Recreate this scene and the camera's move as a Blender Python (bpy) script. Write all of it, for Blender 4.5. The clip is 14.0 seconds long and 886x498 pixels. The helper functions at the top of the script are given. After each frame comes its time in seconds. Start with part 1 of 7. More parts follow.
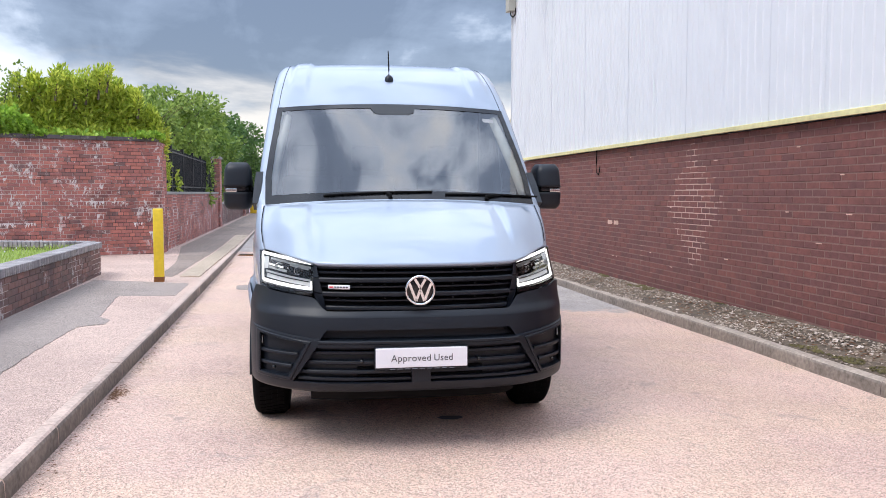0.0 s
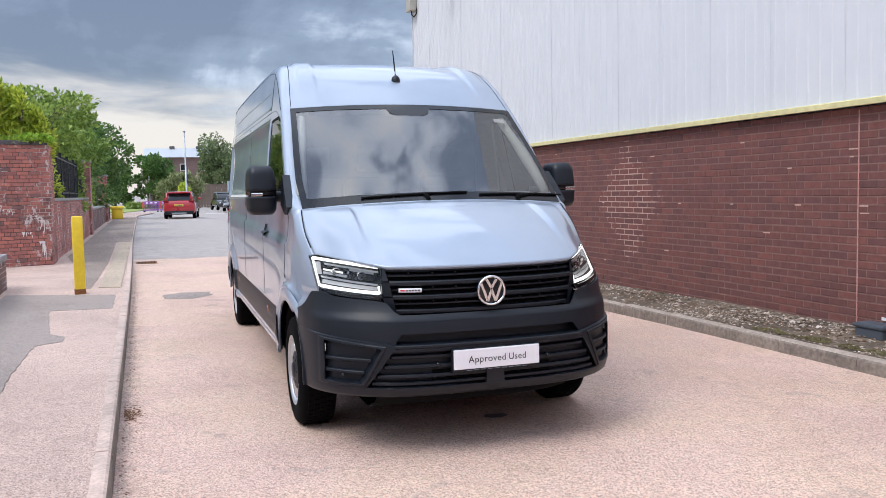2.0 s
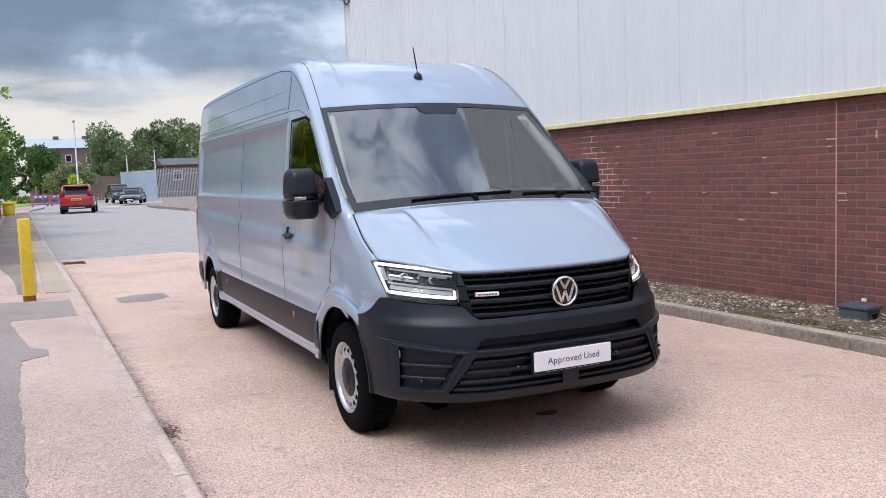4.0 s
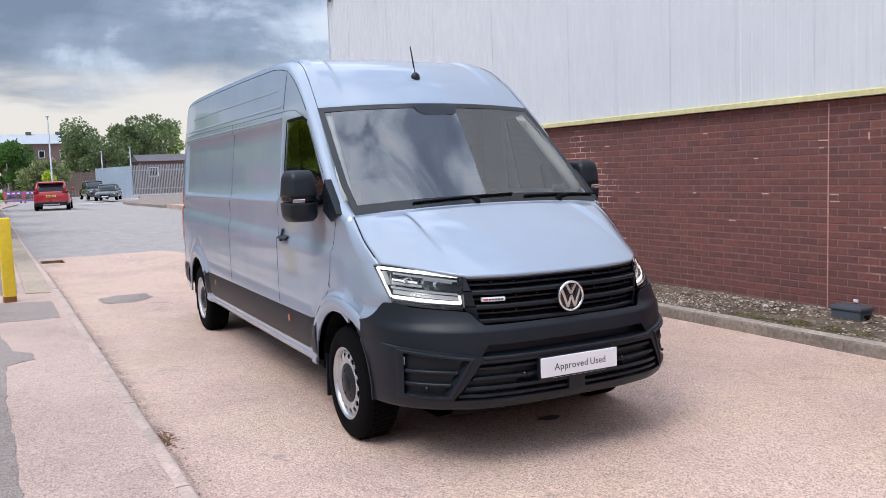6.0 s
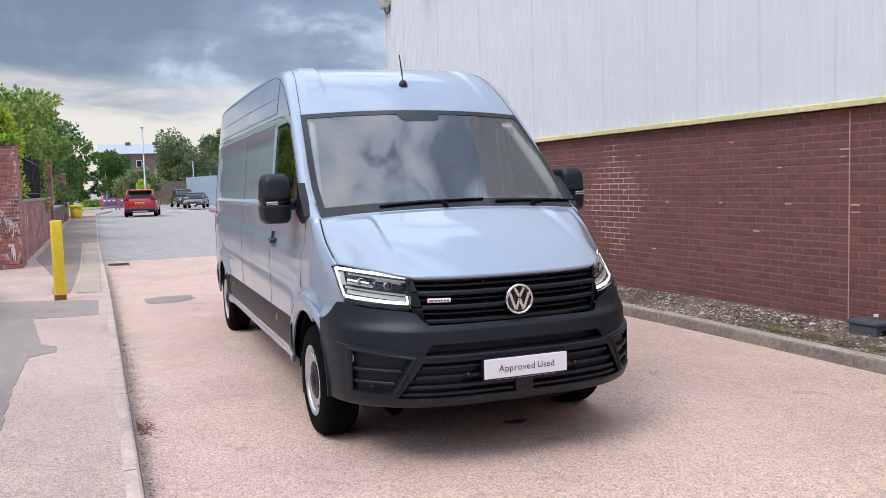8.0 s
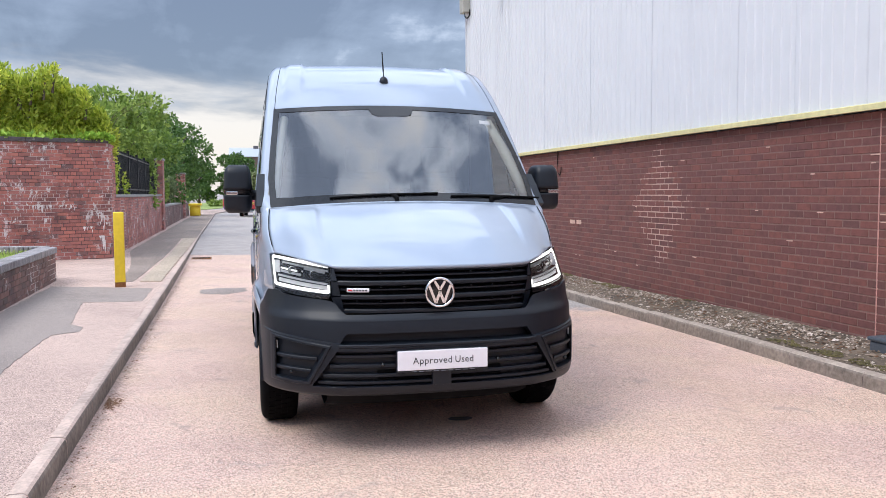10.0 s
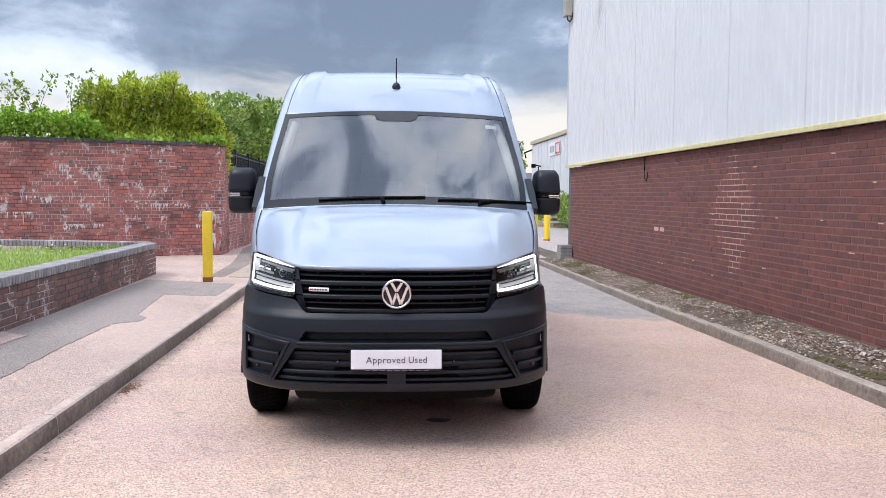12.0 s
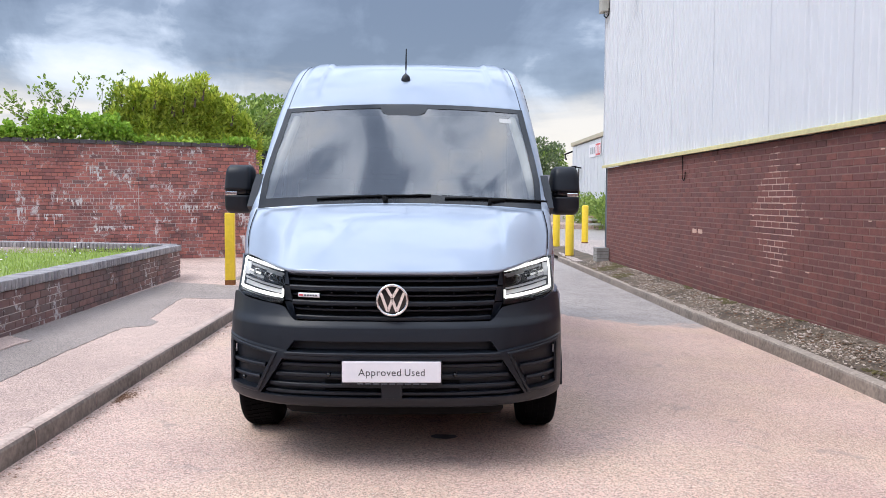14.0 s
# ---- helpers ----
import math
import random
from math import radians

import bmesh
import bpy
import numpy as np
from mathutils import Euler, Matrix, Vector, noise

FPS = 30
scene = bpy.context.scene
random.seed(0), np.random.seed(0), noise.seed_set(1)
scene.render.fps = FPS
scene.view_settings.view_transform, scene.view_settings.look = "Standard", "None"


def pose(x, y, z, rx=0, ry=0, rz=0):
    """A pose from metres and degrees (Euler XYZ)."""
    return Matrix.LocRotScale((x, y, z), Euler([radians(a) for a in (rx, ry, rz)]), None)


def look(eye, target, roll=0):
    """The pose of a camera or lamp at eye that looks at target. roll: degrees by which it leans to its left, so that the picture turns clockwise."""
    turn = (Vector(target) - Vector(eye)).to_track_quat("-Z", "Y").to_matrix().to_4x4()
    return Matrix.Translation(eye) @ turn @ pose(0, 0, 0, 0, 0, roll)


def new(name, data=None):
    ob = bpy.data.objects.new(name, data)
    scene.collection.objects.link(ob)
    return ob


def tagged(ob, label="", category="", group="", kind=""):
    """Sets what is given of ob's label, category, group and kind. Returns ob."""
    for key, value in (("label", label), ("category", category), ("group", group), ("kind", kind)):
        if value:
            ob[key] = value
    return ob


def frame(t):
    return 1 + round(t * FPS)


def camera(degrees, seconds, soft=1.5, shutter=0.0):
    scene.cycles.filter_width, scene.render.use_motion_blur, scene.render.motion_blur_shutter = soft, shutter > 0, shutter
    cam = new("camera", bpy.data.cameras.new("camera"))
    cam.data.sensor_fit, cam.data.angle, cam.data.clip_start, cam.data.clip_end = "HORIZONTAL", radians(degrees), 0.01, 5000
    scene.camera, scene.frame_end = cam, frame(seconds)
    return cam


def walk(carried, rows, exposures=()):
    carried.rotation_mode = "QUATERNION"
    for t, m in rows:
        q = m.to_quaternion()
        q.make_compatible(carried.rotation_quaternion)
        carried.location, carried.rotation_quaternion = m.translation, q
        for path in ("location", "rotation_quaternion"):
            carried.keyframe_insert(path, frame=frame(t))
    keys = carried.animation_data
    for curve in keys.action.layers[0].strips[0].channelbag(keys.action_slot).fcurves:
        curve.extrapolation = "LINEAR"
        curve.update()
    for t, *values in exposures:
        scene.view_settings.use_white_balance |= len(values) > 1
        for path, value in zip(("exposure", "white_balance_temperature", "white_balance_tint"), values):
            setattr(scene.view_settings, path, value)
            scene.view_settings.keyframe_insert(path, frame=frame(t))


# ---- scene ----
cam = camera(55.5, 14.0, soft=0.8)
PATH = [
    (0, (-0.694, -0.06, 1.485), (-0.35, 1.905, 1.351), -0.0),
    (0.5, (-0.979, -0.016, 1.489), (-0.543, 1.931, 1.356), -0.3),
    (1, (-1.248, 0.1, 1.486), (-0.725, 2.026, 1.352), -0.5),
    (1.5, (-1.555, 0.177, 1.486), (-0.953, 2.08, 1.351), -0.8),
    (2, (-1.86, 0.242, 1.507), (-1.19, 2.121, 1.367), -1.2),
    (2.5, (-2.12, 0.374, 1.56), (-1.387, 2.229, 1.41), -1.4),
    (3, (-2.305, 0.483, 1.613), (-1.518, 2.314, 1.448), -1.7),
    (3.2, (-2.411, 0.517, 1.615), (-1.602, 2.338, 1.446), -1.9),
    (5.5, (-2.986, 0.882, 1.678), (-2.018, 2.622, 1.487), -2.0),
    (6, (-2.852, 0.825, 1.672), (-1.914, 2.581, 1.482), -2.1),
    (6.5, (-2.705, 0.718, 1.662), (-1.8, 2.492, 1.473), -2.1),
    (7, (-2.595, 0.572, 1.646), (-1.737, 2.368, 1.461), -2.2),
    (7.5, (-2.448, 0.482, 1.634), (-1.638, 2.303, 1.461), -2.0),
    (8, (-2.209, 0.398, 1.604), (-1.451, 2.243, 1.447), -1.7),
    (8.2, (-2.125, 0.374, 1.568), (-1.391, 2.228, 1.419), -1.6),
    (10.3, (-0.988, -0.019, 1.494), (-0.55, 1.928, 1.357), -0.2),
    (10.5, (-0.883, -0.045, 1.5), (-0.482, 1.909, 1.361), -0.1),
    (11, (-0.574, -0.079, 1.489), (-0.266, 1.893, 1.355), 0.1),
    (11.5, (-0.324, -0.147, 1.47), (-0.097, 1.836, 1.338), 0.3),
    (12, (-0.124, -0.209, 1.494), (0.036, 1.781, 1.37), 0.4),
    (12.5, (0.02, -0.107, 1.488), (0.13, 1.886, 1.37), 0.4),
    (13, (0.126, 0.017, 1.479), (0.201, 2.013, 1.366), 0.5),
    (13.5, (0.148, 0.096, 1.468), (0.207, 2.092, 1.356), 0.4),
    (14, (0.133, 0.197, 1.467), (0.193, 2.193, 1.349), 0.3),
]
walk(cam, [(t, look(eye, target, roll)) for t, eye, target, roll in PATH], [(0, 0.68), (1.5, 0.56), (3.0, 0.42), (6.5, 0.39), (8.2, 0.42), (10.5, 0.62), (11.2, 0.62), (12.2, 0.58), (14.0, 0.58)])

# ---- light ----
world = bpy.data.worlds.new("world")
scene.world = world
world.use_nodes = True
SUN_EL, SUN_AZ = radians(55), radians(250)   # azimuth clockwise from +y


def build_sky():
    nt = world.node_tree
    nt.nodes.clear()
    N, L = nt.nodes.new, nt.links.new
    out, bg = N("ShaderNodeOutputWorld"), N("ShaderNodeBackground")
    sky = N("ShaderNodeTexSky")
    sky.sky_type, sky.sun_disc = "NISHITA", False
    sky.sun_elevation, sky.sun_rotation = SUN_EL, SUN_AZ
    sky.air_density, sky.dust_density = 1.0, 1.5
    tc, sep = N("ShaderNodeTexCoord"), N("ShaderNodeSeparateXYZ")
    L(tc.outputs["Generated"], sep.inputs[0])

    def math(op, a, b=0.0, c=0.0):
        n = N("ShaderNodeMath")
        n.operation = op
        for s, v in zip(n.inputs, (a, b, c)):
            if hasattr(v, "is_output"):
                L(v, s)
            else:
                s.default_value = v
        return n.outputs[0]

    # cloud sheets lie on a plane overhead: direction over height
    hgt = math("MAXIMUM", sep.outputs[2], 0.0)
    inv = math("DIVIDE", 1.0, math("ADD", hgt, 0.16))
    comb = N("ShaderNodeCombineXYZ")
    L(math("MULTIPLY", sep.outputs[0], inv), comb.inputs[0])
    L(math("MULTIPLY", sep.outputs[1], inv), comb.inputs[1])

    def noise_at(scale, detail, rough, w):
        n = N("ShaderNodeTexNoise")
        n.noise_dimensions = "4D"
        L(comb.outputs[0], n.inputs["Vector"])
        n.inputs["W"].default_value = w
        n.inputs["Scale"].default_value, n.inputs["Detail"].default_value, n.inputs["Roughness"].default_value = scale, detail, rough
        n.inputs["Distortion"].default_value = 0.35
        return n.outputs[0]

    big, fine = noise_at(0.62, 6, 0.52, 3.7), noise_at(1.5, 7, 0.55, 9.1)
    puff = N("ShaderNodeTexNoise")
    L(tc.outputs["Generated"], puff.inputs["Vector"])
    puff.inputs["Scale"].default_value, puff.inputs["Detail"].default_value, puff.inputs["Roughness"].default_value = 3.6, 7, 0.55
    puff.inputs["Distortion"].default_value = 0.9
    high = math("MULTIPLY", math("MINIMUM", math("MAXIMUM", math("SUBTRACT", math("MULTIPLY", sep.outputs[2], 2.2), 0.5), 0.0), 1.0), 0.85)
    curl = N("ShaderNodeTexNoise")
    L(tc.outputs["Generated"], curl.inputs["Vector"])
    curl.inputs["Scale"].default_value, curl.inputs["Detail"].default_value, curl.inputs["Roughness"].default_value = 8.5, 8, 0.6
    curl.inputs["Distortion"].default_value = 0.6
    mixl = math("ADD", math("ADD", math("MULTIPLY", big, 0.7), math("MULTIPLY", fine, 0.3)), math("MULTIPLY", math("SUBTRACT", curl.outputs[0], 0.5), 0.30))

    def toward(az, el, wide, amount):
        """Thinner (or thicker) cloud round one quarter of the sky."""
        a, b = radians(az), radians(el)
        dot = N("ShaderNodeVectorMath")
        dot.operation = "DOT_PRODUCT"
        nrm = N("ShaderNodeVectorMath")
        nrm.operation = "NORMALIZE"
        L(tc.outputs["Generated"], nrm.inputs[0])
        L(nrm.outputs[0], dot.inputs[0])
        dot.inputs[1].default_value = (float(np.cos(b) * np.sin(a)), float(np.cos(b) * np.cos(a)), float(np.sin(b)))
        mr = N("ShaderNodeMapRange")
        mr.interpolation_type = "SMOOTHSTEP"
        L(dot.outputs["Value"], mr.inputs[0])
        mr.inputs[1].default_value, mr.inputs[2].default_value = float(np.cos(radians(wide))), 0.9995
        mr.inputs[3].default_value, mr.inputs[4].default_value = 0.0, amount
        return mr.outputs[0]

    mixl = math("ADD", mixl, math("ADD", math("ADD", toward(-19.5, 9.2, 7, 0.075), toward(-31, 6, 9, 0.04)), math("ADD", toward(3, 13, 20, -0.05), toward(-24, 17, 8, -0.06))))
    mixn = math("ADD", mixl, math("MULTIPLY", high, math("SUBTRACT", math("ADD", math("MULTIPLY", puff.outputs[0], 0.75), 0.18), mixl)))
    # grey-blue cloud bases to white cloud tops
    ramp = N("ShaderNodeValToRGB")
    L(mixn, ramp.inputs[0])
    e = ramp.color_ramp.elements
    e[0].position, e[0].color = 0.41, (0.120, 0.150, 0.220, 1)
    e[1].position, e[1].color = 0.66, (0.70, 0.715, 0.755, 1)
    m = e.new(0.50)
    m.color = (0.205, 0.25, 0.345, 1)
    m = e.new(0.57)
    m.color = (0.50, 0.56, 0.68, 1)
    # bright warm haze close to the horizon
    low = N("ShaderNodeMapRange")
    low.interpolation_type = "SMOOTHSTEP"
    L(math("ADD", sep.outputs[2], math("MULTIPLY", math("SUBTRACT", fine, 0.5), 0.16)), low.inputs[0])
    low.inputs[1].default_value, low.inputs[2].default_value = 0.075, 0.135
    low.inputs[3].default_value, low.inputs[4].default_value = 0.93, 0.0
    warm = N("ShaderNodeMix")
    warm.data_type = "RGBA"
    L(low.outputs[0], warm.inputs[0])
    L(ramp.outputs[0], warm.inputs[6])
    warm.inputs[7].default_value = (0.68, 0.63, 0.595, 1)
    # thinner, brighter cloud higher up
    up = N("ShaderNodeMapRange")
    up.interpolation_type = "SMOOTHSTEP"
    L(sep.outputs[2], up.inputs[0])
    up.inputs[1].default_value, up.inputs[2].default_value = 0.20, 0.75
    up.inputs[3].default_value, up.inputs[4].default_value = 1.0, 2.75
    lift = N("ShaderNodeVectorMath")
    lift.operation = "SCALE"
    L(warm.outputs[2], lift.inputs[0])
    L(up.outputs[0], lift.inputs["Scale"])
    # a thin share of clear sky shows through
    clear = N("ShaderNodeMix")
    clear.data_type, clear.blend_type = "RGBA", "ADD"
    clear.inputs[0].default_value = 0.03
    L(lift.outputs[0], clear.inputs[6])
    L(sky.outputs[0], clear.inputs[7])
    L(clear.outputs[2], bg.inputs[0])
    bg.inputs[1].default_value = 0.85
    L(bg.outputs[0], out.inputs[0])


build_sky()
sun = new("sun", bpy.data.lights.new("sun", "SUN"))
sun.data.energy, sun.data.angle, sun.data.color = 1.18, radians(30), (1.0, 0.96, 0.90)
sun.matrix_world = look((0, 0, 30), Vector((0, 0, 30)) - Vector((math.sin(SUN_AZ) * math.cos(SUN_EL), math.cos(SUN_AZ) * math.cos(SUN_EL), math.sin(SUN_EL))))

# ---- materials ----


class Nodes:
    """A small builder for node materials."""

    def __init__(self, name, base=(0.5, 0.5, 0.5), rough=0.6, metal=0.0, spec=0.5):
        self.mat = bpy.data.materials.new(name)
        self.mat.use_nodes = True
        self.nt = self.mat.node_tree
        self.p = self.nt.nodes["Principled BSDF"]
        self.set("Base Color", (*base, 1))
        self.set("Roughness", rough)
        self.set("Metallic", metal)
        self.set("Specular IOR Level", spec)
        self._pos = None

    def n(self, kind):
        return self.nt.nodes.new(kind)

    def link(self, a, b):
        self.nt.links.new(a, b)

    def set(self, key, value):
        s = self.p.inputs[key]
        if hasattr(value, "is_output"):
            self.link(value, s)
        else:
            s.default_value = value

    def pos(self):
        if self._pos is None:
            self._pos = self.n("ShaderNodeNewGeometry").outputs["Position"]
        return self._pos

    def stretch(self, sx, sy, sz, off=(0, 0, 0)):
        m = self.n("ShaderNodeMapping")
        self.link(self.pos(), m.inputs[0])
        m.inputs["Scale"].default_value = (sx, sy, sz)
        m.inputs["Location"].default_value = off
        return m.outputs[0]

    def noise(self, scale, detail=4, rough=0.55, vec=None, dist=0.0):
        t = self.n("ShaderNodeTexNoise")
        self.link(vec if vec is not None else self.pos(), t.inputs["Vector"])
        t.inputs["Scale"].default_value, t.inputs["Detail"].default_value = scale, detail
        t.inputs["Roughness"].default_value, t.inputs["Distortion"].default_value = rough, dist
        return t.outputs[0]

    def cells(self, scale, vec=None):
        t = self.n("ShaderNodeTexVoronoi")
        self.link(vec if vec is not None else self.pos(), t.inputs["Vector"])
        t.inputs["Scale"].default_value = scale
        return t

    def math(self, op, a, b=0.0, clamp=False):
        m = self.n("ShaderNodeMath")
        m.operation, m.use_clamp = op, clamp
        for s, v in zip(m.inputs, (a, b)):
            if hasattr(v, "is_output"):
                self.link(v, s)
            else:
                s.default_value = v
        return m.outputs[0]

    def step(self, v, lo, hi, a=0.0, b=1.0):
        m = self.n("ShaderNodeMapRange")
        m.interpolation_type = "SMOOTHSTEP"
        self.link(v, m.inputs[0])
        for i, x in enumerate((lo, hi, a, b)):
            m.inputs[i + 1].default_value = x
        return m.outputs[0]

    def mix(self, fac, a, b, blend="MIX"):
        m = self.n("ShaderNodeMix")
        m.data_type, m.blend_type = "RGBA", blend
        for s, v in ((m.inputs[0], fac), (m.inputs[6], a), (m.inputs[7], b)):
            if hasattr(v, "is_output"):
                self.link(v, s)
            else:
                s.default_value = v if not isinstance(v, tuple) else (*v[:3], 1)
        return m.outputs[2]

    def ramp(self, fac, *stops):
        r = self.n("ShaderNodeValToRGB")
        self.link(fac, r.inputs[0])
        e = r.color_ramp.elements
        while len(e) < len(stops):
            e.new(0.5)
        for el, (p, c) in zip(e, stops):
            el.position, el.color = p, (*c, 1)
        return r.outputs[0]

    def bump(self, height, strength=0.3, dist=0.01):
        b = self.n("ShaderNodeBump")
        self.link(height, b.inputs["Height"])
        b.inputs["Strength"].default_value, b.inputs["Distance"].default_value = strength, dist
        self.set("Normal", b.outputs[0])

    def each(self):
        """A random number for each object and each loose piece of a mesh."""
        a = self.n("ShaderNodeObjectInfo").outputs["Random"]
        b = self.n("ShaderNodeNewGeometry").outputs["Random Per Island"]
        return self.math("FRACT", self.math("ADD", a, b))


def plain(name, base, rough=0.6, metal=0.0, grain=0.12, scale=60, bump=0.08, spec=0.5, vary=1.0):
    """A surface of one colour with faint grain, dirt and relief."""
    m = Nodes(name, base, rough, metal, spec)
    v = m.noise(scale, 5)
    w = m.noise(scale * 0.07, 4)
    f = m.math("ADD", m.math("MULTIPLY", v, 0.5), m.math("MULTIPLY", w, 0.5))
    lo = tuple(c * (1 - grain) for c in base)
    hi = tuple(min(1, c * (1 + grain)) for c in base)
    m.set("Base Color", m.ramp(f, (0.35, lo), (0.65, hi)))
    m.set("Roughness", m.step(w, 0.3, 0.7, max(0.02, rough - 0.06 * vary), min(1, rough + 0.08 * vary)))
    if bump:
        m.bump(v, bump, 0.002)
    return m.mat


def asphalt(name, tone, grit=0.35, tint=None):
    m = Nodes(name, tone, 0.9)
    st = m.cells(110)
    fine = m.noise(230, 3, 0.7)
    mid = m.noise(9, 5, 0.6)
    big = m.noise(0.55, 5, 0.6)
    lo, hi = tuple(c * (1 - grit) for c in tone), tuple(min(1, c * (1 + grit)) for c in tone)
    c = m.ramp(m.math("ADD", m.math("MULTIPLY", st.outputs["Color"], 0.5), m.math("MULTIPLY", fine, 0.5)), (0.25, lo), (0.5, tone), (0.8, hi))
    # single dark and pale chippings
    chip = m.cells(165)
    ch = m.n("ShaderNodeSeparateColor")
    m.link(chip.outputs["Color"], ch.inputs[0])
    c = m.mix(m.math("MULTIPLY", m.step(ch.outputs[0], 0.24, 0.15), 0.78), c, tuple(x * 0.25 for x in tone))
    c = m.mix(m.math("MULTIPLY", m.step(ch.outputs[1], 0.79, 0.87), 0.65), c, tuple(min(0.88, x * 1.6) for x in tone))
    c = m.mix(m.step(mid, 0.3, 0.75, 0.0, 0.30), c, tuple(x * 0.72 for x in tone))
    if tint:
        c = m.mix(m.step(big, 0.42, 0.62, 0.0, 0.8), c, tint, "MULTIPLY")
    m.set("Base Color", c)
    m.bump(m.math("ADD", st.outputs["Distance"], m.math("MULTIPLY", fine, 0.4)), 0.5, 0.006)
    return m


def road_material():
    """Pink worn surfacing near by, older grey asphalt beyond a ragged edge, an oily stripe down the middle."""
    tone = (0.69, 0.475, 0.392)
    m = asphalt("road_surface", tone, 0.42, (0.86, 0.84, 0.86))
    pink = m.p.inputs["Base Color"].links[0].from_socket
    sep = m.n("ShaderNodeSeparateXYZ")
    m.link(m.pos(), sep.inputs[0])
    x, y = sep.outputs[0], sep.outputs[1]
    wob = m.math("MULTIPLY", m.math("SUBTRACT", m.noise(0.7, 5, 0.6), 0.5), 1.4)
    # the seam runs slantwise: far at the pavement, near at the building
    seam = m.math("ADD", m.math("ADD", y, wob), m.math("MULTIPLY", x, 0.0))
    cut = m.math("SUBTRACT", 21.3, m.math("MULTIPLY", m.step(x, 0.6, 2.2), 10.6))
    seam = m.math("ADD", seam, m.math("MULTIPLY", m.math("SUBTRACT", m.noise(7, 6, 0.7), 0.5), 1.1))
    grey = m.step(m.math("SUBTRACT", seam, cut), -0.16, 0.16)
    st = m.cells(60)
    gcol = m.ramp(m.math("ADD", m.math("MULTIPLY", st.outputs["Color"], 0.55), m.math("MULTIPLY", m.noise(2.2, 6), 0.45)), (0.25, (0.25, 0.222, 0.21)), (0.75, (0.50, 0.45, 0.42)))
    # broad drifts of creamier and pinker stone
    pink = m.mix(m.step(m.noise(0.9, 4, 0.5), 0.40, 0.62, 0.0, 0.7), pink, (1.0, 1.02, 0.94), "MULTIPLY")
    c = m.mix(grey, pink, gcol)
    # dark damp and grit along the kerb, tyre marks and drips
    grit = m.math("MULTIPLY", m.step(x, -1.78, -2.05), m.step(m.noise(5, 6, 0.7), 0.42, 0.64))
    c = m.mix(m.math("MULTIPLY", grit, 0.40), c, (0.16, 0.12, 0.10))
    drip = m.math("MULTIPLY", m.step(m.noise(2.4, 5, 0.6, dist=0.6), 0.60, 0.72), 0.55)
    c = m.mix(drip, c, (0.24, 0.20, 0.19))
    spots = m.step(m.cells(2.3).outputs["Distance"], 0.035, 0.015)
    c = m.mix(m.math("MULTIPLY", spots, 0.6), c, (0.12, 0.10, 0.10))
    m.set("Base Color", c)
    return m.mat


def brick_material(name, tones, white=0.0, soot=0.3, warm_patch=None):
    m = Nodes(name, tones[0], 0.85)
    r = m.each()
    c = m.ramp(r, *[(i / (len(tones) - 1), t) for i, t in enumerate(tones)])
    n1, n2, n3 = m.noise(14, 6, 0.65), m.noise(1.1, 6, 0.62), m.noise(90, 4)
    c = m.mix(m.step(n1, 0.35, 0.75, 0.0, 0.45), c, tuple(t * 0.55 for t in tones[0]))
    c = m.mix(m.step(n2, 0.5, 0.72, 0.0, soot), c, (0.045, 0.035, 0.04))
    if white:
        w1 = m.step(m.noise(5.5, 8, 0.74, m.stretch(1, 1, 0.6), 0.4), 0.56, 0.61)
        w2 = m.step(m.noise(0.9, 3), 0.42, 0.54)
        c = m.mix(m.math("MULTIPLY", m.math("MULTIPLY", w1, w2), white), c, (0.78, 0.76, 0.74))
    m.set("Base Color", c)
    m.bump(m.math("ADD", n3, n1), 0.35, 0.004)
    return m.mat


def mortar_material(name, base, pale=None, thr=(0.5, 0.66), spot=None):
    m = Nodes(name, base, 0.95)
    n1, n2 = m.noise(40, 4), m.noise(0.9, 6, 0.65)
    c = m.mix(m.step(n1, 0.3, 0.7, 0.0, 0.4), base, tuple(b * 0.6 for b in base))
    if pale:
        c = m.mix(m.step(n2, thr[0], thr[1], 0.0, 0.9), c, pale)
    if spot:      # a repointed patch: centre y, z and half sizes
        sep = m.n("ShaderNodeSeparateXYZ")
        m.link(m.pos(), sep.inputs[0])
        a = m.math("DIVIDE", m.math("SUBTRACT", sep.outputs[1], spot[0]), spot[2])
        b = m.math("DIVIDE", m.math("SUBTRACT", sep.outputs[2], spot[1]), spot[3])
        d = m.math("ADD", m.math("ADD", m.math("ABSOLUTE", a), m.math("ABSOLUTE", b)), m.math("MULTIPLY", m.math("SUBTRACT", m.noise(5.5, 6, 0.7), 0.5), 1.9))
        c = m.mix(m.step(d, 1.05, 0.80, 0.0, 0.78), c, (0.66, 0.47, 0.40))
    m.set("Base Color", c)
    m.bump(n1, 0.3, 0.004)
    return m.mat


def paint_material(name, base, flake=True, rough=0.32, coat=1.0):
    m = Nodes(name, base, rough, 0.08 if flake else 0.0)
    m.set("Coat Weight", coat)
    m.set("Coat Roughness", 0.03)
    m.set("Coat IOR", 1.62)
    dust = m.noise(1.6, 5)
    m.set("Base Color", m.mix(m.step(dust, 0.35, 0.7, 0.0, 0.10), base, tuple(c * 0.82 for c in base)))
    m.set("Roughness", m.step(dust, 0.3, 0.7, rough - 0.04, rough + 0.08))
    return m.mat


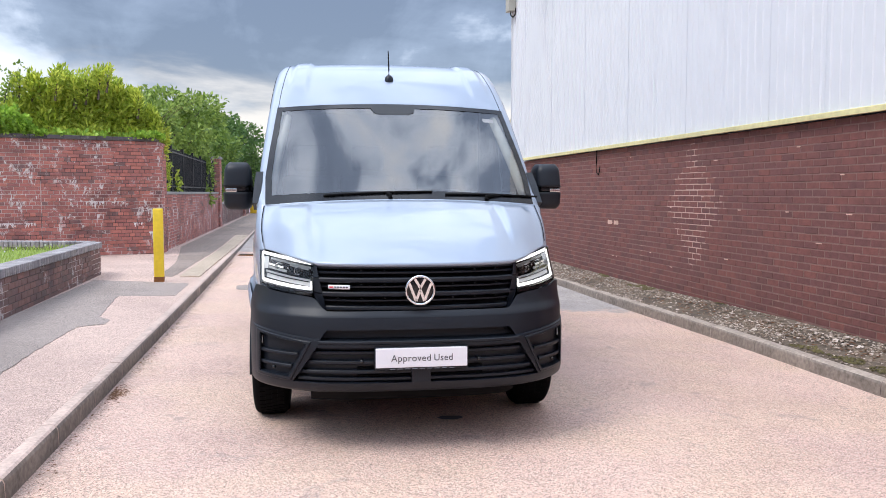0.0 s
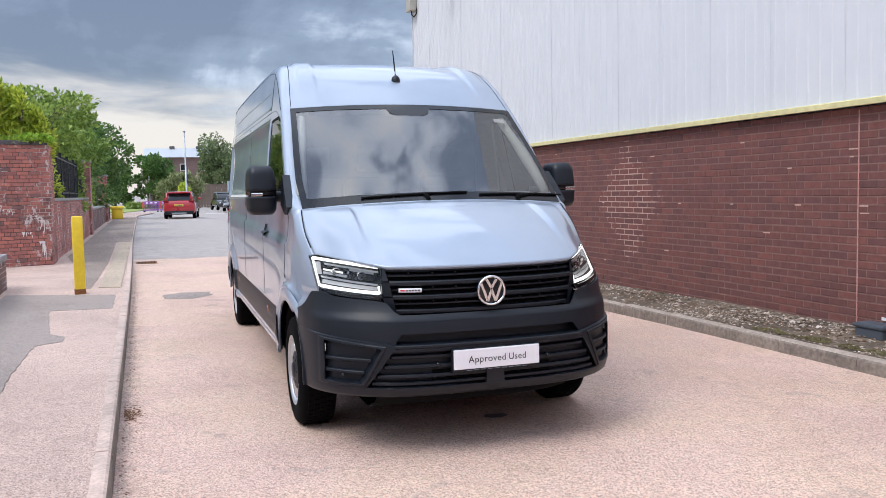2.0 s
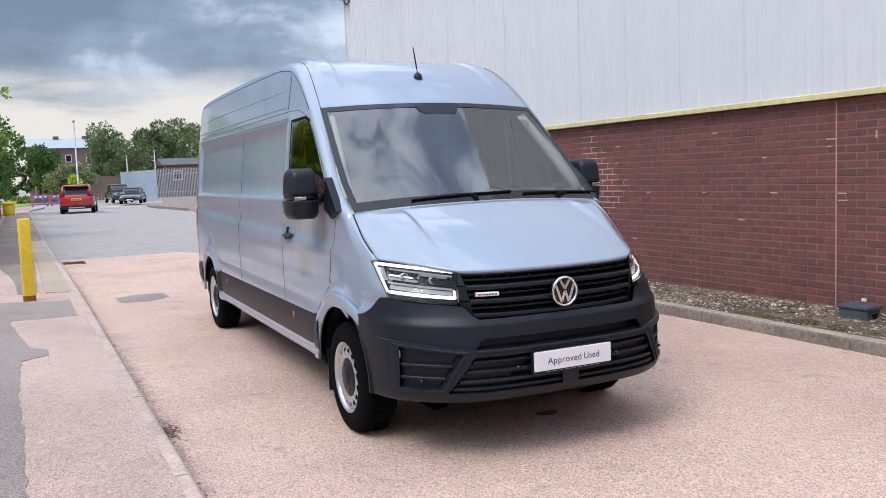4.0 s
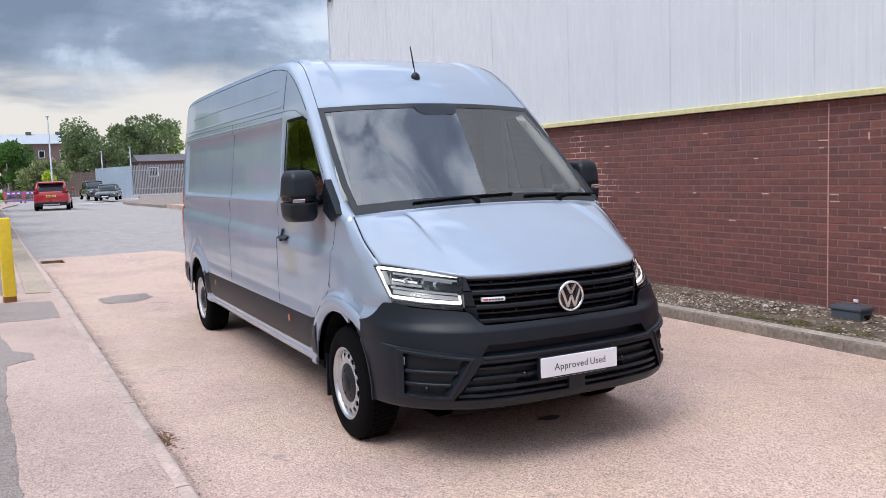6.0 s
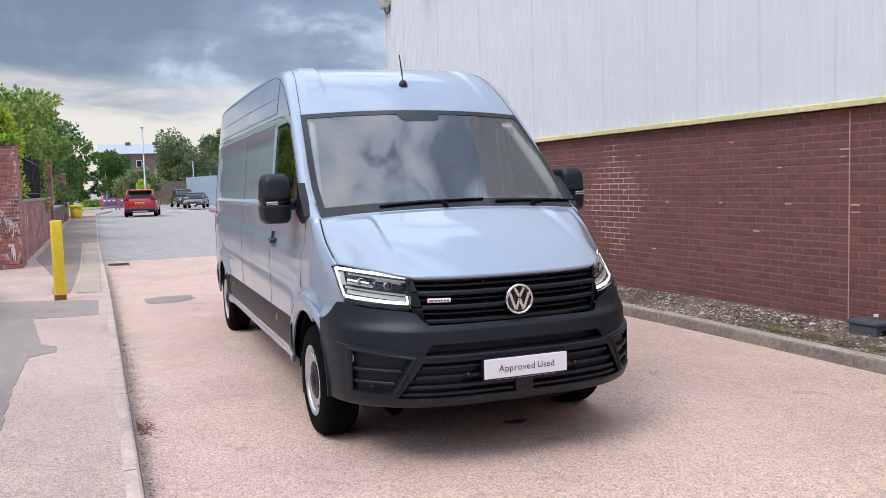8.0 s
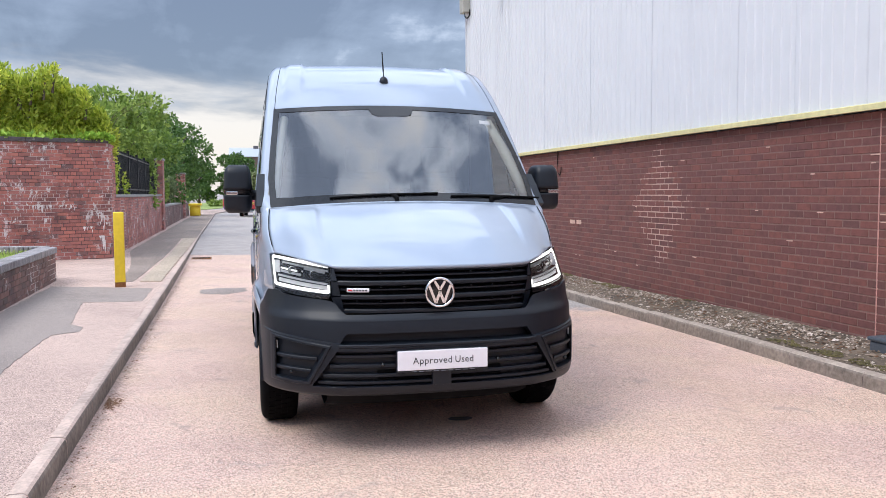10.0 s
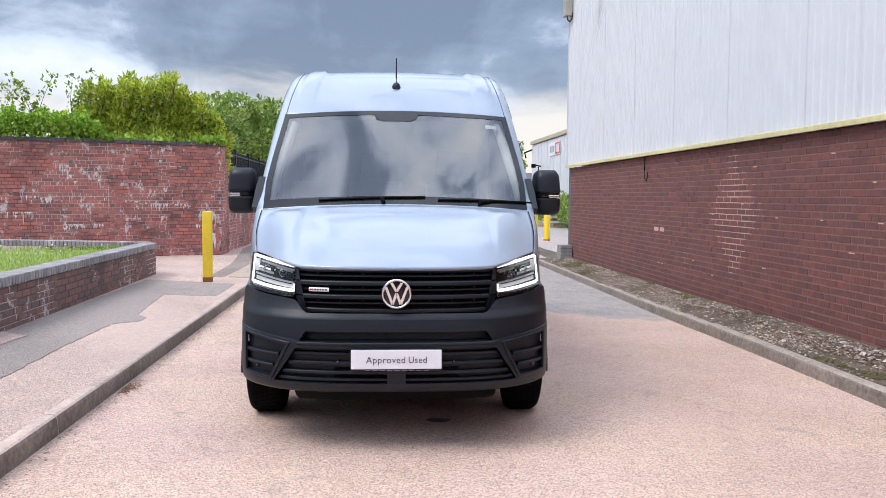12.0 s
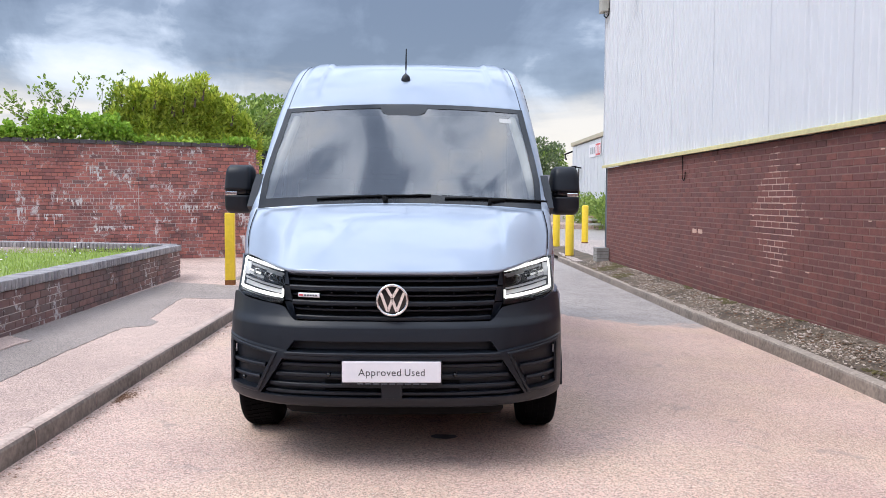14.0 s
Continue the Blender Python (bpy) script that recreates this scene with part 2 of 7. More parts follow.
def leaf_material(name, dark, light):
    m = Nodes(name, light, 0.5)
    r = m.each()
    c = m.ramp(r, (0.0, dark), (0.55, tuple((a + b) / 2 for a, b in zip(dark, light))), (1.0, light))
    c = m.mix(m.step(m.noise(1.3, 3), 0.35, 0.7, 0.0, 0.28), c, dark)
    m.set("Base Color", c)
    m.set("Subsurface Weight", 0.0)
    m.set("Transmission Weight", 0.0)
    tr = m.n("ShaderNodeBsdfTranslucent")
    m.link(c, tr.inputs[0])
    mx = m.n("ShaderNodeMixShader")
    mx.inputs[0].default_value = 0.42
    out = m.nt.nodes["Material Output"]
    m.link(m.p.outputs[0], mx.inputs[1])
    m.link(tr.outputs[0], mx.inputs[2])
    m.link(mx.outputs[0], out.inputs[0])
    return m.mat


def glass_material(name, tint=(0.9, 0.93, 0.92), dark=0.85, ior=1.8):
    """Thin pane: clear share by tint, sharp reflection by Fresnel."""
    m = Nodes(name)
    out = m.nt.nodes["Material Output"]
    tr, gl, fr, mx = m.n("ShaderNodeBsdfTransparent"), m.n("ShaderNodeBsdfGlossy"), m.n("ShaderNodeFresnel"), m.n("ShaderNodeMixShader")
    tr.inputs[0].default_value = (*[t * dark for t in tint], 1)
    gl.inputs["Roughness"].default_value = 0.0
    fr.inputs[0].default_value = ior
    m.link(fr.outputs[0], mx.inputs[0])
    m.link(tr.outputs[0], mx.inputs[1])
    m.link(gl.outputs[0], mx.inputs[2])
    m.link(mx.outputs[0], out.inputs[0])
    return m.mat


def glow(name, color, power):
    m = Nodes(name, color, 0.3)
    m.set("Emission Color", (*color, 1))
    m.set("Emission Strength", power)
    return m.mat


M = {}
M["road"] = road_material()
M["pavement"] = asphalt("pavement_surface", (0.60, 0.435, 0.365), 0.36, (0.80, 0.79, 0.80)).mat
M["tarmac"] = asphalt("patched_tarmac", (0.35, 0.29, 0.258), 0.4, (0.8, 0.8, 0.8)).mat
M["kerb"] = plain("kerb_concrete", (0.53, 0.405, 0.345), 0.9, grain=0.3, scale=45, bump=0.4)
M["kerb_face"] = plain("grimy_shaded_kerb_face", (0.235, 0.195, 0.165), 0.9, grain=0.45, scale=26, bump=0.4)
M["kerb_grey"] = plain("mossy_kerb_concrete", (0.37, 0.31, 0.26), 0.9, grain=0.35, scale=30, bump=0.4)
M["soil"] = plain("gravelly_soil", (0.125, 0.095, 0.07), 0.95, grain=0.6, scale=22, bump=0.6)
M["brick_r"] = brick_material("purple_red_brick", [(0.145, 0.064, 0.059), (0.188, 0.072, 0.063), (0.225, 0.084, 0.069), (0.158, 0.066, 0.063), (0.20, 0.078, 0.066)], 0.0, 0.16)
M["mortar_r"] = mortar_material("brown_mortar", (0.25, 0.150, 0.13), (0.42, 0.27, 0.22), (0.60, 0.70), (10.42, 1.30, 0.80, 0.86))
M["brick_l"] = brick_material("weathered_red_brick", [(0.48, 0.172, 0.142), (0.28, 0.128, 0.117), (0.60, 0.225, 0.17), (0.39, 0.165, 0.148), (0.54, 0.20, 0.155), (0.195, 0.125, 0.12)], 0.8, 0.7)
M["mortar_l"] = mortar_material("sooty_mortar", (0.11, 0.082, 0.077), (0.66, 0.56, 0.52), (0.47, 0.55))
M["brick_low"] = brick_material("sooty_brown_brick", [(0.215, 0.12, 0.104), (0.16, 0.11, 0.10), (0.27, 0.137, 0.115), (0.19, 0.115, 0.108)], 0.6, 0.6)
M["blue_brick"] = brick_material("blue_engineering_brick", [(0.24, 0.225, 0.235), (0.38, 0.35, 0.345), (0.30, 0.28, 0.285)], 0.3, 0.3)
M["clad"] = plain("white_cladding", (0.69, 0.71, 0.745), 0.42, grain=0.025, scale=3, bump=0.0)
M["flash"] = plain("yellow_flashing", (0.70, 0.64, 0.33), 0.5, grain=0.15, scale=12)
M["steel_grey"] = plain("grey_steel", (0.23, 0.26, 0.30), 0.5, 0.2, grain=0.2, scale=20)
M["yellow"] = plain("yellow_paint", (0.92, 0.63, 0.04), 0.45, grain=0.1, scale=18)
M["rust"] = plain("rust", (0.22, 0.09, 0.03), 0.9, grain=0.5, scale=40, bump=0.4)
M["grass"] = leaf_material("grass_blades", (0.24, 0.34, 0.06), (0.52, 0.62, 0.16))
M["turf"] = plain("turf_soil", (0.26, 0.33, 0.09), 0.95, grain=0.4, scale=30, bump=0.4)
M["ivy"] = leaf_material("ivy_leaf", (0.20, 0.36, 0.04), (0.56, 0.78, 0.13))
M["hedge"] = leaf_material("bright_shrub_leaf", (0.27, 0.39, 0.04), (0.93, 0.96, 0.18))
M["tree"] = leaf_material("tree_leaf", (0.13, 0.22, 0.04), (0.46, 0.58, 0.14))
M["mid_tree"] = leaf_material("mid_green_leaf", (0.085, 0.165, 0.03), (0.33, 0.46, 0.10))
M["dark_tree"] = leaf_material("dark_tree_leaf", (0.05, 0.12, 0.03), (0.19, 0.32, 0.08))
M["willow"] = leaf_material("grey_green_leaf", (0.10, 0.145, 0.065), (0.27, 0.34, 0.15))
M["bark"] = plain("bark", (0.13, 0.10, 0.075), 0.95, grain=0.5, scale=25, bump=0.6)
M["black_metal"] = plain("black_railing_paint", (0.012, 0.013, 0.018), 0.45, grain=0.2)
M["van"] = paint_material("blue_grey_van_paint", (0.315, 0.378, 0.475), True, 0.36, 0.9)
M["trim"] = plain("black_grained_plastic", (0.0062, 0.0090, 0.0150), 0.43, grain=0.12, scale=900, bump=0.10, spec=0.40, vary=0.15)
M["gloss_black"] = plain("gloss_black", (0.008, 0.009, 0.011), 0.12, grain=0.1, bump=0)
M["gap"] = plain("shut_line_rubber", (0.003, 0.003, 0.0035), 0.9, bump=0, spec=0.2)
M["seam"] = plain("panel_gap", (0.08, 0.09, 0.11), 0.8, bump=0, spec=0.2)
M["tyre"] = plain("tyre_rubber", (0.0040, 0.0040, 0.0045), 0.9, grain=0.25, scale=80, bump=0.15, spec=0.08)
M["rim"] = plain("silver_wheel_paint", (0.58, 0.59, 0.61), 0.34, 0.75, grain=0.08, bump=0)
M["chrome"] = plain("chrome", (0.82, 0.83, 0.85), 0.09, 1.0, grain=0.03, bump=0)
M["glass"] = glass_material("windscreen_glass", dark=0.80, ior=2.65)
M["side_glass"] = glass_material("side_window_glass", (0.75, 0.8, 0.78), 0.7)
M["lamp_cover"] = glass_material("clear_lamp_cover", (1, 1, 1), 0.95, 1.5)
M["frit"] = plain("black_glass_border", (0.014, 0.015, 0.017), 0.12, grain=0.1, bump=0, spec=0.4)
M["drl"] = glow("daylight_strip", (1.0, 0.99, 0.97), 1.0)
M["lens"] = glow("lit_lens", (1.0, 0.98, 0.95), 0.25)
M["coping_dark"] = brick_material("dark_coping_brick", [(0.085, 0.078, 0.085), (0.12, 0.105, 0.11), (0.10, 0.09, 0.098)], 0.2, 0.3)
M["lime"] = plain("white_lime_stain", (0.76, 0.71, 0.68), 0.95, grain=0.22, scale=30, bump=0.2)
M["slab"] = asphalt("pale_slab", (0.52, 0.42, 0.32), 0.3, (0.84, 0.84, 0.84)).mat
M["old_tarmac"] = asphalt("brownish_old_tarmac", (0.32, 0.255, 0.215), 0.45, (0.8, 0.8, 0.8)).mat
M["plate"] = plain("white_plate", (0.84, 0.83, 0.87), 0.35, grain=0.02, bump=0)
M["ink"] = plain("dark_lettering", (0.06, 0.06, 0.07), 0.5, bump=0)
M["tail_red"] = plain("dark_red_lens", (0.22, 0.008, 0.012), 0.15, bump=0)
M["red"] = plain("red_plastic", (0.55, 0.02, 0.03), 0.3, bump=0)
M["amber"] = plain("amber_reflector", (0.50, 0.17, 0.06), 0.25, grain=0.1, bump=0)
# cloth taken down to near black: the dimness of the cab is in its colour
M["seat"] = plain("dimmed_cab_cloth", (0.006, 0.0065, 0.007), 0.9, grain=0.3, scale=120)
M["dash"] = plain("dashboard_plastic", (0.035, 0.037, 0.04), 0.6, grain=0.15, scale=150)
M["lining"] = plain("pale_cab_lining", (0.62, 0.65, 0.64), 0.8, grain=0.08, scale=60)
M["box_grey"] = plain("dark_grey_box_plastic", (0.075, 0.09, 0.11), 0.5, grain=0.15, scale=60)
M["stone"] = brick_material("pale_gravel", [(0.42, 0.34, 0.28), (0.20, 0.145, 0.105), (0.72, 0.63, 0.56), (0.30, 0.23, 0.17), (0.10, 0.07, 0.052), (0.36, 0.28, 0.21)], 0.0, 0.1)
M["litter"] = brick_material("dead_leaves", [(0.20, 0.09, 0.04), (0.13, 0.06, 0.03), (0.27, 0.14, 0.07)], 0.0, 0.1)
M["moss"] = plain("moss", (0.125, 0.105, 0.042), 0.95, grain=0.4, scale=60, bump=0.4)
M["concrete"] = plain("grey_concrete", (0.33, 0.32, 0.30), 0.9, grain=0.25, scale=12, bump=0.3)

# ---- mesh helpers ----


def mesh_of(name, verts, faces, mat, smooth=False):
    me = bpy.data.meshes.new(name)
    me.from_pydata([tuple(v) for v in verts], [], [tuple(f) for f in faces])
    for mm in (mat if isinstance(mat, (list, tuple)) else [mat]):
        me.materials.append(mm)
    if smooth:
        me.polygons.foreach_set("use_smooth", [True] * len(me.polygons))
    me.update()
    return me


def bm_mesh(name, bm, mat, smooth=False):
    bmesh.ops.recalc_face_normals(bm, faces=bm.faces)
    me = bpy.data.meshes.new(name)
    bm.to_mesh(me)
    bm.free()
    me.materials.append(mat)
    if smooth:
        me.polygons.foreach_set("use_smooth", [True] * len(me.polygons))
    return me


def part(name, data, parent, label="", at=None):
    """One mesh object under a thing or part."""
    ob = new(name, data)
    ob.parent = parent
    if at is not None:
        ob.matrix_basis = at if isinstance(at, Matrix) else Matrix.Translation(at)
    if label:
        tagged(ob, label)
    return ob


def thing(name, label, category, data=None, at=None, group="", kind=""):
    ob = new(name, data)
    if at is not None:
        ob.matrix_basis = at if isinstance(at, Matrix) else Matrix.Translation(at)
    return tagged(ob, label, category, group, kind)


def box_bm(bm, x0, x1, y0, y1, z0, z1, bevel=0.0, turn=None):
    r = bmesh.ops.create_cube(bm, size=1.0)
    vs = r["verts"]
    c = Vector(((x0 + x1) / 2, (y0 + y1) / 2, (z0 + z1) / 2))
    for v in vs:
        v.co = Vector((v.co.x * (x1 - x0), v.co.y * (y1 - y0), v.co.z * (z1 - z0)))
    if bevel:
        es = list({e for v in vs for e in v.link_edges})
        out = bmesh.ops.bevel(bm, geom=es, offset=bevel, segments=2, profile=0.6, affect="EDGES", clamp_overlap=True)
        vs = list({v for f in out["faces"] for v in f.verts} | {v for v in vs if v.is_valid})
    for v in vs:
        if turn is not None:
            v.co = turn @ v.co
        v.co += c
    return bm


def box(name, x0, x1, y0, y1, z0, z1, mat, bevel=0.0, smooth=False):
    return bm_mesh(name, box_bm(bmesh.new(), x0, x1, y0, y1, z0, z1, bevel), mat, smooth)


def tube_bm(bm, pts, r, seg=10, cap=True, squash=1.0):
    """A round bar along pts; r is one radius or one for each point."""
    pts = [Vector(p) for p in pts]
    rs = r if isinstance(r, (list, tuple)) else [r] * len(pts)
    rings = []
    for i, p in enumerate(pts):
        d = (pts[min(i + 1, len(pts) - 1)] - pts[max(i - 1, 0)]).normalized()
        a = d.cross(Vector((0, 0, 1)) if abs(d.z) < 0.95 else Vector((0, 1, 0))).normalized()
        b = d.cross(a)
        rings.append([bm.verts.new(p + (a * math.cos(t) + b * math.sin(t) * squash) * rs[i]) for t in (2 * math.pi * k / seg for k in range(seg))])
    for q, s in zip(rings, rings[1:]):
        for k in range(seg):
            bm.faces.new((q[k], q[(k + 1) % seg], s[(k + 1) % seg], s[k]))
    if cap:
        bm.faces.new(rings[0][::-1])
        bm.faces.new(rings[-1])
    return bm


def tube(name, pts, r, mat, seg=10, smooth=True):
    return bm_mesh(name, tube_bm(bmesh.new(), pts, r, seg), mat, smooth)


def revolve(name, prof, mat, seg=48, axis="x", smooth=True, close=False):
    """Turn a profile of (radius, along) about an axis."""
    vs, fs = [], []
    n = len(prof)
    for k in range(seg):
        t = 2 * math.pi * k / seg
        c, s = math.cos(t), math.sin(t)
        for r, a in prof:
            vs.append((a, r * c, r * s) if axis == "x" else (r * c, r * s, a) if axis == "z" else (r * c, a, r * s))
    for k in range(seg):
        for i in range(n - 1 + (1 if close else 0)):
            j = (i + 1) % n
            fs.append((k * n + i, ((k + 1) % seg) * n + i, ((k + 1) % seg) * n + j, k * n + j))
    me = mesh_of(name, vs, fs, mat, smooth)
    bm = bmesh.new()
    bm.from_mesh(me)
    bmesh.ops.remove_doubles(bm, verts=bm.verts, dist=1e-5)
    bmesh.ops.recalc_face_normals(bm, faces=bm.faces)
    bm.to_mesh(me)
    bm.free()
    return me


def prism(name, outline, depth, mat, bevel=0.0, smooth=False):
    """An outline in x, z pushed back along y by depth."""
    bm = bmesh.new()
    f = bm.faces.new([bm.verts.new((x, 0, z)) for x, z in outline])
    r = bmesh.ops.extrude_face_region(bm, geom=[f])
    for v in r["geom"]:
        if isinstance(v, bmesh.types.BMVert):
            v.co.y += depth
    if bevel:
        bmesh.ops.bevel(bm, geom=list(bm.edges), offset=bevel, segments=2, profile=0.6, affect="EDGES", clamp_overlap=True)
    return bm_mesh(name, bm, mat, smooth)


def sheet(name, outline, z, mat, thick=0.0):
    """A level sheet over an outline in x, y, with sides thick deep."""
    bm = bmesh.new()
    f = bm.faces.new([bm.verts.new((p[0], p[1], p[2] if len(p) > 2 else z)) for p in outline])
    if thick:
        r = bmesh.ops.extrude_face_region(bm, geom=[f])
        for v in r["geom"]:
            if isinstance(v, bmesh.types.BMVert):
                v.co.z -= thick
    bmesh.ops.recalc_face_normals(bm, faces=bm.faces)
    bmesh.ops.triangulate(bm, faces=bm.faces)
    return bm_mesh(name, bm, mat)


def curve(stops):
    """A smooth function through (input, value) stops."""
    xs = np.array([s[0] for s in stops], float)
    ys = np.array([s[1] for s in stops], float)
    d = np.diff(ys) / np.diff(xs)
    g = np.zeros(len(xs))
    g[0], g[-1] = d[0], d[-1]
    for i in range(1, len(xs) - 1):
        g[i] = 0 if d[i - 1] * d[i] <= 0 else 2 * d[i - 1] * d[i] / (d[i - 1] + d[i])

    def f(x):
        if x <= xs[0]:
            return float(ys[0] + g[0] * (x - xs[0]))
        if x >= xs[-1]:
            return float(ys[-1] + g[-1] * (x - xs[-1]))
        i = int(np.searchsorted(xs, x)) - 1
        h = xs[i + 1] - xs[i]
        t = (x - xs[i]) / h
        return float((1 + 2 * t) * (1 - t) ** 2 * ys[i] + t * (1 - t) ** 2 * h * g[i] + t * t * (3 - 2 * t) * ys[i + 1] + t * t * (t - 1) * h * g[i + 1])
    return f


def smooth01(t):
    t = min(1.0, max(0.0, t))
    return t * t * (3 - 2 * t)

# ---- ground, road and pavement ----


def ground_z(x, y):
    """Road level: falls a little towards the building and away from the camera on that side."""
    return -0.030 * smooth01((x - 1.0) / 2.6) * 2.6 - 0.05 * smooth01((x - 1.5) / 2.0) * smooth01((y - 7.0) / 5.0) + 0.02 * smooth01((-1.2 - x) / 0.8)


def build_road():
    xs = [-3000, -600, -120, -40, -14] + [-13.5 + 0.5 * i for i in range(72)] + [40, 120, 600, 3000]
    ys = [-3000, -600, -100, -30, -12] + [-11.5 + 0.5 * i for i in range(90)] + [40, 60, 120, 600, 3000]
    vs = [(x, y, ground_z(x, y) if -14 < x < 25 and -12 < y < 35 else ground_z(max(-14, min(25, x)), max(-12, min(35, y)))) for y in ys for x in xs]
    n = len(xs)
    fs = [(j * n + i, j * n + i + 1, (j + 1) * n + i + 1, (j + 1) * n + i) for j in range(len(ys) - 1) for i in range(n - 1)]
    thing("road", "worn pink and grey asphalt road", "road", mesh_of("road", vs, fs, M["road"], True), kind="structure")


build_road()
KERB_X, PAVE_Z = -2.05, 0.145          # road-side top edge of the pavement kerb
PAVE_IN = KERB_X - 0.10


def pavement_edge(y):
    """The kerb line swings out gently far along the street."""
    return PAVE_IN - 0.10 * smooth01((y - 12) / 20) + 1.3 * smooth01((y - 64) / 14)


def pave_level(y):
    return PAVE_Z - 0.05 * smooth01((y - 14) / 10)


def build_pavement():
    ys = [-12 + 1.0 * i for i in range(92)]
    bm = bmesh.new()
    rows = []
    for y in ys:
        z, e = pave_level(y), pavement_edge(y)
        rows.append([bm.verts.new(p) for p in ((e, y, -0.05), (e, y, z), (-3.2, y, z + 0.012), (-4.2, y, z + 0.02), (-14, y, z + 0.03))])
    for a, b in zip(rows, rows[1:]):
        for i in range(4):
            bm.faces.new((a[i], a[i + 1], b[i + 1], b[i]))
    thing("pavement", "pinkish concrete and asphalt pavement with patches", "pavement", bm_mesh("pavement", bm, M["pavement"]), kind="structure")


build_pavement()


def ragged(outline, step=0.12, amp=0.011, seed=1):
    rng = random.Random(seed)
    out = []
    for (ax, ay), (bx, by) in zip(outline, outline[1:] + outline[:1]):
        n = max(1, int(math.hypot(bx - ax, by - ay) / step))
        for k in range(n):
            t = k / n
            out.append((ax + (bx - ax) * t + rng.uniform(-amp, amp), ay + (by - ay) * t + rng.uniform(-amp, amp)))
    return out


def pave_patch(name, outline, mat, label, lift=0.001, seed=1):
    pts = [(x, y, pave_level(y) + (0.012 * smooth01((-2.2 - x) / 1.0) + 0.008 * smooth01((-3.2 - x) / 1.0)) + lift + 0.004) for x, y in ragged(outline, seed=seed)]
    thing(name, label, "patch", sheet(name, pts, 0, mat, 0.02), kind="structure")


def kerb_line(name, label, path, zs, width, drop, length, mat, side, group):
    """Kerb stones with rounded front edges set end to end along path; side +1: road lies towards +x."""
    base = {}
    root = thing(name, label, "kerb", kind="structure")
    y = path[0]
    while y < path[1]:
        L = length
        x0, x1 = path[2](y), path[2](y + L)
        z = zs(y + L / 2)
        ang = math.degrees(math.atan2(x0 - x1, L))
        if L not in base:
            bm = bmesh.new()
            prof = [(0, -drop), (0.012, -0.03), (0.02, -0.012), (0.034, -0.002), (0.05, 0.0), (width, 0.0), (width, -drop)]
            ra = [bm.verts.new((-side * px, 0.006, pz)) for px, pz in prof]
            rb = [bm.verts.new((-side * px, L - 0.006, pz)) for px, pz in prof]
            for i in range(len(prof) - 1):
                bm.faces.new((ra[i], ra[i + 1], rb[i + 1], rb[i]))
            bm.faces.new(ra)
            bm.faces.new(rb[::-1])
            me = bm_mesh("kerb_stone", bm, mat)
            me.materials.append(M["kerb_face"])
            # upright road-side face is darker: grime, with its shade put into the colour
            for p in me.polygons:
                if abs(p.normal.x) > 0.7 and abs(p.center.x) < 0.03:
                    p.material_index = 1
            base[L] = me
        if "joint" not in base:
            bm = bmesh.new()
            ra = [bm.verts.new((-side * max(px + 0.003, 0.0), -0.012, pz - 0.003)) for px, pz in prof]
            rb = [bm.verts.new((-side * max(px + 0.003, 0.0), 0.012, pz - 0.003)) for px, pz in prof]
            for i in range(len(prof) - 1):
                bm.faces.new((ra[i], ra[i + 1], rb[i + 1], rb[i]))
            base["joint"] = bm_mesh("kerb_joint", bm, M["mortar_l"])
        part("kerb_joint", base["joint"], root, at=Matrix.Translation((x0, y, z)))
        part("kerb_stone", base[L], root, at=Matrix.Translation((x0, y, z + random.uniform(-0.003, 0.003))) @ pose(0, 0, 0, 0, 0, ang + random.uniform(-0.15, 0.15)))
        y += L
    return root


# ---- brickwork ----


def brick_mesh(name, w, h, d, mat, inset=0.004):
    """A brick with its face towards -y, lower left front corner at the origin; edges worn round."""
    i = inset
    vs = [(0, i * 1.2, 0), (w, i * 1.2, 0), (w, i * 1.2, h), (0, i * 1.2, h), (i, 0, i), (w - i, 0, i), (w - i, 0, h - i), (i, 0, h - i), (0, d, 0), (w, d, 0), (w, d, h), (0, d, h)]
    fs = [(4, 5, 6, 7), (0, 1, 5, 4), (1, 2, 6, 5), (2, 3, 7, 6), (3, 0, 4, 7), (0, 8, 9, 1), (1, 9, 10, 2), (2, 10, 11, 3), (3, 11, 8, 0)]
    return mesh_of(name, vs, fs, mat)


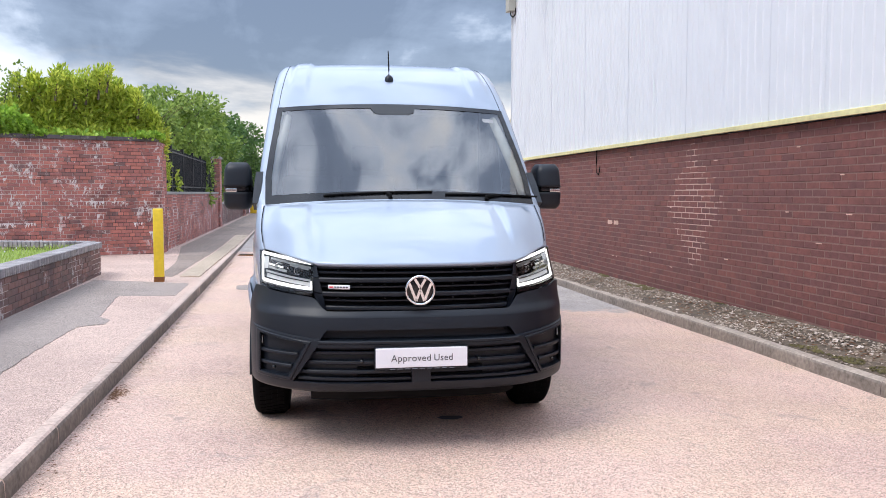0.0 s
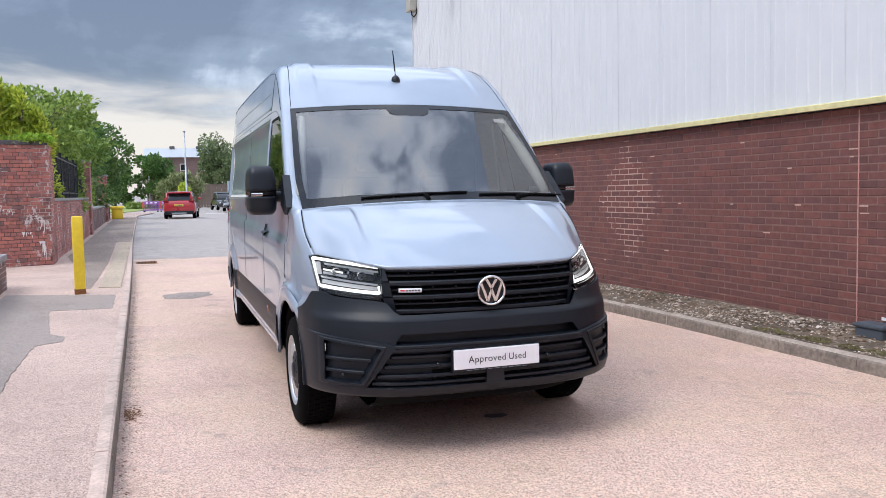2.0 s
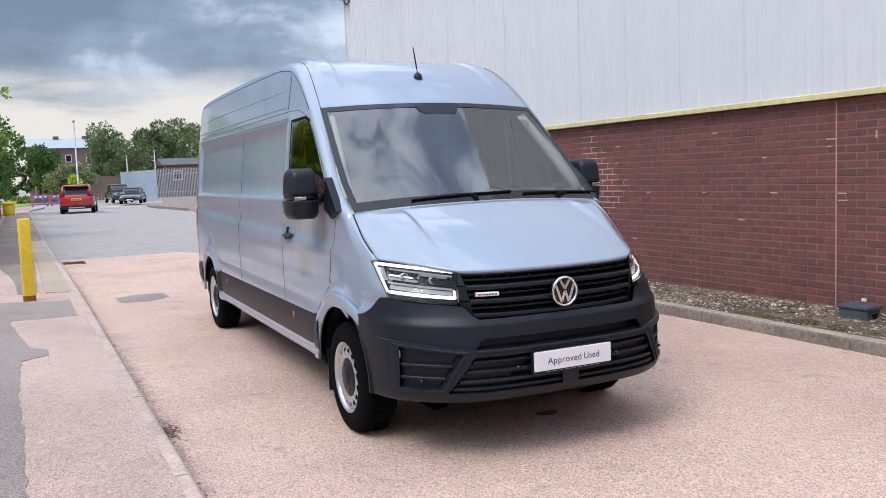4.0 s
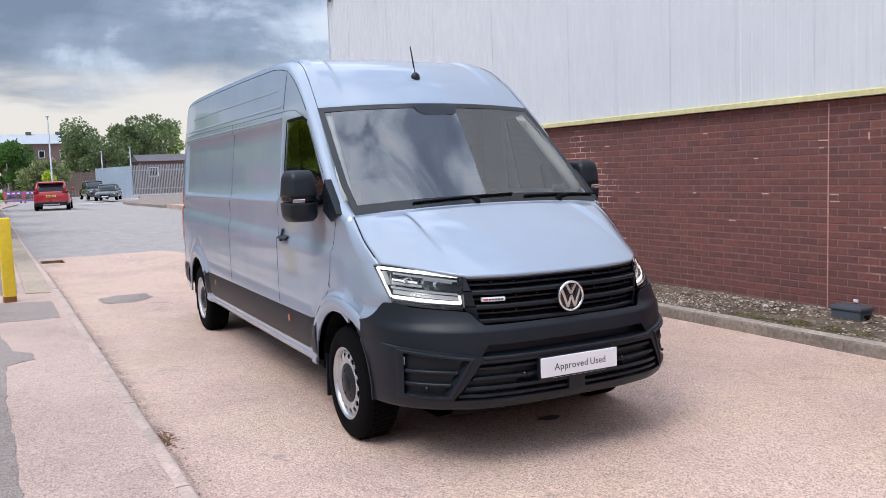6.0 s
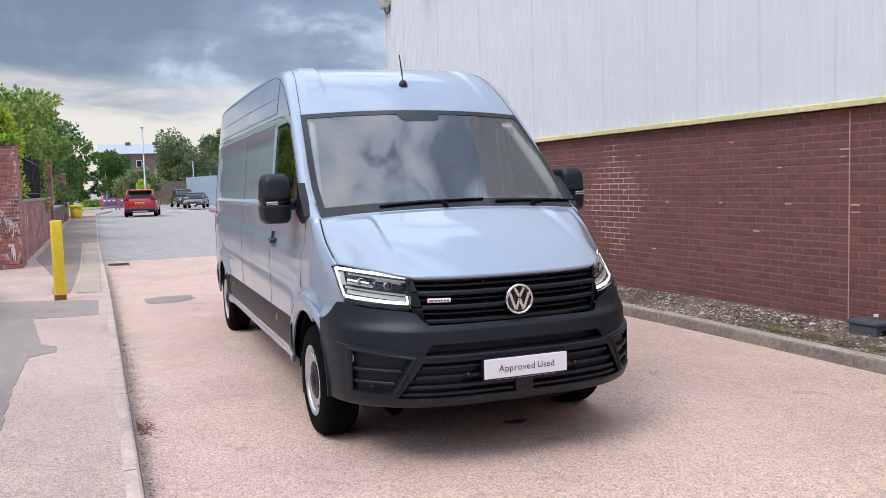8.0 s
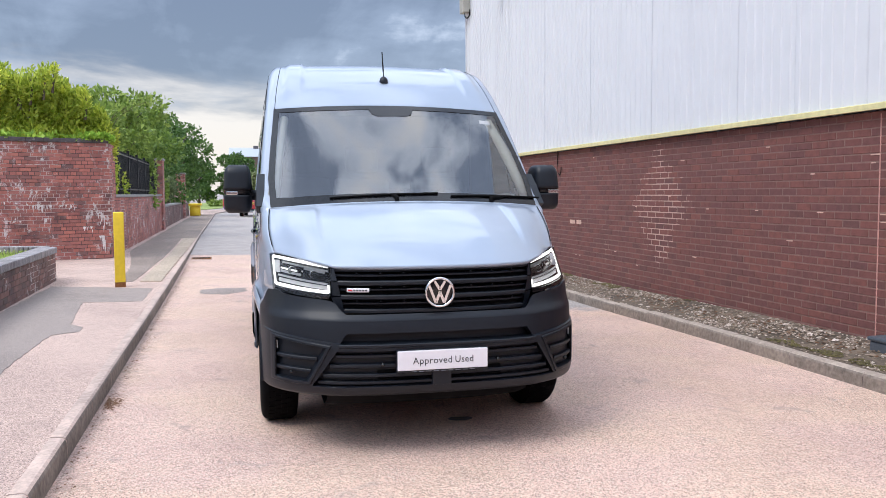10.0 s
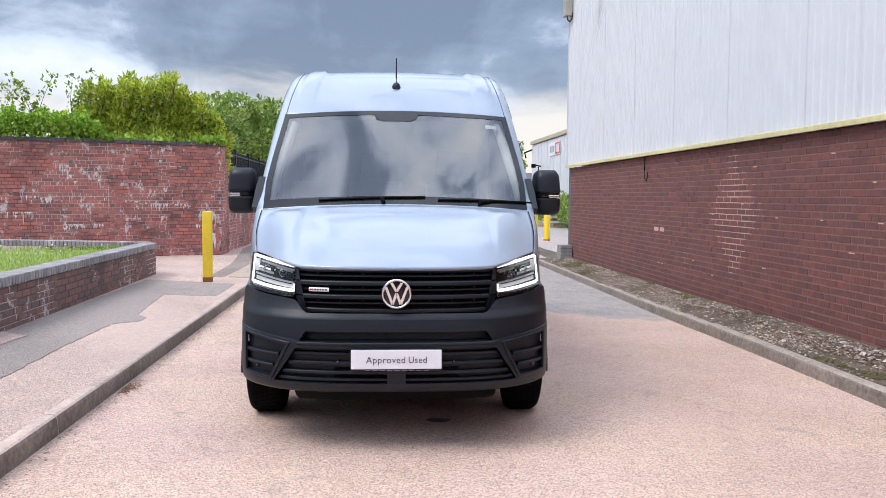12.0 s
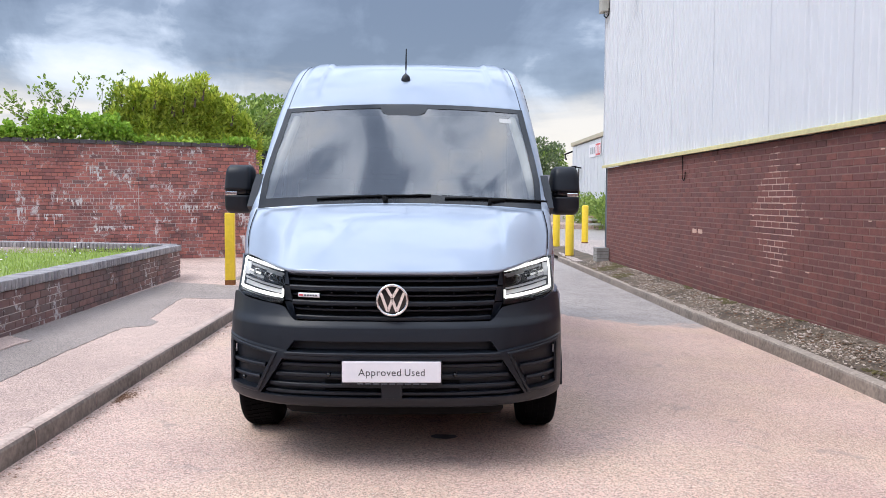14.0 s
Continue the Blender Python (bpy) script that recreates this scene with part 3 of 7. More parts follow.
def brick_wall(root, m, length, z0, courses, mat, parts_from, parts_to, pitch=0.2275, course=0.0764, joint=0.010, header_every=0, keep=None, seed=3, depth=0.05):
    """Lay bricks over the face of a wall. m puts local x along the wall, -y out of it. Bricks between parts_from and parts_to are single
    parts (300 at most); the rest is one mesh."""
    rng = random.Random(seed)
    cache, count = {}, 0
    V, F = [], []
    for c in range(courses):
        z = z0 + c * course
        header = header_every and c % header_every == 0
        p = pitch / 2 if header else pitch
        x = -p * (0.5 if c % 2 else 0.0)
        if header:
            x = -p * 0.5
        while x < length:
            a, b = max(0.0, x), min(length, x + p)
            x += p
            w = b - a - joint
            if w < 0.03 or (keep and not keep((a + b) / 2, z)):
                continue
            out = rng.uniform(-0.0025, 0.0025)
            if parts_from <= a and b <= parts_to and count < 300:
                key = round(w, 3)
                if key not in cache:
                    cache[key] = brick_mesh("brick", w, course - joint, depth, mat)
                part("brick", cache[key], root, at=m @ Matrix.Translation((a + joint / 2, out, z + joint / 2)))
                count += 1
            else:
                o = len(V)
                h = course - joint
                i = 0.004
                for vx, vy, vz in ((0, i * 1.2, 0), (w, i * 1.2, 0), (w, i * 1.2, h), (0, i * 1.2, h), (i, 0, i), (w - i, 0, i), (w - i, 0, h - i), (i, 0, h - i), (0, depth, 0), (w, depth, 0), (w, depth, h), (0, depth, h)):
                    V.append(m @ Vector((a + joint / 2 + vx, out + vy, z + joint / 2 + vz)))
                F += [tuple(o + k for k in f) for f in ((4, 5, 6, 7), (0, 1, 5, 4), (1, 2, 6, 5), (2, 3, 7, 6), (3, 0, 4, 7), (0, 8, 9, 1), (1, 9, 10, 2), (2, 10, 11, 3), (3, 11, 8, 0))]
    if V:
        ob = part("brickwork", mesh_of("brickwork", V, F, mat), root)
        ob["kind"] = "stuff"


# ---- the works building along the road ----
WALL_X, WALL_END, WALL_TOP = 4.515, 19.78, 2.205
WALL_START = -14.0


def build_works():
    core = thing("wall_east", "purple-red brick base wall of the works building", "wall", box("wall_east", WALL_X + 0.0035, WALL_X + 0.33, WALL_START, WALL_END - 0.14, -0.4, WALL_TOP - 0.01, M["mortar_r"]), kind="structure")
    inner = box("wall_backing", WALL_X + 0.33, 30, WALL_START, WALL_END - 0.02, -0.4, 9.0, M["clad"])
    thing("wall_core", "plain inner body of the works building", "wall", inner, kind="structure")
    # trapezoid sheeting
    vs, fs = [], []
    prof = [(0.0, 0.0), (0.090, 0.0), (0.105, 0.014), (0.140, 0.014), (0.155, 0.0)]
    pitch, y = 0.155, WALL_START
    row = []
    while y < WALL_END - 0.02:
        for py, px in prof[:-1]:
            row.append((WALL_X - 0.035 - px, y + py))
        y += pitch
    row.append((WALL_X - 0.035, min(y, WALL_END)))
    for x, yy in row:
        vs += [(x, min(yy, WALL_END), WALL_TOP + 0.05), (x, min(yy, WALL_END), 9.2)]
    for i in range(len(row) - 1):
        fs.append((2 * i, 2 * i + 1, 2 * i + 3, 2 * i + 2))
    clad = thing("cladding", "white profiled metal cladding with dirt streaks", "cladding", mesh_of("cladding", vs, fs, M["clad"]), kind="structure")
    part("corner_flashing", box("corner_flashing", WALL_X - 0.075, WALL_X + 0.2, WALL_END, WALL_END + 0.012, WALL_TOP + 0.05, 9.2, M["clad"]), clad)
    part("end_sheet", box("end_sheet", WALL_X + 0.2, 30, WALL_END, WALL_END + 0.02, WALL_TOP + 0.05, 9.2, M["clad"]), clad)
    # sheet laps: thin vertical lines every metre, and fixings
    for k in range(33):
        yy = WALL_START + 0.155 * 6.5 * k + 0.4
        if yy < WALL_END - 0.3:
            part("sheet_lap", box("sheet_lap", WALL_X - 0.051, WALL_X - 0.0485, yy, yy + 0.004, WALL_TOP + 0.06, 9.2, M["clad"]), clad)
    # drip flashing, pale yellow
    bm = bmesh.new()
    pr = [(0.0, 0.075), (-0.085, 0.062), (-0.092, 0.055), (-0.092, 0.004), (-0.085, 0.0), (0.0, 0.01)]
    yb = [WALL_START, WALL_END + 0.03]
    ra = [bm.verts.new((WALL_X + px, yb[0], WALL_TOP + pz)) for px, pz in pr]
    rb = [bm.verts.new((WALL_X + px, yb[1], WALL_TOP + pz)) for px, pz in pr]
    for i in range(len(pr)):
        j = (i + 1) % len(pr)
        bm.faces.new((ra[i], ra[j], rb[j], rb[i]))
    bm.faces.new(ra)
    bm.faces.new(rb[::-1])
    thing("flashing", "pale yellow metal drip flashing above the bricks", "flashing", bm_mesh("flashing", bm, M["flash"]), kind="structure")
    # steel corner post
    post = thing("corner_post", "grey steel corner column of the works building", "column", kind="structure")
    bm = bmesh.new()
    box_bm(bm, WALL_X - 0.005, WALL_X + 0.16, WALL_END - 0.14, WALL_END - 0.125, -0.2, WALL_TOP)
    box_bm(bm, WALL_X - 0.005, WALL_X + 0.16, WALL_END - 0.025, WALL_END - 0.01, -0.2, WALL_TOP)
    box_bm(bm, WALL_X + 0.06, WALL_X + 0.075, WALL_END - 0.125, WALL_END - 0.025, -0.2, WALL_TOP)
    part("steel_section", bm_mesh("steel_section", bm, M["steel_grey"]), post)
    return core


works = build_works()


# ---- van: surfaces ----
YU = curve([(0, 4.69), (0.3, 4.71), (0.55, 4.785), (0.6, 4.825), (0.7, 4.94), (0.83, 5.165), (0.925, 5.31), (0.965, 5.40), (1.02, 5.56)])
YB = curve([(0, 4.60), (0.3, 4.608), (0.55, 4.648), (0.72, 4.735), (0.84, 4.845), (0.90, 4.93), (0.95, 5.04), (0.985, 5.22), (1.0, 5.50)])
TOP = curve([(4.72, 1.075), (4.80, 1.125), (5.0, 1.235), (5.25, 1.345), (5.50, 1.435), (5.57, 1.462), (6.28, 2.124), (6.34, 2.175), (6.58, 2.36), (6.84, 2.495), (7.1, 2.555), (7.5, 2.585), (9.5, 2.60), (10.9, 2.59), (11.2, 2.555), (11.33, 2.48)])
PLAN = curve([(5.0, 0.83), (5.2, 0.895), (5.33, 0.942), (5.46, 0.975), (5.6, 0.992), (5.8, 1.0), (6.3, 1.005), (10.4, 1.003), (11.0, 0.985), (11.2, 0.965), (11.33, 0.93)])
RISE = curve([(0.3, 0.985), (0.5, 0.995), (0.9, 1.0), (1.15, 1.0), (1.3, 0.99), (1.47, 0.978), (1.75, 0.948), (2.07, 0.912), (2.3, 0.885), (2.45, 0.862), (2.6, 0.835)])
WHEELS, AXLE_Z, ARCH = (5.69, 10.185), 0.352, 0.455
GLASS_F = 0.975
N_LOW, N_WIN, N_UP, N_ARC = 24, 8, 5, 6     # points of a half section: flank, window band, upper side, roof arc
CROSS = [0.99, GLASS_F] + [round(0.955 - 0.02 * k, 3) for k in range(16)] + [0.61, 0.56, 0.5, 0.42, 0.33, 0.24, 0.16, 0.08, 0.0]


def sweep(st, x):
    k = min(1.3, (x / 0.95) ** 2)
    if st <= 5.52:
        a = max(0.0, (st - 4.72) / 0.8)
        return (1 - a) * YU(abs(x)) + a * (5.52 + 0.10 * k) + min(0, st - 4.72)
    return st + 0.10 * (1 - smooth01((st - 6.4) / 1.3)) * k


def sill(y):
    z = 0.385
    for wy in WHEELS:
        d = abs(y - wy)
        if d < ARCH:
            z = max(z, AXLE_Z + math.sqrt(ARCH * ARCH - d * d))
    if y < 5.47:
        z = max(z, 0.79 + 0.8 * max(0, 5.40 - y))
    return z


def crease(y):
    """Height of the waist crease, rising gently to the rear."""
    return 1.178 + 0.023 * (y - 5.4)


def side_x(y, z):
    """Half width of the body at (y, z), with arch lips, the waist crease and the sunk panels of the load bay."""
    x = PLAN(y) * RISE(z)
    for wy in WHEELS:
        r = math.hypot(y - wy, (z - AXLE_Z))
        x += 0.026 * smooth01((0.585 - r) / 0.03) * (0.8 if wy > 8 else 1.0) - 0.010 * smooth01((0.585 - abs(r - 0.62) * 8 - 0.4) / 0.2)
    x -= 0.017 * smooth01((z - crease(y) + 0.009) / 0.018) * smooth01((1.45 - z) / 0.13) * smooth01((y - 5.4) / 0.3)
    e = 0.02
    inset = smooth01((y - 7.0) / e) * smooth01((10.95 - y) / e) * smooth01((z - 1.478) / 0.025) * smooth01((2.068 - z) / 0.022)
    x -= 0.021 * inset
    x -= 0.006 * smooth01((z - 2.16) / 0.02) * smooth01((y - 7.0) / 0.02)
    return x


def body_rows(st):
    """The half section of the body at a station, from the sill up and over to the middle of the roof: (x, y, z) points."""
    ye = sweep(st, 0.93)
    t0 = TOP(st)
    if st < 5.52:
        a = (st - 4.72) / 0.8
        lift, r = 0.055 * (1 - a) ** 2, 0.05 + 0.02 * a
        crown = 0.045 * a - 0.005
    elif st < 6.31:
        a = (st - 5.52) / 0.79
        lift, r, crown = 0, 0.055 + 0.01 * a, 0.035 - 0.005 * a
    else:
        a = smooth01((st - 6.31) / 0.7)
        lift, r, crown = 0, 0.065 + 0.025 * a, 0.03 - 0.008 * a
    top_edge = t0 + lift - crown
    zc = top_edge - r
    zb = min(sill(ye), zc - 0.03)
    belt = min(1.475, zc - 0.012)
    zp = max(belt + 0.004, min(zc - 0.03, 2.075))
    zs = []
    lev = [zb + (0.96 - zb) * f for f in (0.0, 0.05, 0.11, 0.18, 0.25, 0.32, 0.40, 0.48, 0.56, 0.64, 0.72, 0.79, 0.86, 0.93)] if zb < 0.94 else [zb + 0.001 * k for k in range(14)]
    lev += [max(lv, zb + 0.015 + 0.002 * k) for k, lv in enumerate((0.97, 1.05, 1.12, crease(ye) - 0.009, crease(ye) + 0.009, crease(ye) + 0.05, 1.37, 1.41, 1.45))] + [1.475]
    zs += [zb + (lv - zb) * (belt - zb) / (1.475 - zb) for lv in lev]
    zs += [belt + (zp - belt) * f for f in (0.02, 0.05, 0.25, 0.5, 0.75, 0.95, 0.98, 1.0)]
    zs += [zp + (zc - zp) * f for f in (0.15, 0.30, 0.6, 0.85, 1.0)]
    pts = [(side_x(sweep(st, 0.93), z), z) for z in zs]
    xc = pts[-1][0]
    for k in range(1, 7):
        t = math.pi / 2 * k / 6
        pts.append((xc - r * (1 - math.cos(t)), zc + r * math.sin(t)))
    xt = xc - r
    for f in CROSS:
        x = xt * f
        z = top_edge + (crown) * (1 - f * f)
        if st < 5.52:      # bonnet: raised shoulders inside the wings
            z -= lift * (1 - max(0.0, f - 0.655) / 0.345)
            k = smooth01((f - 0.675) / 0.03) * smooth01((0.985 - f) / 0.12)
            z += 0.026 * k * smooth01((st - 4.78) / 0.35) * smooth01((5.53 - st) / 0.22)
        if st > 6.36:       # roof cap: two raised flutes
            k = smooth01((f - 0.74) / 0.035) * smooth01((0.955 - f) / 0.05)
            z += 0.017 * k * smooth01((st - 6.36) / 0.30)
        pts.append((x, z))
    return [(x, sweep(st, x), z) for x, z in pts]


SCREEN_W = [body_rows(t)[N_LOW + N_WIN + N_UP + N_ARC][0] / 0.99 for t in (5.535, 5.7175, 5.915, 6.1125, 6.295)]


def van_body_grid():
    st = [4.72, 4.735, 4.755, 4.78]
    st += list(np.arange(4.81, 5.46, 0.025)) + [5.47, 5.50, 5.52, 5.535, 5.56]
    st += list(np.arange(5.60, 6.25, 0.03)) + [6.262, 6.28, 6.295, 6.32]
    st += list(np.arange(6.35, 6.98, 0.04)) + [6.99, 7.0, 7.01, 7.02, 7.04]
    st += list(np.arange(7.12, 9.6, 0.12)) + list(np.arange(9.62, 10.72, 0.025)) + [10.76, 10.84, 10.92, 10.935, 10.95, 10.97, 11.05, 11.12, 11.18, 11.23, 11.27, 11.30, 11.33]
    st = sorted(st)
    return st, [body_rows(s) for s in st]




def screen_point(f, st, off=0.0):
    """A point of the windscreen: f runs across from -1 to 1, st up the slope; one even bow both ways."""
    a = (st - 5.52) / 0.79
    x = f * float(np.interp(a, (0.0, 0.25, 0.5, 0.75, 1.0), SCREEN_W))
    z = 1.4390 + (2.1500 - 1.4390) * a + 0.030 * a * (1 - a) - (0.035 - 0.005 * a) * f * f
    return (x, st + 0.10 * (x / 0.95) ** 2 - off * 0.7, z + off * 0.7)


def screen_patch(name, f1, s0, s1, nu, nv, mat, off, hole=None):
    """A sheet of the windscreen's surface with thickness; hole leaves the middle open for the glass."""
    fs = sorted(set(np.round(np.linspace(-f1, f1, nu + 1), 5)) | ({-hole[0], hole[0]} if hole else set()))
    ss = sorted(set(np.round(np.linspace(s0, s1, nv + 1), 5)) | ({hole[1], hole[2]} if hole else set()))
    bm = bmesh.new()
    g = [[bm.verts.new(screen_point(f, t, off)) for f in fs] for t in ss]
    for j in range(len(ss) - 1):
        for i in range(len(fs) - 1):
            fm, tm = (fs[i] + fs[i + 1]) / 2, (ss[j] + ss[j + 1]) / 2
            if not (hole and abs(fm) < hole[0] and hole[1] < tm < hole[2]):
                bm.faces.new((g[j][i], g[j][i + 1], g[j + 1][i + 1], g[j + 1][i]))
    out_mesh = bpy.data.meshes.new(name)
    for v in [v for v in bm.verts if not v.link_faces]:
        bm.verts.remove(v)
    bm.to_mesh(out_mesh)
    bm.free()
    out_mesh.materials.append(mat)
    out_mesh.polygons.foreach_set("use_smooth", [True] * len(out_mesh.polygons))
    return out_mesh


def build_van_body(van):
    st, rows = van_body_grid()
    n = len(rows[0])
    belt_i, pil_i = N_LOW - 1, N_LOW + N_WIN - 1
    arc_i = N_LOW + N_WIN + N_UP + N_ARC - 1
    glass_i = arc_i + 2
    V, idx = [], {}

    def vid(i, j, side):
        x, y, z = rows[i][j]
        if j == n - 1:
            side = 1
        key = (i, j, side)
        if key not in idx:
            idx[key] = len(V)
            V.append((side * x, y, z))
        return idx[key]
    shell, winL, hood = [], {1: [], -1: []}, []
    for i in range(len(st) - 1):
        mid = (st[i] + st[i + 1]) / 2
        for j in range(n - 1):
            for side in (1, -1):
                q = [vid(i, j, side), vid(i, j + 1, side), vid(i + 1, j + 1, side), vid(i + 1, j, side)]
                if side < 0:
                    q.reverse()
                q = list(dict.fromkeys(q))
                if len(q) < 3:
                    continue
                y_side = (rows[i][j][1] + rows[i + 1][j][1]) / 2
                if 5.535 < mid < 6.295 and j >= glass_i:
                    continue
                elif belt_i + 1 <= j < pil_i - 1 and 5.93 < y_side < 6.88:
                    winL[side].append(q)
                elif mid < 5.50 and j >= arc_i - 1:
                    hood.append(q)
                else:
                    shell.append(q)
    # rear end
    last = len(st) - 1
    ring = [vid(last, j, 1) for j in range(n)] + [vid(last, j, -1) for j in range(n - 2, -1, -1)]
    shell.append(ring)

    def sub(name, faces, mat, label="", smooth=True, push=0.0, thick=0.0):
        used = sorted({k for f in faces for k in f})
        remap = {k: q for q, k in enumerate(used)}
        me = mesh_of(name, [V[k] for k in used], [[remap[k] for k in f] for f in faces], mat, smooth)
        bm = bmesh.new()
        bm.from_mesh(me)
        bmesh.ops.recalc_face_normals(bm, faces=[f for f in bm.faces])
        bm.normal_update()
        # outward for open patches
        s = sum((f.calc_center_median() - Vector((0, f.calc_center_median().y, 1.0))).dot(f.normal) * f.calc_area() for f in bm.faces)
        if s < 0:
            bmesh.ops.reverse_faces(bm, faces=bm.faces)
        bm.normal_update()
        if push:
            for v in bm.verts:
                v.co += v.normal * push
        bm.to_mesh(me)
        bm.free()
        return part(name, me, van, label)
    body = sub("body", shell, M["van"], "pale blue-grey metallic body shell")
    md = body.modifiers.new("edges", "EDGE_SPLIT")
    md.split_angle = radians(50)
    md = body.modifiers.new("plate", "SOLIDIFY")
    md.thickness, md.offset = 0.018, -1
    bonnet = sub("bonnet", hood, M["van"], "pale blue-grey bonnet with raised shoulders", push=0.001)
    md = bonnet.modifiers.new("plate", "SOLIDIFY")
    md.thickness, md.offset = 0.02, -1
    scr = part("windscreen", screen_patch("windscreen", 0.950, 5.578, 6.266, 44, 30, M["glass"], 0.0), van, "large raked windscreen with cloud reflections")
    scr.visible_shadow = False
    part("screen_border", screen_patch("screen_border", 0.996, 5.518, 6.304, 60, 40, M["frit"], 0.003, (0.950, 5.578, 6.266)), van, "black printed border of the windscreen")
    for side in (1, -1):
        w = sub("side_window", winL[side], M["side_glass"], "tinted cab door window")
        w.visible_shadow = False
    return st, rows


# ---- van: front end ----
BUMP_TOP = curve([(0, 0.812), (0.52, 0.812), (0.545, 0.825), (0.60, 0.882), (0.64, 0.890), (0.86, 0.915), (0.90, 0.932), (0.94, 0.93), (0.975, 0.85), (1.0, 0.785)])
BUMP_PROF = curve([(0.345, 0.075), (0.37, 0.025), (0.41, 0.006), (0.50, 0.0), (0.62, 0.0), (0.655, 0.004), (0.775, 0.020), (0.783, 0.025), (0.83, 0.080), (0.97, 0.130)])


def bump_y(x, z):
    return YB(abs(x)) + BUMP_PROF(z)


def trapezoid(x, z, z0, z1, w0, w1, soft=0.005):
    """1 inside a symmetric trapezoid, falling to 0 over its soft edge."""
    t = (z - z0) / (z1 - z0)
    hw = w0 + (w1 - w0) * t
    return smooth01((hw - abs(x)) / soft + 0.5) * smooth01((z - z0) / soft + 0.5) * smooth01((z1 - z) / soft + 0.5)


def ledge_z(x):
    """Height of the ledge that runs from the slot out to the wheel arch."""
    return 0.650 + 0.040 * max(0.0, abs(x) - 0.56) / 0.34


def pocket(x, z, grow=0.0):
    x = abs(x)
    t = (z - 0.44) / 0.225
    xi = 0.745 - 0.115 * t - grow
    s = 0.005
    return smooth01((x - xi) / s + 0.5) * smooth01((0.915 + grow - x) / s + 0.5) * smooth01((z - 0.44 + grow) / s + 0.5) * smooth01((ledge_z(x) - 0.028 + grow * 0.8 - z) / s + 0.5)


def build_bumper(van):
    us = sorted(set(np.round(np.concatenate([np.arange(0, 0.51, 0.02), np.arange(0.51, 0.95, 0.0036), np.arange(0.95, 1.0001, 0.004)]), 4)))
    us = [-u for u in us[::-1] if u > 0] + us
    nz = 170
    V, F = [], []
    for u in us:
        zt = BUMP_TOP(abs(u))
        zl = ledge_z(u)
        heights = list(np.linspace(0.352, zl, 110)) + list(np.linspace(zl + 0.006, zt, nz - 110))
        for z in heights:
            y = bump_y(u, z)
            edge = ARCH * ARCH - (z - AXLE_Z) ** 2
            y += 0.075 * trapezoid(u, z, 0.652, 0.706, 0.565, 0.525)
            y += 0.055 * trapezoid(u, z, 0.415, 0.612, 0.715, 0.585)
            p, ring = pocket(u, z), pocket(u, z, 0.022)
            y += 0.055 * p - 0.010 * max(0, ring - p)
            # step from the slot out to the wheel arch, with a ledge facing up
            y += 0.022 * smooth01((z - zl) / 0.006) * smooth01((0.83 - z) / 0.06) * smooth01((1.0 - abs(u)) / 0.04)
            y = min(y, WHEELS[0] - math.sqrt(edge) - 0.004) if edge > 0 else y
            V.append((u, y, z))
    for i in range(len(us) - 1):
        for k in range(nz - 1):
            F.append((i * nz + k, (i + 1) * nz + k, (i + 1) * nz + k + 1, i * nz + k + 1))
    ob = part("front_bumper", mesh_of("front_bumper", V, F, M["trim"], True), van, "dark grey grained plastic bumper")
    md = ob.modifiers.new("plate", "SOLIDIFY")
    md.thickness, md.offset = 0.012, -1
    md = ob.modifiers.new("edges", "EDGE_SPLIT")
    md.split_angle = radians(24)
    # lower valance closes the underside
    part("valance", box("valance", -0.86, 0.86, 4.98, 5.24, 0.36, 0.376, M["trim"]), ob)
    return ob


def front_bar(name, parent, x0, x1, z0, z1, yfun, off, thick, mat, label="", n=18, slant=0.0):
    """A bar across the front that follows the curve of the nose; yfun(x, z)."""
    V, F = [], []
    for i in range(n + 1):
        t = i / n
        x = x0 + (x1 - x0) * t
        y = yfun(x, (z0 + z1) / 2) + off
        h = (z1 - z0) * 0.22
        for yy, zz in ((y + thick, z0), (y + 0.006, z0), (y, z0 + h), (y, z1 - h), (y + 0.006, z1), (y + thick, z1)):
            V.append((x + slant * (zz - z0) * (1 if x > 0 else -1), yy, zz))
    m = 6
    for i in range(n):
        for k in range(m):
            F.append((i * m + k, (i + 1) * m + k, (i + 1) * m + (k + 1) % m, i * m + (k + 1) % m))
    F.append(tuple(range(m))[::-1])
    F.append(tuple(n * m + k for k in range(m)))
    return part(name, mesh_of(name, V, F, mat), parent, label)


def upper_y(x, z):
    return YU(abs(x)) - 0.012 + 0.03 * smooth01((z - 0.98) / 0.12)


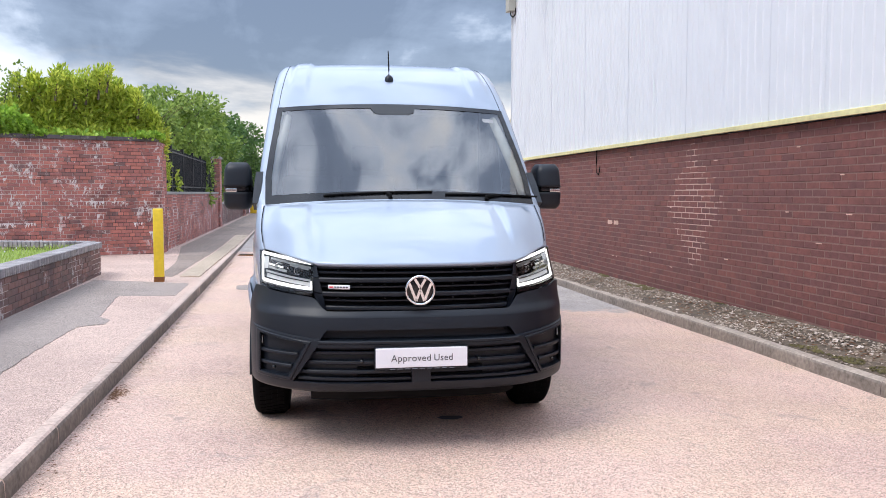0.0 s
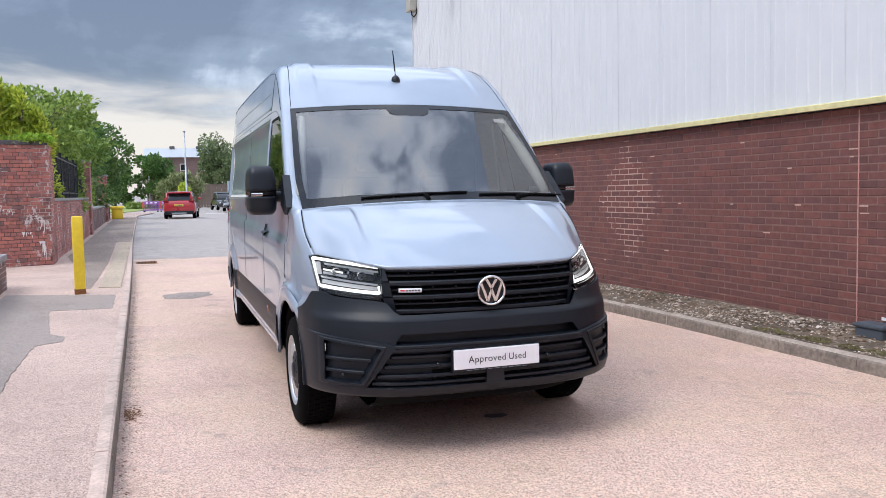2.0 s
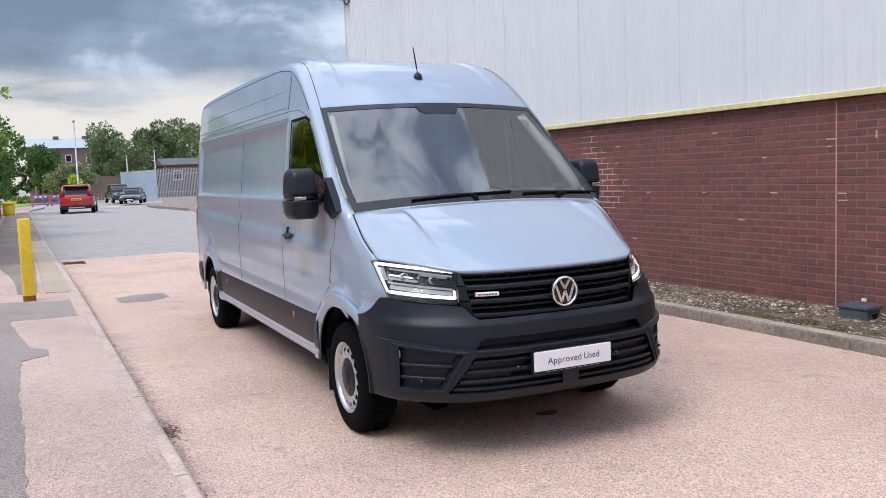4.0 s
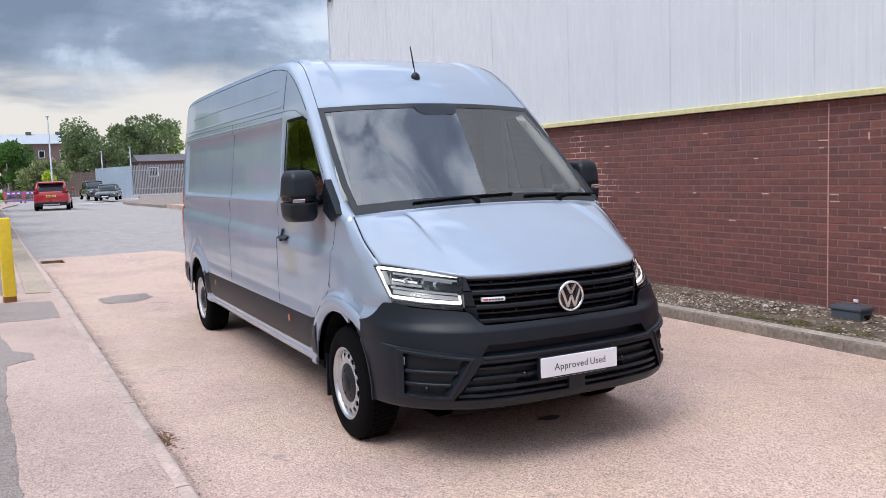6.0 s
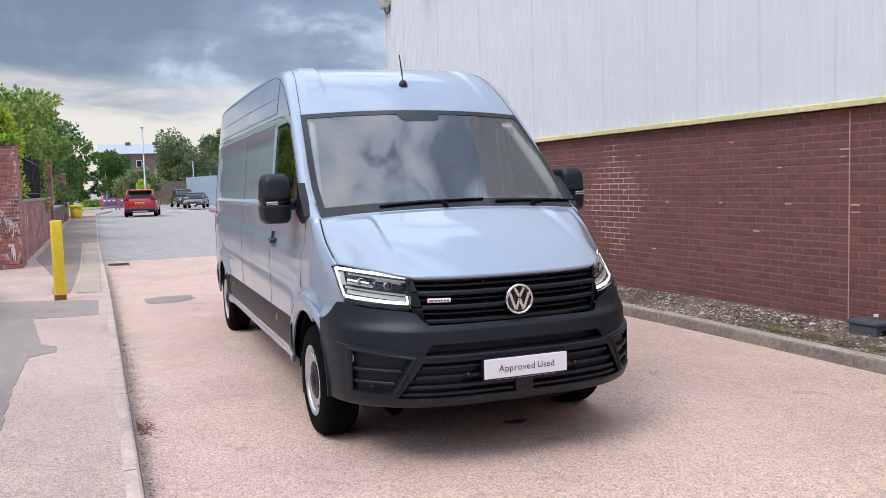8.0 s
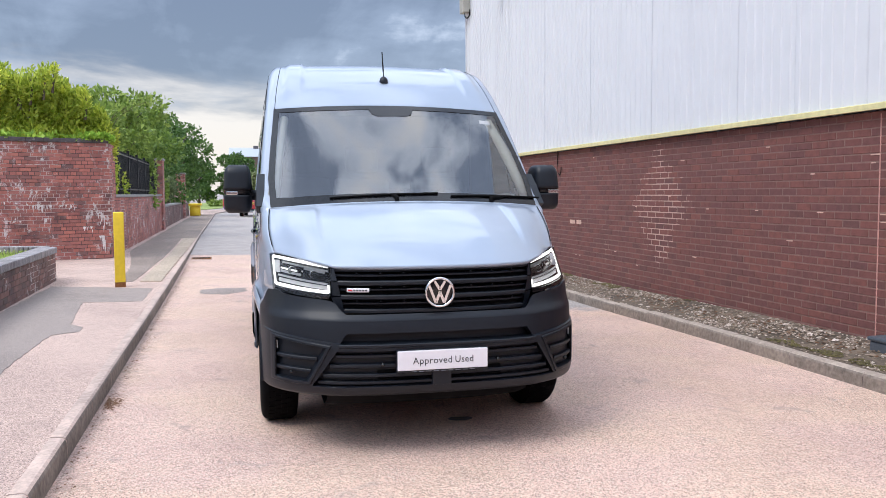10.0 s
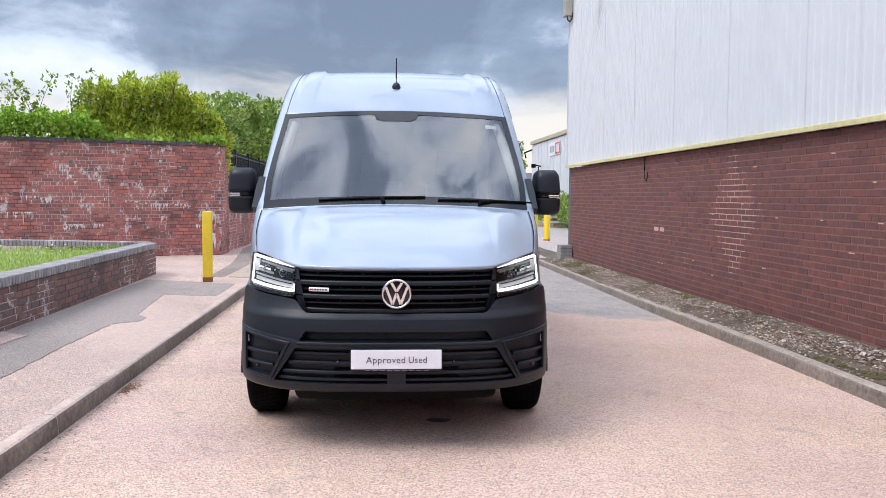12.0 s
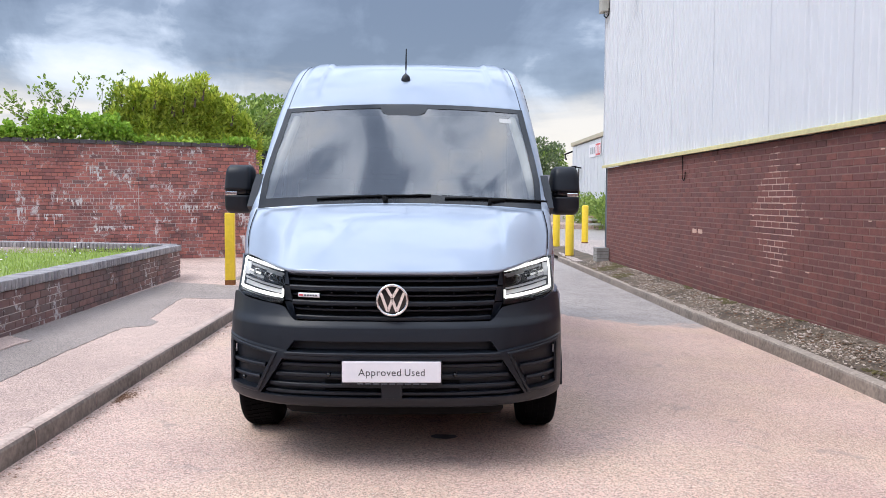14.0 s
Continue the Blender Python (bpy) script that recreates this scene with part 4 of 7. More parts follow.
def build_grille(van):
    grille = new("grille")
    grille.parent = van
    hw = lambda z: 0.528 + (z - 0.81) / 0.27 * 0.058
    V, F, n = [], [], 24
    for i in range(n + 1):
        x = -1 + 2 * i / n
        for z in (0.80, 0.95, 1.085):
            V.append((x * (hw(z) + 0.03), upper_y(x * hw(z), z) + 0.055, z))
    for i in range(n):
        for k in range(2):
            F.append((i * 3 + k, i * 3 + 3 + k, i * 3 + 4 + k, i * 3 + 1 + k))
    part("backing", mesh_of("backing", V, F, M["gap"], True), grille)
    for z, h, o in ((1.064, 0.032, 0.0), (0.985, 0.027, -0.006), (0.905, 0.027, -0.006), (0.824, 0.026, 0.0)):
        front_bar("bar", grille, -hw(z), hw(z), z - h / 2, z + h / 2, upper_y, o, 0.05, M["trim"])
    for z in (1.026, 0.947, 0.868):
        front_bar("bar", grille, -hw(z), hw(z), z - 0.007, z + 0.007, upper_y, 0.018, 0.03, M["trim"])
    for s in (-1, 1):
        for a, b in ((0.806, 0.905), (0.912, 0.992), (0.999, 1.082)):
            V = []
            for x, z in ((s * hw(a), a), (s * (0.555 if a < 0.85 else 0.6), a), (s * 0.6, b), (s * hw(b), b)):
                V.append((x, upper_y(x, z) - 0.002, z))
            V += [(x, y + 0.05, z) for x, y, z in V]
            part("grille_cheek", mesh_of("grille_cheek", V, [(0, 1, 2, 3), (0, 4, 5, 1), (1, 5, 6, 2), (2, 6, 7, 3), (3, 7, 4, 0)], M["trim"]), grille)
    # small clips in the gaps
    for z in (1.026, 0.947, 0.868):
        for k in range(8):
            x = -0.46 + 0.1314 * k
            if abs(x) > 0.1:
                part("clip", box("clip", x - 0.004, x + 0.004, upper_y(x, z) + 0.004, upper_y(x, z) + 0.02, z + 0.010, z + 0.018, M["trim"]), grille)
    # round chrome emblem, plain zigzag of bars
    em = new("emblem")
    em.parent = grille
    em.matrix_basis = Matrix.Translation((0, upper_y(0, 0.93) - 0.028, 0.93))
    part("ring", revolve("ring", [(0.088, 0.012), (0.088, -0.004), (0.085, -0.010), (0.080, -0.012), (0.075, -0.010), (0.072, -0.002), (0.072, 0.012)], M["chrome"], 48, "y"), em, "chrome ring")
    part("disc", revolve("disc", [(0.0, 0.002), (0.05, 0.003), (0.073, 0.006)], M["gloss_black"], 40, "y"), em)
    for xa, za, xb, zb in ((-0.062, 0.040, -0.024, -0.060), (-0.024, -0.060, 0.0, 0.004), (0.0, 0.004, 0.024, -0.060), (0.024, -0.060, 0.062, 0.040), (-0.030, 0.064, 0.0, 0.014), (0.0, 0.014, 0.030, 0.064)):
        d = Vector((xb - xa, 0, zb - za))
        nrm = Vector((-d.z, 0, d.x)).normalized() * 0.0075
        V = [Vector((xa, -0.006, za)) + nrm, Vector((xa, -0.006, za)) - nrm, Vector((xb, -0.006, zb)) - nrm, Vector((xb, -0.006, zb)) + nrm]
        V += [v + Vector((0, 0.012, 0)) for v in V]
        part("bar", mesh_of("bar", V, [(0, 1, 2, 3), (0, 4, 5, 1), (1, 5, 6, 2), (2, 6, 7, 3), (3, 7, 4, 0)], M["chrome"]), em)
    # small model badge: white tile with a red end and dark bars
    yb = lambda x: upper_y(x, 0.947) - 0.006
    bad = front_bar("model_badge", grille, -0.515, -0.395, 0.934, 0.958, lambda x, z: yb(x), 0.0, 0.02, M["plate"], "small white model badge", 3)
    front_bar("red_bar", bad, -0.510, -0.488, 0.940, 0.952, lambda x, z: yb(x), -0.002, 0.004, M["red"], "", 2)
    for k in range(5):
        front_bar("mark", bad, -0.482 + 0.016 * k, -0.471 + 0.016 * k, 0.940, 0.952, lambda x, z: yb(x), -0.002, 0.004, M["ink"], "", 2)
    return grille


LAMP = ((0.603, 4.795, 0.892), (0.918, 5.085, 0.932), (0.930, 5.305, 1.128), (0.598, 4.828, 1.082))   # inner low, outer low, outer high, inner high


def lamp_point(s, a, b, off=0.0):
    """A point of a headlamp's face: a runs outwards, b upwards; off: inwards."""
    p = [LAMP[k] for k in range(4)]
    x = (1 - a) * ((1 - b) * p[0][0] + b * p[3][0]) + a * ((1 - b) * p[1][0] + b * p[2][0])
    y = (1 - a) * ((1 - b) * p[0][1] + b * p[3][1]) + a * ((1 - b) * p[1][1] + b * p[2][1]) - 0.18 * a * (1 - a) * (1 - 0.4 * b)
    z = (1 - a) * ((1 - b) * p[0][2] + b * p[3][2]) + a * ((1 - b) * p[1][2] + b * p[2][2]) - 0.02 * a * (1 - a) * (1 - b) 
    return Vector((s * (x - off * 0.35), y + off, z))


def lamp_strip(name, parent, s, path, width, off, mat, thick=0.012, label=""):
    """A ribbon along a path of (a, b) points in a lamp, width metres wide across b or a."""
    pts = [lamp_point(s, a, b, off) for a, b in path]
    bm = bmesh.new()
    ra = []
    for i, p in enumerate(pts):
        d = (pts[min(i + 1, len(pts) - 1)] - pts[max(0, i - 1)]).normalized()
        n = d.cross(Vector((0, 1, 0))).normalized() * width / 2
        back = Vector((0, thick, 0))
        ra.append([bm.verts.new(p + n), bm.verts.new(p - n), bm.verts.new(p - n + back), bm.verts.new(p + n + back)])
    for q, r in zip(ra, ra[1:]):
        for k in range(4):
            bm.faces.new((q[k], q[(k + 1) % 4], r[(k + 1) % 4], r[k]))
    bm.faces.new(ra[0])
    bm.faces.new(ra[-1][::-1])
    return part(name, bm_mesh(name, bm, mat), parent, label)


def build_headlamp(van, s):
    lamp = new("headlamp")
    lamp.parent = van
    tagged(lamp, "lit headlamp with white daylight strips")
    n = 12

    def patch(name, off, mat, label="", rim=0.0):
        V, F = [], []
        for i in range(n + 1):
            for k in range(n + 1):
                e = 0 if 0 < i < n and 0 < k < n else 1
                V.append(lamp_point(s, i / n, k / n, off * (1 - e)))
        for i in range(n):
            for k in range(n):
                q = (i * (n + 1) + k, (i + 1) * (n + 1) + k, (i + 1) * (n + 1) + k + 1, i * (n + 1) + k + 1)
                F.append(q if s > 0 else q[::-1])
        return part(name, mesh_of(name, V, F, mat, True), lamp, label)
    patch("housing", 0.075, M["gloss_black"])
    cover = patch("cover", -0.004, M["lamp_cover"])
    cover.visible_shadow = False
    lin = lambda a0, b0, a1, b1, m=8: [(a0 + (a1 - a0) * k / m, b0 + (b1 - b0) * k / m) for k in range(m + 1)]
    lamp_strip("daylight_strip", lamp, s, lin(0.05, 0.945, 0.95, 0.945), 0.018, 0.012, M["drl"])
    lamp_strip("bezel", lamp, s, lin(0.06, 0.80, 0.80, 0.82), 0.010, 0.02, M["rim"])
    lamp_strip("daylight_strip", lamp, s, lin(0.955, 0.95, 0.955, 0.16), 0.012, 0.014, M["drl"])
    lamp_strip("daylight_strip", lamp, s, lin(0.05, 0.19, 0.94, 0.17), 0.018, 0.014, M["drl"])
    lamp_strip("daylight_strip", lamp, s, lin(0.045, 0.17, 0.05, 0.40, 4), 0.010, 0.014, M["drl"])
    lamp_strip("bezel", lamp, s, lin(0.03, 0.05, 0.97, 0.05), 0.022, 0.004, M["gloss_black"])
    lamp_strip("reflector_bar", lamp, s, lin(0.07, 0.42, 0.90, 0.43), 0.011, 0.018, M["rim"])
    lamp_strip("reflector_bar", lamp, s, lin(0.08, 0.30, 0.90, 0.30), 0.022, 0.03, M["rim"])
    lamp_strip("reflector_bar", lamp, s, lin(0.90, 0.84, 0.92, 0.48, 4), 0.030, 0.03, M["rim"])
    for a0, a1, b, mt in ((0.12, 0.46, 0.74, "rim"), (0.14, 0.44, 0.56, "gloss_black"), (0.52, 0.84, 0.74, "gloss_black"), (0.52, 0.86, 0.54, "rim"), (0.48, 0.50, 0.66, "chrome")):
        lamp_strip("reflector_bar", lamp, s, lin(a0, b, a1, b + 0.01, 4), 0.014, 0.034, M[mt])
    for a in (0.30, 0.66):
        c = lamp_point(s, a, 0.63, 0.03)
        cell = part("projector", revolve("projector", [(0.024, 0.03), (0.024, 0.0), (0.021, -0.004), (0.019, 0.004)], M["chrome"], 24, "y"), lamp, "chrome-rimmed projector", c)
        part("projector_lens", revolve("projector_lens", [(0.0, -0.008), (0.010, -0.006), (0.016, -0.001), (0.019, 0.004)], M["side_glass"], 20, "y"), cell)
    lamp_strip("reflector_bar", lamp, s, lin(0.56, 0.64, 0.84, 0.65, 4), 0.011, 0.018, M["lens"])
    return lamp


def text_mesh(words, size, mat):
    cu = bpy.data.curves.new("words", "FONT")
    cu.body, cu.size, cu.align_x, cu.align_y, cu.extrude = words, size, "CENTER", "CENTER", 0.0006
    cu.space_character = 1.08
    ob = new("words", cu)
    bpy.context.view_layer.update()
    me = bpy.data.meshes.new_from_object(ob.evaluated_get(bpy.context.evaluated_depsgraph_get()))
    bpy.data.objects.remove(ob)
    me.materials.clear()
    me.materials.append(mat)
    return me


def side_strip(name, parent, side, pts, width, mat, off=0.002, thick=0.006, label="", step=0.05):
    """A strip laid on the van's flank along points (y, z)."""
    path = []
    for (ya, za), (yb, zb) in zip(pts, pts[1:]):
        n = max(1, int(math.hypot(yb - ya, zb - za) / step))
        path += [(ya + (yb - ya) * k / n, za + (zb - za) * k / n) for k in range(n)]
    path.append(pts[-1])
    bm = bmesh.new()
    rings = []
    for i, (y, z) in enumerate(path):
        a, b = path[max(0, i - 1)], path[min(len(path) - 1, i + 1)]
        d = Vector((b[0] - a[0], b[1] - a[1])).normalized()
        nx, nz = -d.y * width / 2, d.x * width / 2
        ring = []
        for k in (-1, -0.5, 0, 0.5, 1):
            yy, zz = y + k * nx, z + k * nz
            ring.append(bm.verts.new((side * (side_x(yy, zz) + off - (thick if abs(k) == 1 else 0)), yy, zz)))
        rings.append(ring)
    for q, r in zip(rings, rings[1:]):
        for k in range(4):
            bm.faces.new((q[k], q[k + 1], r[k + 1], r[k]))
    me = bm_mesh(name, bm, mat, True)
    return part(name, me, parent, label)


def build_wheel(van, side, wy):
    """A steel wheel with oval holes round its rim, a black middle and a treaded tyre; its outer face turned to the side."""
    wheel = new("wheel")
    wheel.parent = van
    wheel.matrix_basis = pose(side * 0.992, wy, AXLE_Z, 0, 0, 0 if side > 0 else 180)
    R = 0.352
    prof = [(0.222, -0.005), (0.235, 0.002), (0.262, 0.006), (0.300, 0.002), (0.328, -0.006), (0.343, -0.018), (0.350, -0.032), (R, -0.05), (R, -0.19), (0.348, -0.205), (0.33, -0.225), (0.26, -0.235), (0.222, -0.225)]
    tyre = part("tyre", revolve("tyre", prof, M["tyre"], 64, "x"), wheel, "black treaded tyre")
    bm = bmesh.new()
    for k in range(56):
        for row in range(4):
            t = 2 * math.pi * (k + 0.25 * row) / 56
            x0 = -0.045 - 0.039 * row
            m = Matrix.Translation((x0 - 0.016, math.cos(t) * (R + 0.001), math.sin(t) * (R + 0.001))) @ Matrix.Rotation(t, 4, "X")
            r = bmesh.ops.create_cube(bm, size=1.0)
            for v in r["verts"]:
                v.co = m @ Vector((v.co.x * 0.034, v.co.y * 0.008, v.co.z * 0.032))
    part("tread", bm_mesh("tread", bm, M["tyre"]), tyre)
    rim_prof = [(0.226, -0.20), (0.205, -0.19), (0.200, -0.06), (0.207, -0.02), (0.218, -0.006), (0.227, -0.001), (0.231, -0.006), (0.229, -0.015)]
    rim = part("rim", revolve("rim", rim_prof, M["rim"], 64, "x"), wheel, "silver steel rim")
    # disc with holes: spokes between ovals
    V, F = [], []
    holes, sub = 16, 6
    rads = [0.205, 0.193, 0.188, 0.168, 0.160, 0.125, 0.105]
    xs = [-0.03, -0.022, -0.018, -0.014, -0.014, -0.024, -0.03]
    tot = holes * sub
    for k in range(tot):
        t = 2 * math.pi * k / tot
        for r, x in zip(rads, xs):
            V.append((x, r * math.cos(t), r * math.sin(t)))
    m = len(rads)
    for k in range(tot):
        for i in range(m - 1):
            if i in (2,) and k % sub in (1, 2, 3, 4):
                continue
            if i in (1, 3) and k % sub in (2, 3):
                continue
            F.append((k * m + i, ((k + 1) % tot) * m + i, ((k + 1) % tot) * m + i + 1, k * m + i + 1))
    disc = part("disc", mesh_of("disc", V, F, M["rim"], True), rim)
    md = disc.modifiers.new("plate", "SOLIDIFY")
    md.thickness, md.offset = 0.008, 0
    part("brake_disc", revolve("brake_disc", [(0.0, -0.07), (0.17, -0.07), (0.17, -0.09), (0.0, -0.09)], M["gap"], 32, "x"), wheel)
    hub = part("hub_cap", revolve("hub_cap", [(0.0, 0.004), (0.045, 0.003), (0.054, -0.004), (0.066, -0.010), (0.112, -0.014), (0.124, -0.020), (0.124, -0.035)], M["trim"], 36, "x"), wheel, "black plastic hub cover")
    for k in range(6):
        t = 2 * math.pi * k / 6
        part("nut_cover", revolve("nut_cover", [(0.0, 0.012), (0.009, 0.011), (0.012, 0.007), (0.012, -0.01)], M["trim"], 12, "x"), hub, "", (-0.018, 0.082 * math.cos(t), 0.082 * math.sin(t)))
    return wheel


def build_mirror(van, s):
    """Door mirror: an upper black cap, an indicator slit, a lower housing and a short arm."""
    mir = new("door_mirror")
    mir.parent = van
    mir.matrix_basis = Matrix.Translation((s * 1.118, 6.07, 1.49))
    tagged(mir, "black plastic door mirror with indicator strip")

    def shell(name, z0, z1, r0, r1, mat, lab=""):
        V, F = [], []
        nu, nv = 20, 10
        for j in range(nv + 1):
            t = j / nv
            z = z0 + (z1 - z0) * t
            k = r0 + (r1 - r0) * t
            sq = (1 - max(0, (t - 0.6) / 0.4) ** 3 * 0.28) if z1 > z0 and r1 < r0 else 1 - max(0, (0.45 - t) / 0.45) ** 3 * 0.25
            for i in range(nu):
                a = 2 * math.pi * i / nu
                ca, sa = math.cos(a), math.sin(a)
                e = 0.42
                px = math.copysign(abs(ca) ** e, ca) * 0.099 * k * sq
                py = math.copysign(abs(sa) ** e, sa) * 0.150 * k * sq
                V.append((px, py * (1.0 if py < 0 else 0.85), z))
        for j in range(nv):
            for i in range(nu):
                F.append((j * nu + i, j * nu + (i + 1) % nu, (j + 1) * nu + (i + 1) % nu, (j + 1) * nu + i))
        F.append(tuple(range(nu))[::-1])
        F.append(tuple(nv * nu + i for i in range(nu)))
        return part(name, mesh_of(name, V, F, mat, True), mir, lab)
    shell("cap", 0.035, 0.205, 1.0, 0.86, M["trim"])
    shell("lower_housing", -0.125, -0.004, 0.94, 1.0, M["trim"])
    shell("waist", -0.006, 0.037, 0.95, 0.95, M["gloss_black"])
    part("indicator", box("indicator", -0.078 if s < 0 else 0.0, 0.0 if s < 0 else 0.078, -0.149, -0.09, 0.0, 0.022, M["chrome"], 0.004), mir, "clear indicator strip")
    arm = tube_bm(bmesh.new(), [(-s * 0.07, 0.01, 0.0), (-s * 0.14, 0.03, -0.005), (-s * 0.20, 0.05, -0.01)], [0.045, 0.05, 0.06], 10, True, 0.8)
    part("arm", bm_mesh("arm", arm, M["trim"], True), mir)
    return mir


def build_van():
    van = thing("delivery_van", "pale blue-grey high-roofed panel van with black bumper, parked", "van")
    build_van_body(van)
    bumper = build_bumper(van)
    build_grille(van)
    for s in (-1, 1):
        build_headlamp(van, s)
        build_mirror(van, s)
        for wy in WHEELS:
            build_wheel(van, s, wy)
            # dark wheel housing
            V, F, n = [], [], 24
            for i in range(n + 1):
                t = math.pi * (i / n)
                for x in (0.60, 0.975):
                    V.append((s * x, wy + math.cos(t) * (ARCH + 0.01), AXLE_Z + math.sin(t) * (ARCH + 0.01)))
            for i in range(n):
                F.append((2 * i, 2 * i + 1, 2 * i + 3, 2 * i + 2))
            F.append(tuple(2 * i for i in range(n + 1)))
            part("wheel_housing", mesh_of("wheel_housing", V, F, M["gap"]), van)
        # door and panel joints on the flank
        for pts in ([(6.14, 0.70), (6.03, 0.79), (5.92, 0.91), (5.86, 1.03), (5.83, 1.19), (5.79, 1.36)], [(7.04, 0.70), (7.04, 2.10)], [(8.62, 0.70), (8.62, 2.13)], [(11.05, 0.75), (11.05, 2.10)], [(6.02, 1.675), (6.20, 1.845), (6.34, 1.975), (6.50, 2.075), (6.70, 2.13), (6.95, 2.14)], [(7.0, 2.16), (6.97, 2.44)]):
            side_strip("panel_joint", van, s, pts, 0.0045, M["seam"], 0.0022, 0.004, step=0.02)
        side_strip("panel_joint", van, s, [(6.95, 2.14), (11.2, 2.14)], 0.005, M["seam"], 0.0015, 0.002)
        # pressed swages along the roof side and the frame of the sunk panels
        for pts, w, o in (([(7.10, 2.185), (11.15, 2.185)], 0.030, 0.006), ([(7.05, 2.095), (11.1, 2.095)], 0.028, 0.006), ([(7.20, 2.315), (9.2, 2.320), (10.6, 2.315)], 0.022, 0.003), ([(7.02, 1.468), (10.96, 1.468)], 0.030, 0.007), ([(6.985, 1.50), (6.985, 2.06)], 0.034, 0.008)):
            side_strip("swage", van, s, pts, w, M["van"], o * 0.6, o * 0.6 + 0.002)
        # wheel arch lips
        for wy, t0, t1 in ((WHEELS[0], 0.72, 2.60), (WHEELS[1], 0.70, 2.44)):
            side_strip("arch_lip", van, s, [(wy + 0.505 * math.cos(t), AXLE_Z + 0.505 * math.sin(t)) for t in (t0 + (t1 - t0) * k / 22 for k in range(23))], 0.085, M["van"], 0.010, 0.014)
        # mud flaps
        for wy in WHEELS:
            part("mud_flap", box("mud_flap", s * 0.86 - 0.11, s * 0.86 + 0.11, wy + 0.425, wy + 0.437, 0.17, 0.46, M["trim"], 0.004), van)
        clad = side_strip("side_cladding", van, s, [(6.11, 0.575), (9.76, 0.575)], 0.245, M["trim"], 0.012, 0.014, "dark plastic side moulding")
        side_strip("side_cladding", van, s, [(10.66, 0.575), (11.25, 0.575)], 0.245, M["trim"], 0.012, 0.014, "dark plastic side moulding")
        side_strip("sill", van, s, [(6.15, 0.415), (9.73, 0.415)], 0.06, M["van"], 0.006, 0.02)
        for yy in (6.78, 9.30):
            side_strip("side_reflector", van, s, [(yy, 0.595), (yy, 0.645)], 0.036, M["amber"], 0.016, 0.006, "small amber reflector", 0.03)
        # handle: dark scoop with a grip
        h = side_strip("door_handle", van, s, [(6.74, 1.205), (6.94, 1.21)], 0.035, M["trim"], 0.030, 0.022, "black door handle")
        side_strip("lock", van, s, [(6.90, 1.18), (6.90, 1.27)], 0.03, M["trim"], 0.018, 0.016)
        # fillet of black plastic under the mirror
        V = [(s * (side_x(y, z) + 0.022), y, z) for y, z in ((5.69, 1.415), (5.81, 1.365), (5.93, 1.43), (5.93, 1.63), (5.83, 1.545))]
        V += [(x - s * 0.05, y, z) for x, y, z in V]
        part("mirror_foot", mesh_of("mirror_foot", V, [(0, 1, 2, 3, 4), (5, 6, 1, 0), (6, 7, 2, 1), (7, 8, 3, 2), (8, 9, 4, 3), (9, 5, 0, 4)], M["trim"]), van)
        # dark rubber round the door window
        side_strip("window_seal", van, s, [(6.0, 1.482), (6.88, 1.482), (6.885, 2.062), (6.52, 2.064), (6.40, 2.03)], 0.026, M["gap"], 0.004, 0.005)
        # slats in the bumper pockets, a small sensor and a plate standing for daylight
        for k, z in enumerate((0.565, 0.495)):
            xi = 0.745 - 0.115 * ((z - 0.44) / 0.225) + 0.012
            front_bar("pocket_slat", bumper, s * xi, s * 0.908, z - 0.010, z + 0.010, bump_y, 0.012, 0.045, M["trim"], "", 8)
        part("sensor", revolve("sensor", [(0.0, -0.006), (0.009, -0.005), (0.011, 0.01)], M["gloss_black"], 14, "y"), bumper, "", (s * 0.83, bump_y(0.83, 0.49) + 0.004, 0.478))
        part("sensor", revolve("sensor", [(0.0, -0.006), (0.010, -0.005), (0.012, 0.03)], M["gloss_black"], 14, "y"), bumper, "", (s * 0.335, -0.012 + bump_y(0.335, 0.53) + 0.02, 0.535))
        # white plate imitates daylight showing through the pocket's outer end
        part("washer_cover", box("pocket_end", s * 0.903 - 0.002, s * 0.903 + 0.002, bump_y(0.903, 0.6) + 0.036, bump_y(0.903, 0.6) + 0.056, 0.598, 0.642, M["plate"]), bumper, "white plate standing for daylight at the pocket end")
    # bars across the lower opening
    for z, o in ((0.583, 0.018), (0.528, 0.014), (0.474, 0.014), (0.432, 0.02)):
        t = (z - 0.415) / 0.197
        hw = 0.70 - 0.13 * t
        front_bar("lower_bar", bumper, -hw, hw, z - 0.011, z + 0.011, bump_y, o, 0.05, M["trim"], "", 30)
    front_bar("slot_ledge", bumper, -0.575, 0.575, 0.632, 0.652, bump_y, -0.007, 0.03, M["trim"], "", 30)
    part("lower_post", box("lower_post", -0.055, 0.055, 4.604, 4.65, 0.41, 0.49, M["trim"], 0.004), bumper)
    part("radiator", box("radiator", -0.36, 0.36, 4.655, 4.675, 0.445, 0.50, M["gap"]), bumper)
    for k in range(5):
        part("fin", box("fin", -0.34, 0.34, 4.648, 4.656, 0.449 + 0.010 * k, 0.4535 + 0.010 * k, M["gap"]), bumper)
    # number plate carrier and show plate
    car = part("plate_carrier", box("plate_carrier", -0.265, 0.265, 4.582, 4.610, 0.490, 0.618, M["trim"], 0.004), bumper)
    plate = part("show_plate", box("show_plate", -0.26, 0.26, 4.572, 4.584, 0.504, 0.616, M["plate"], 0.006), bumper, "white show plate")
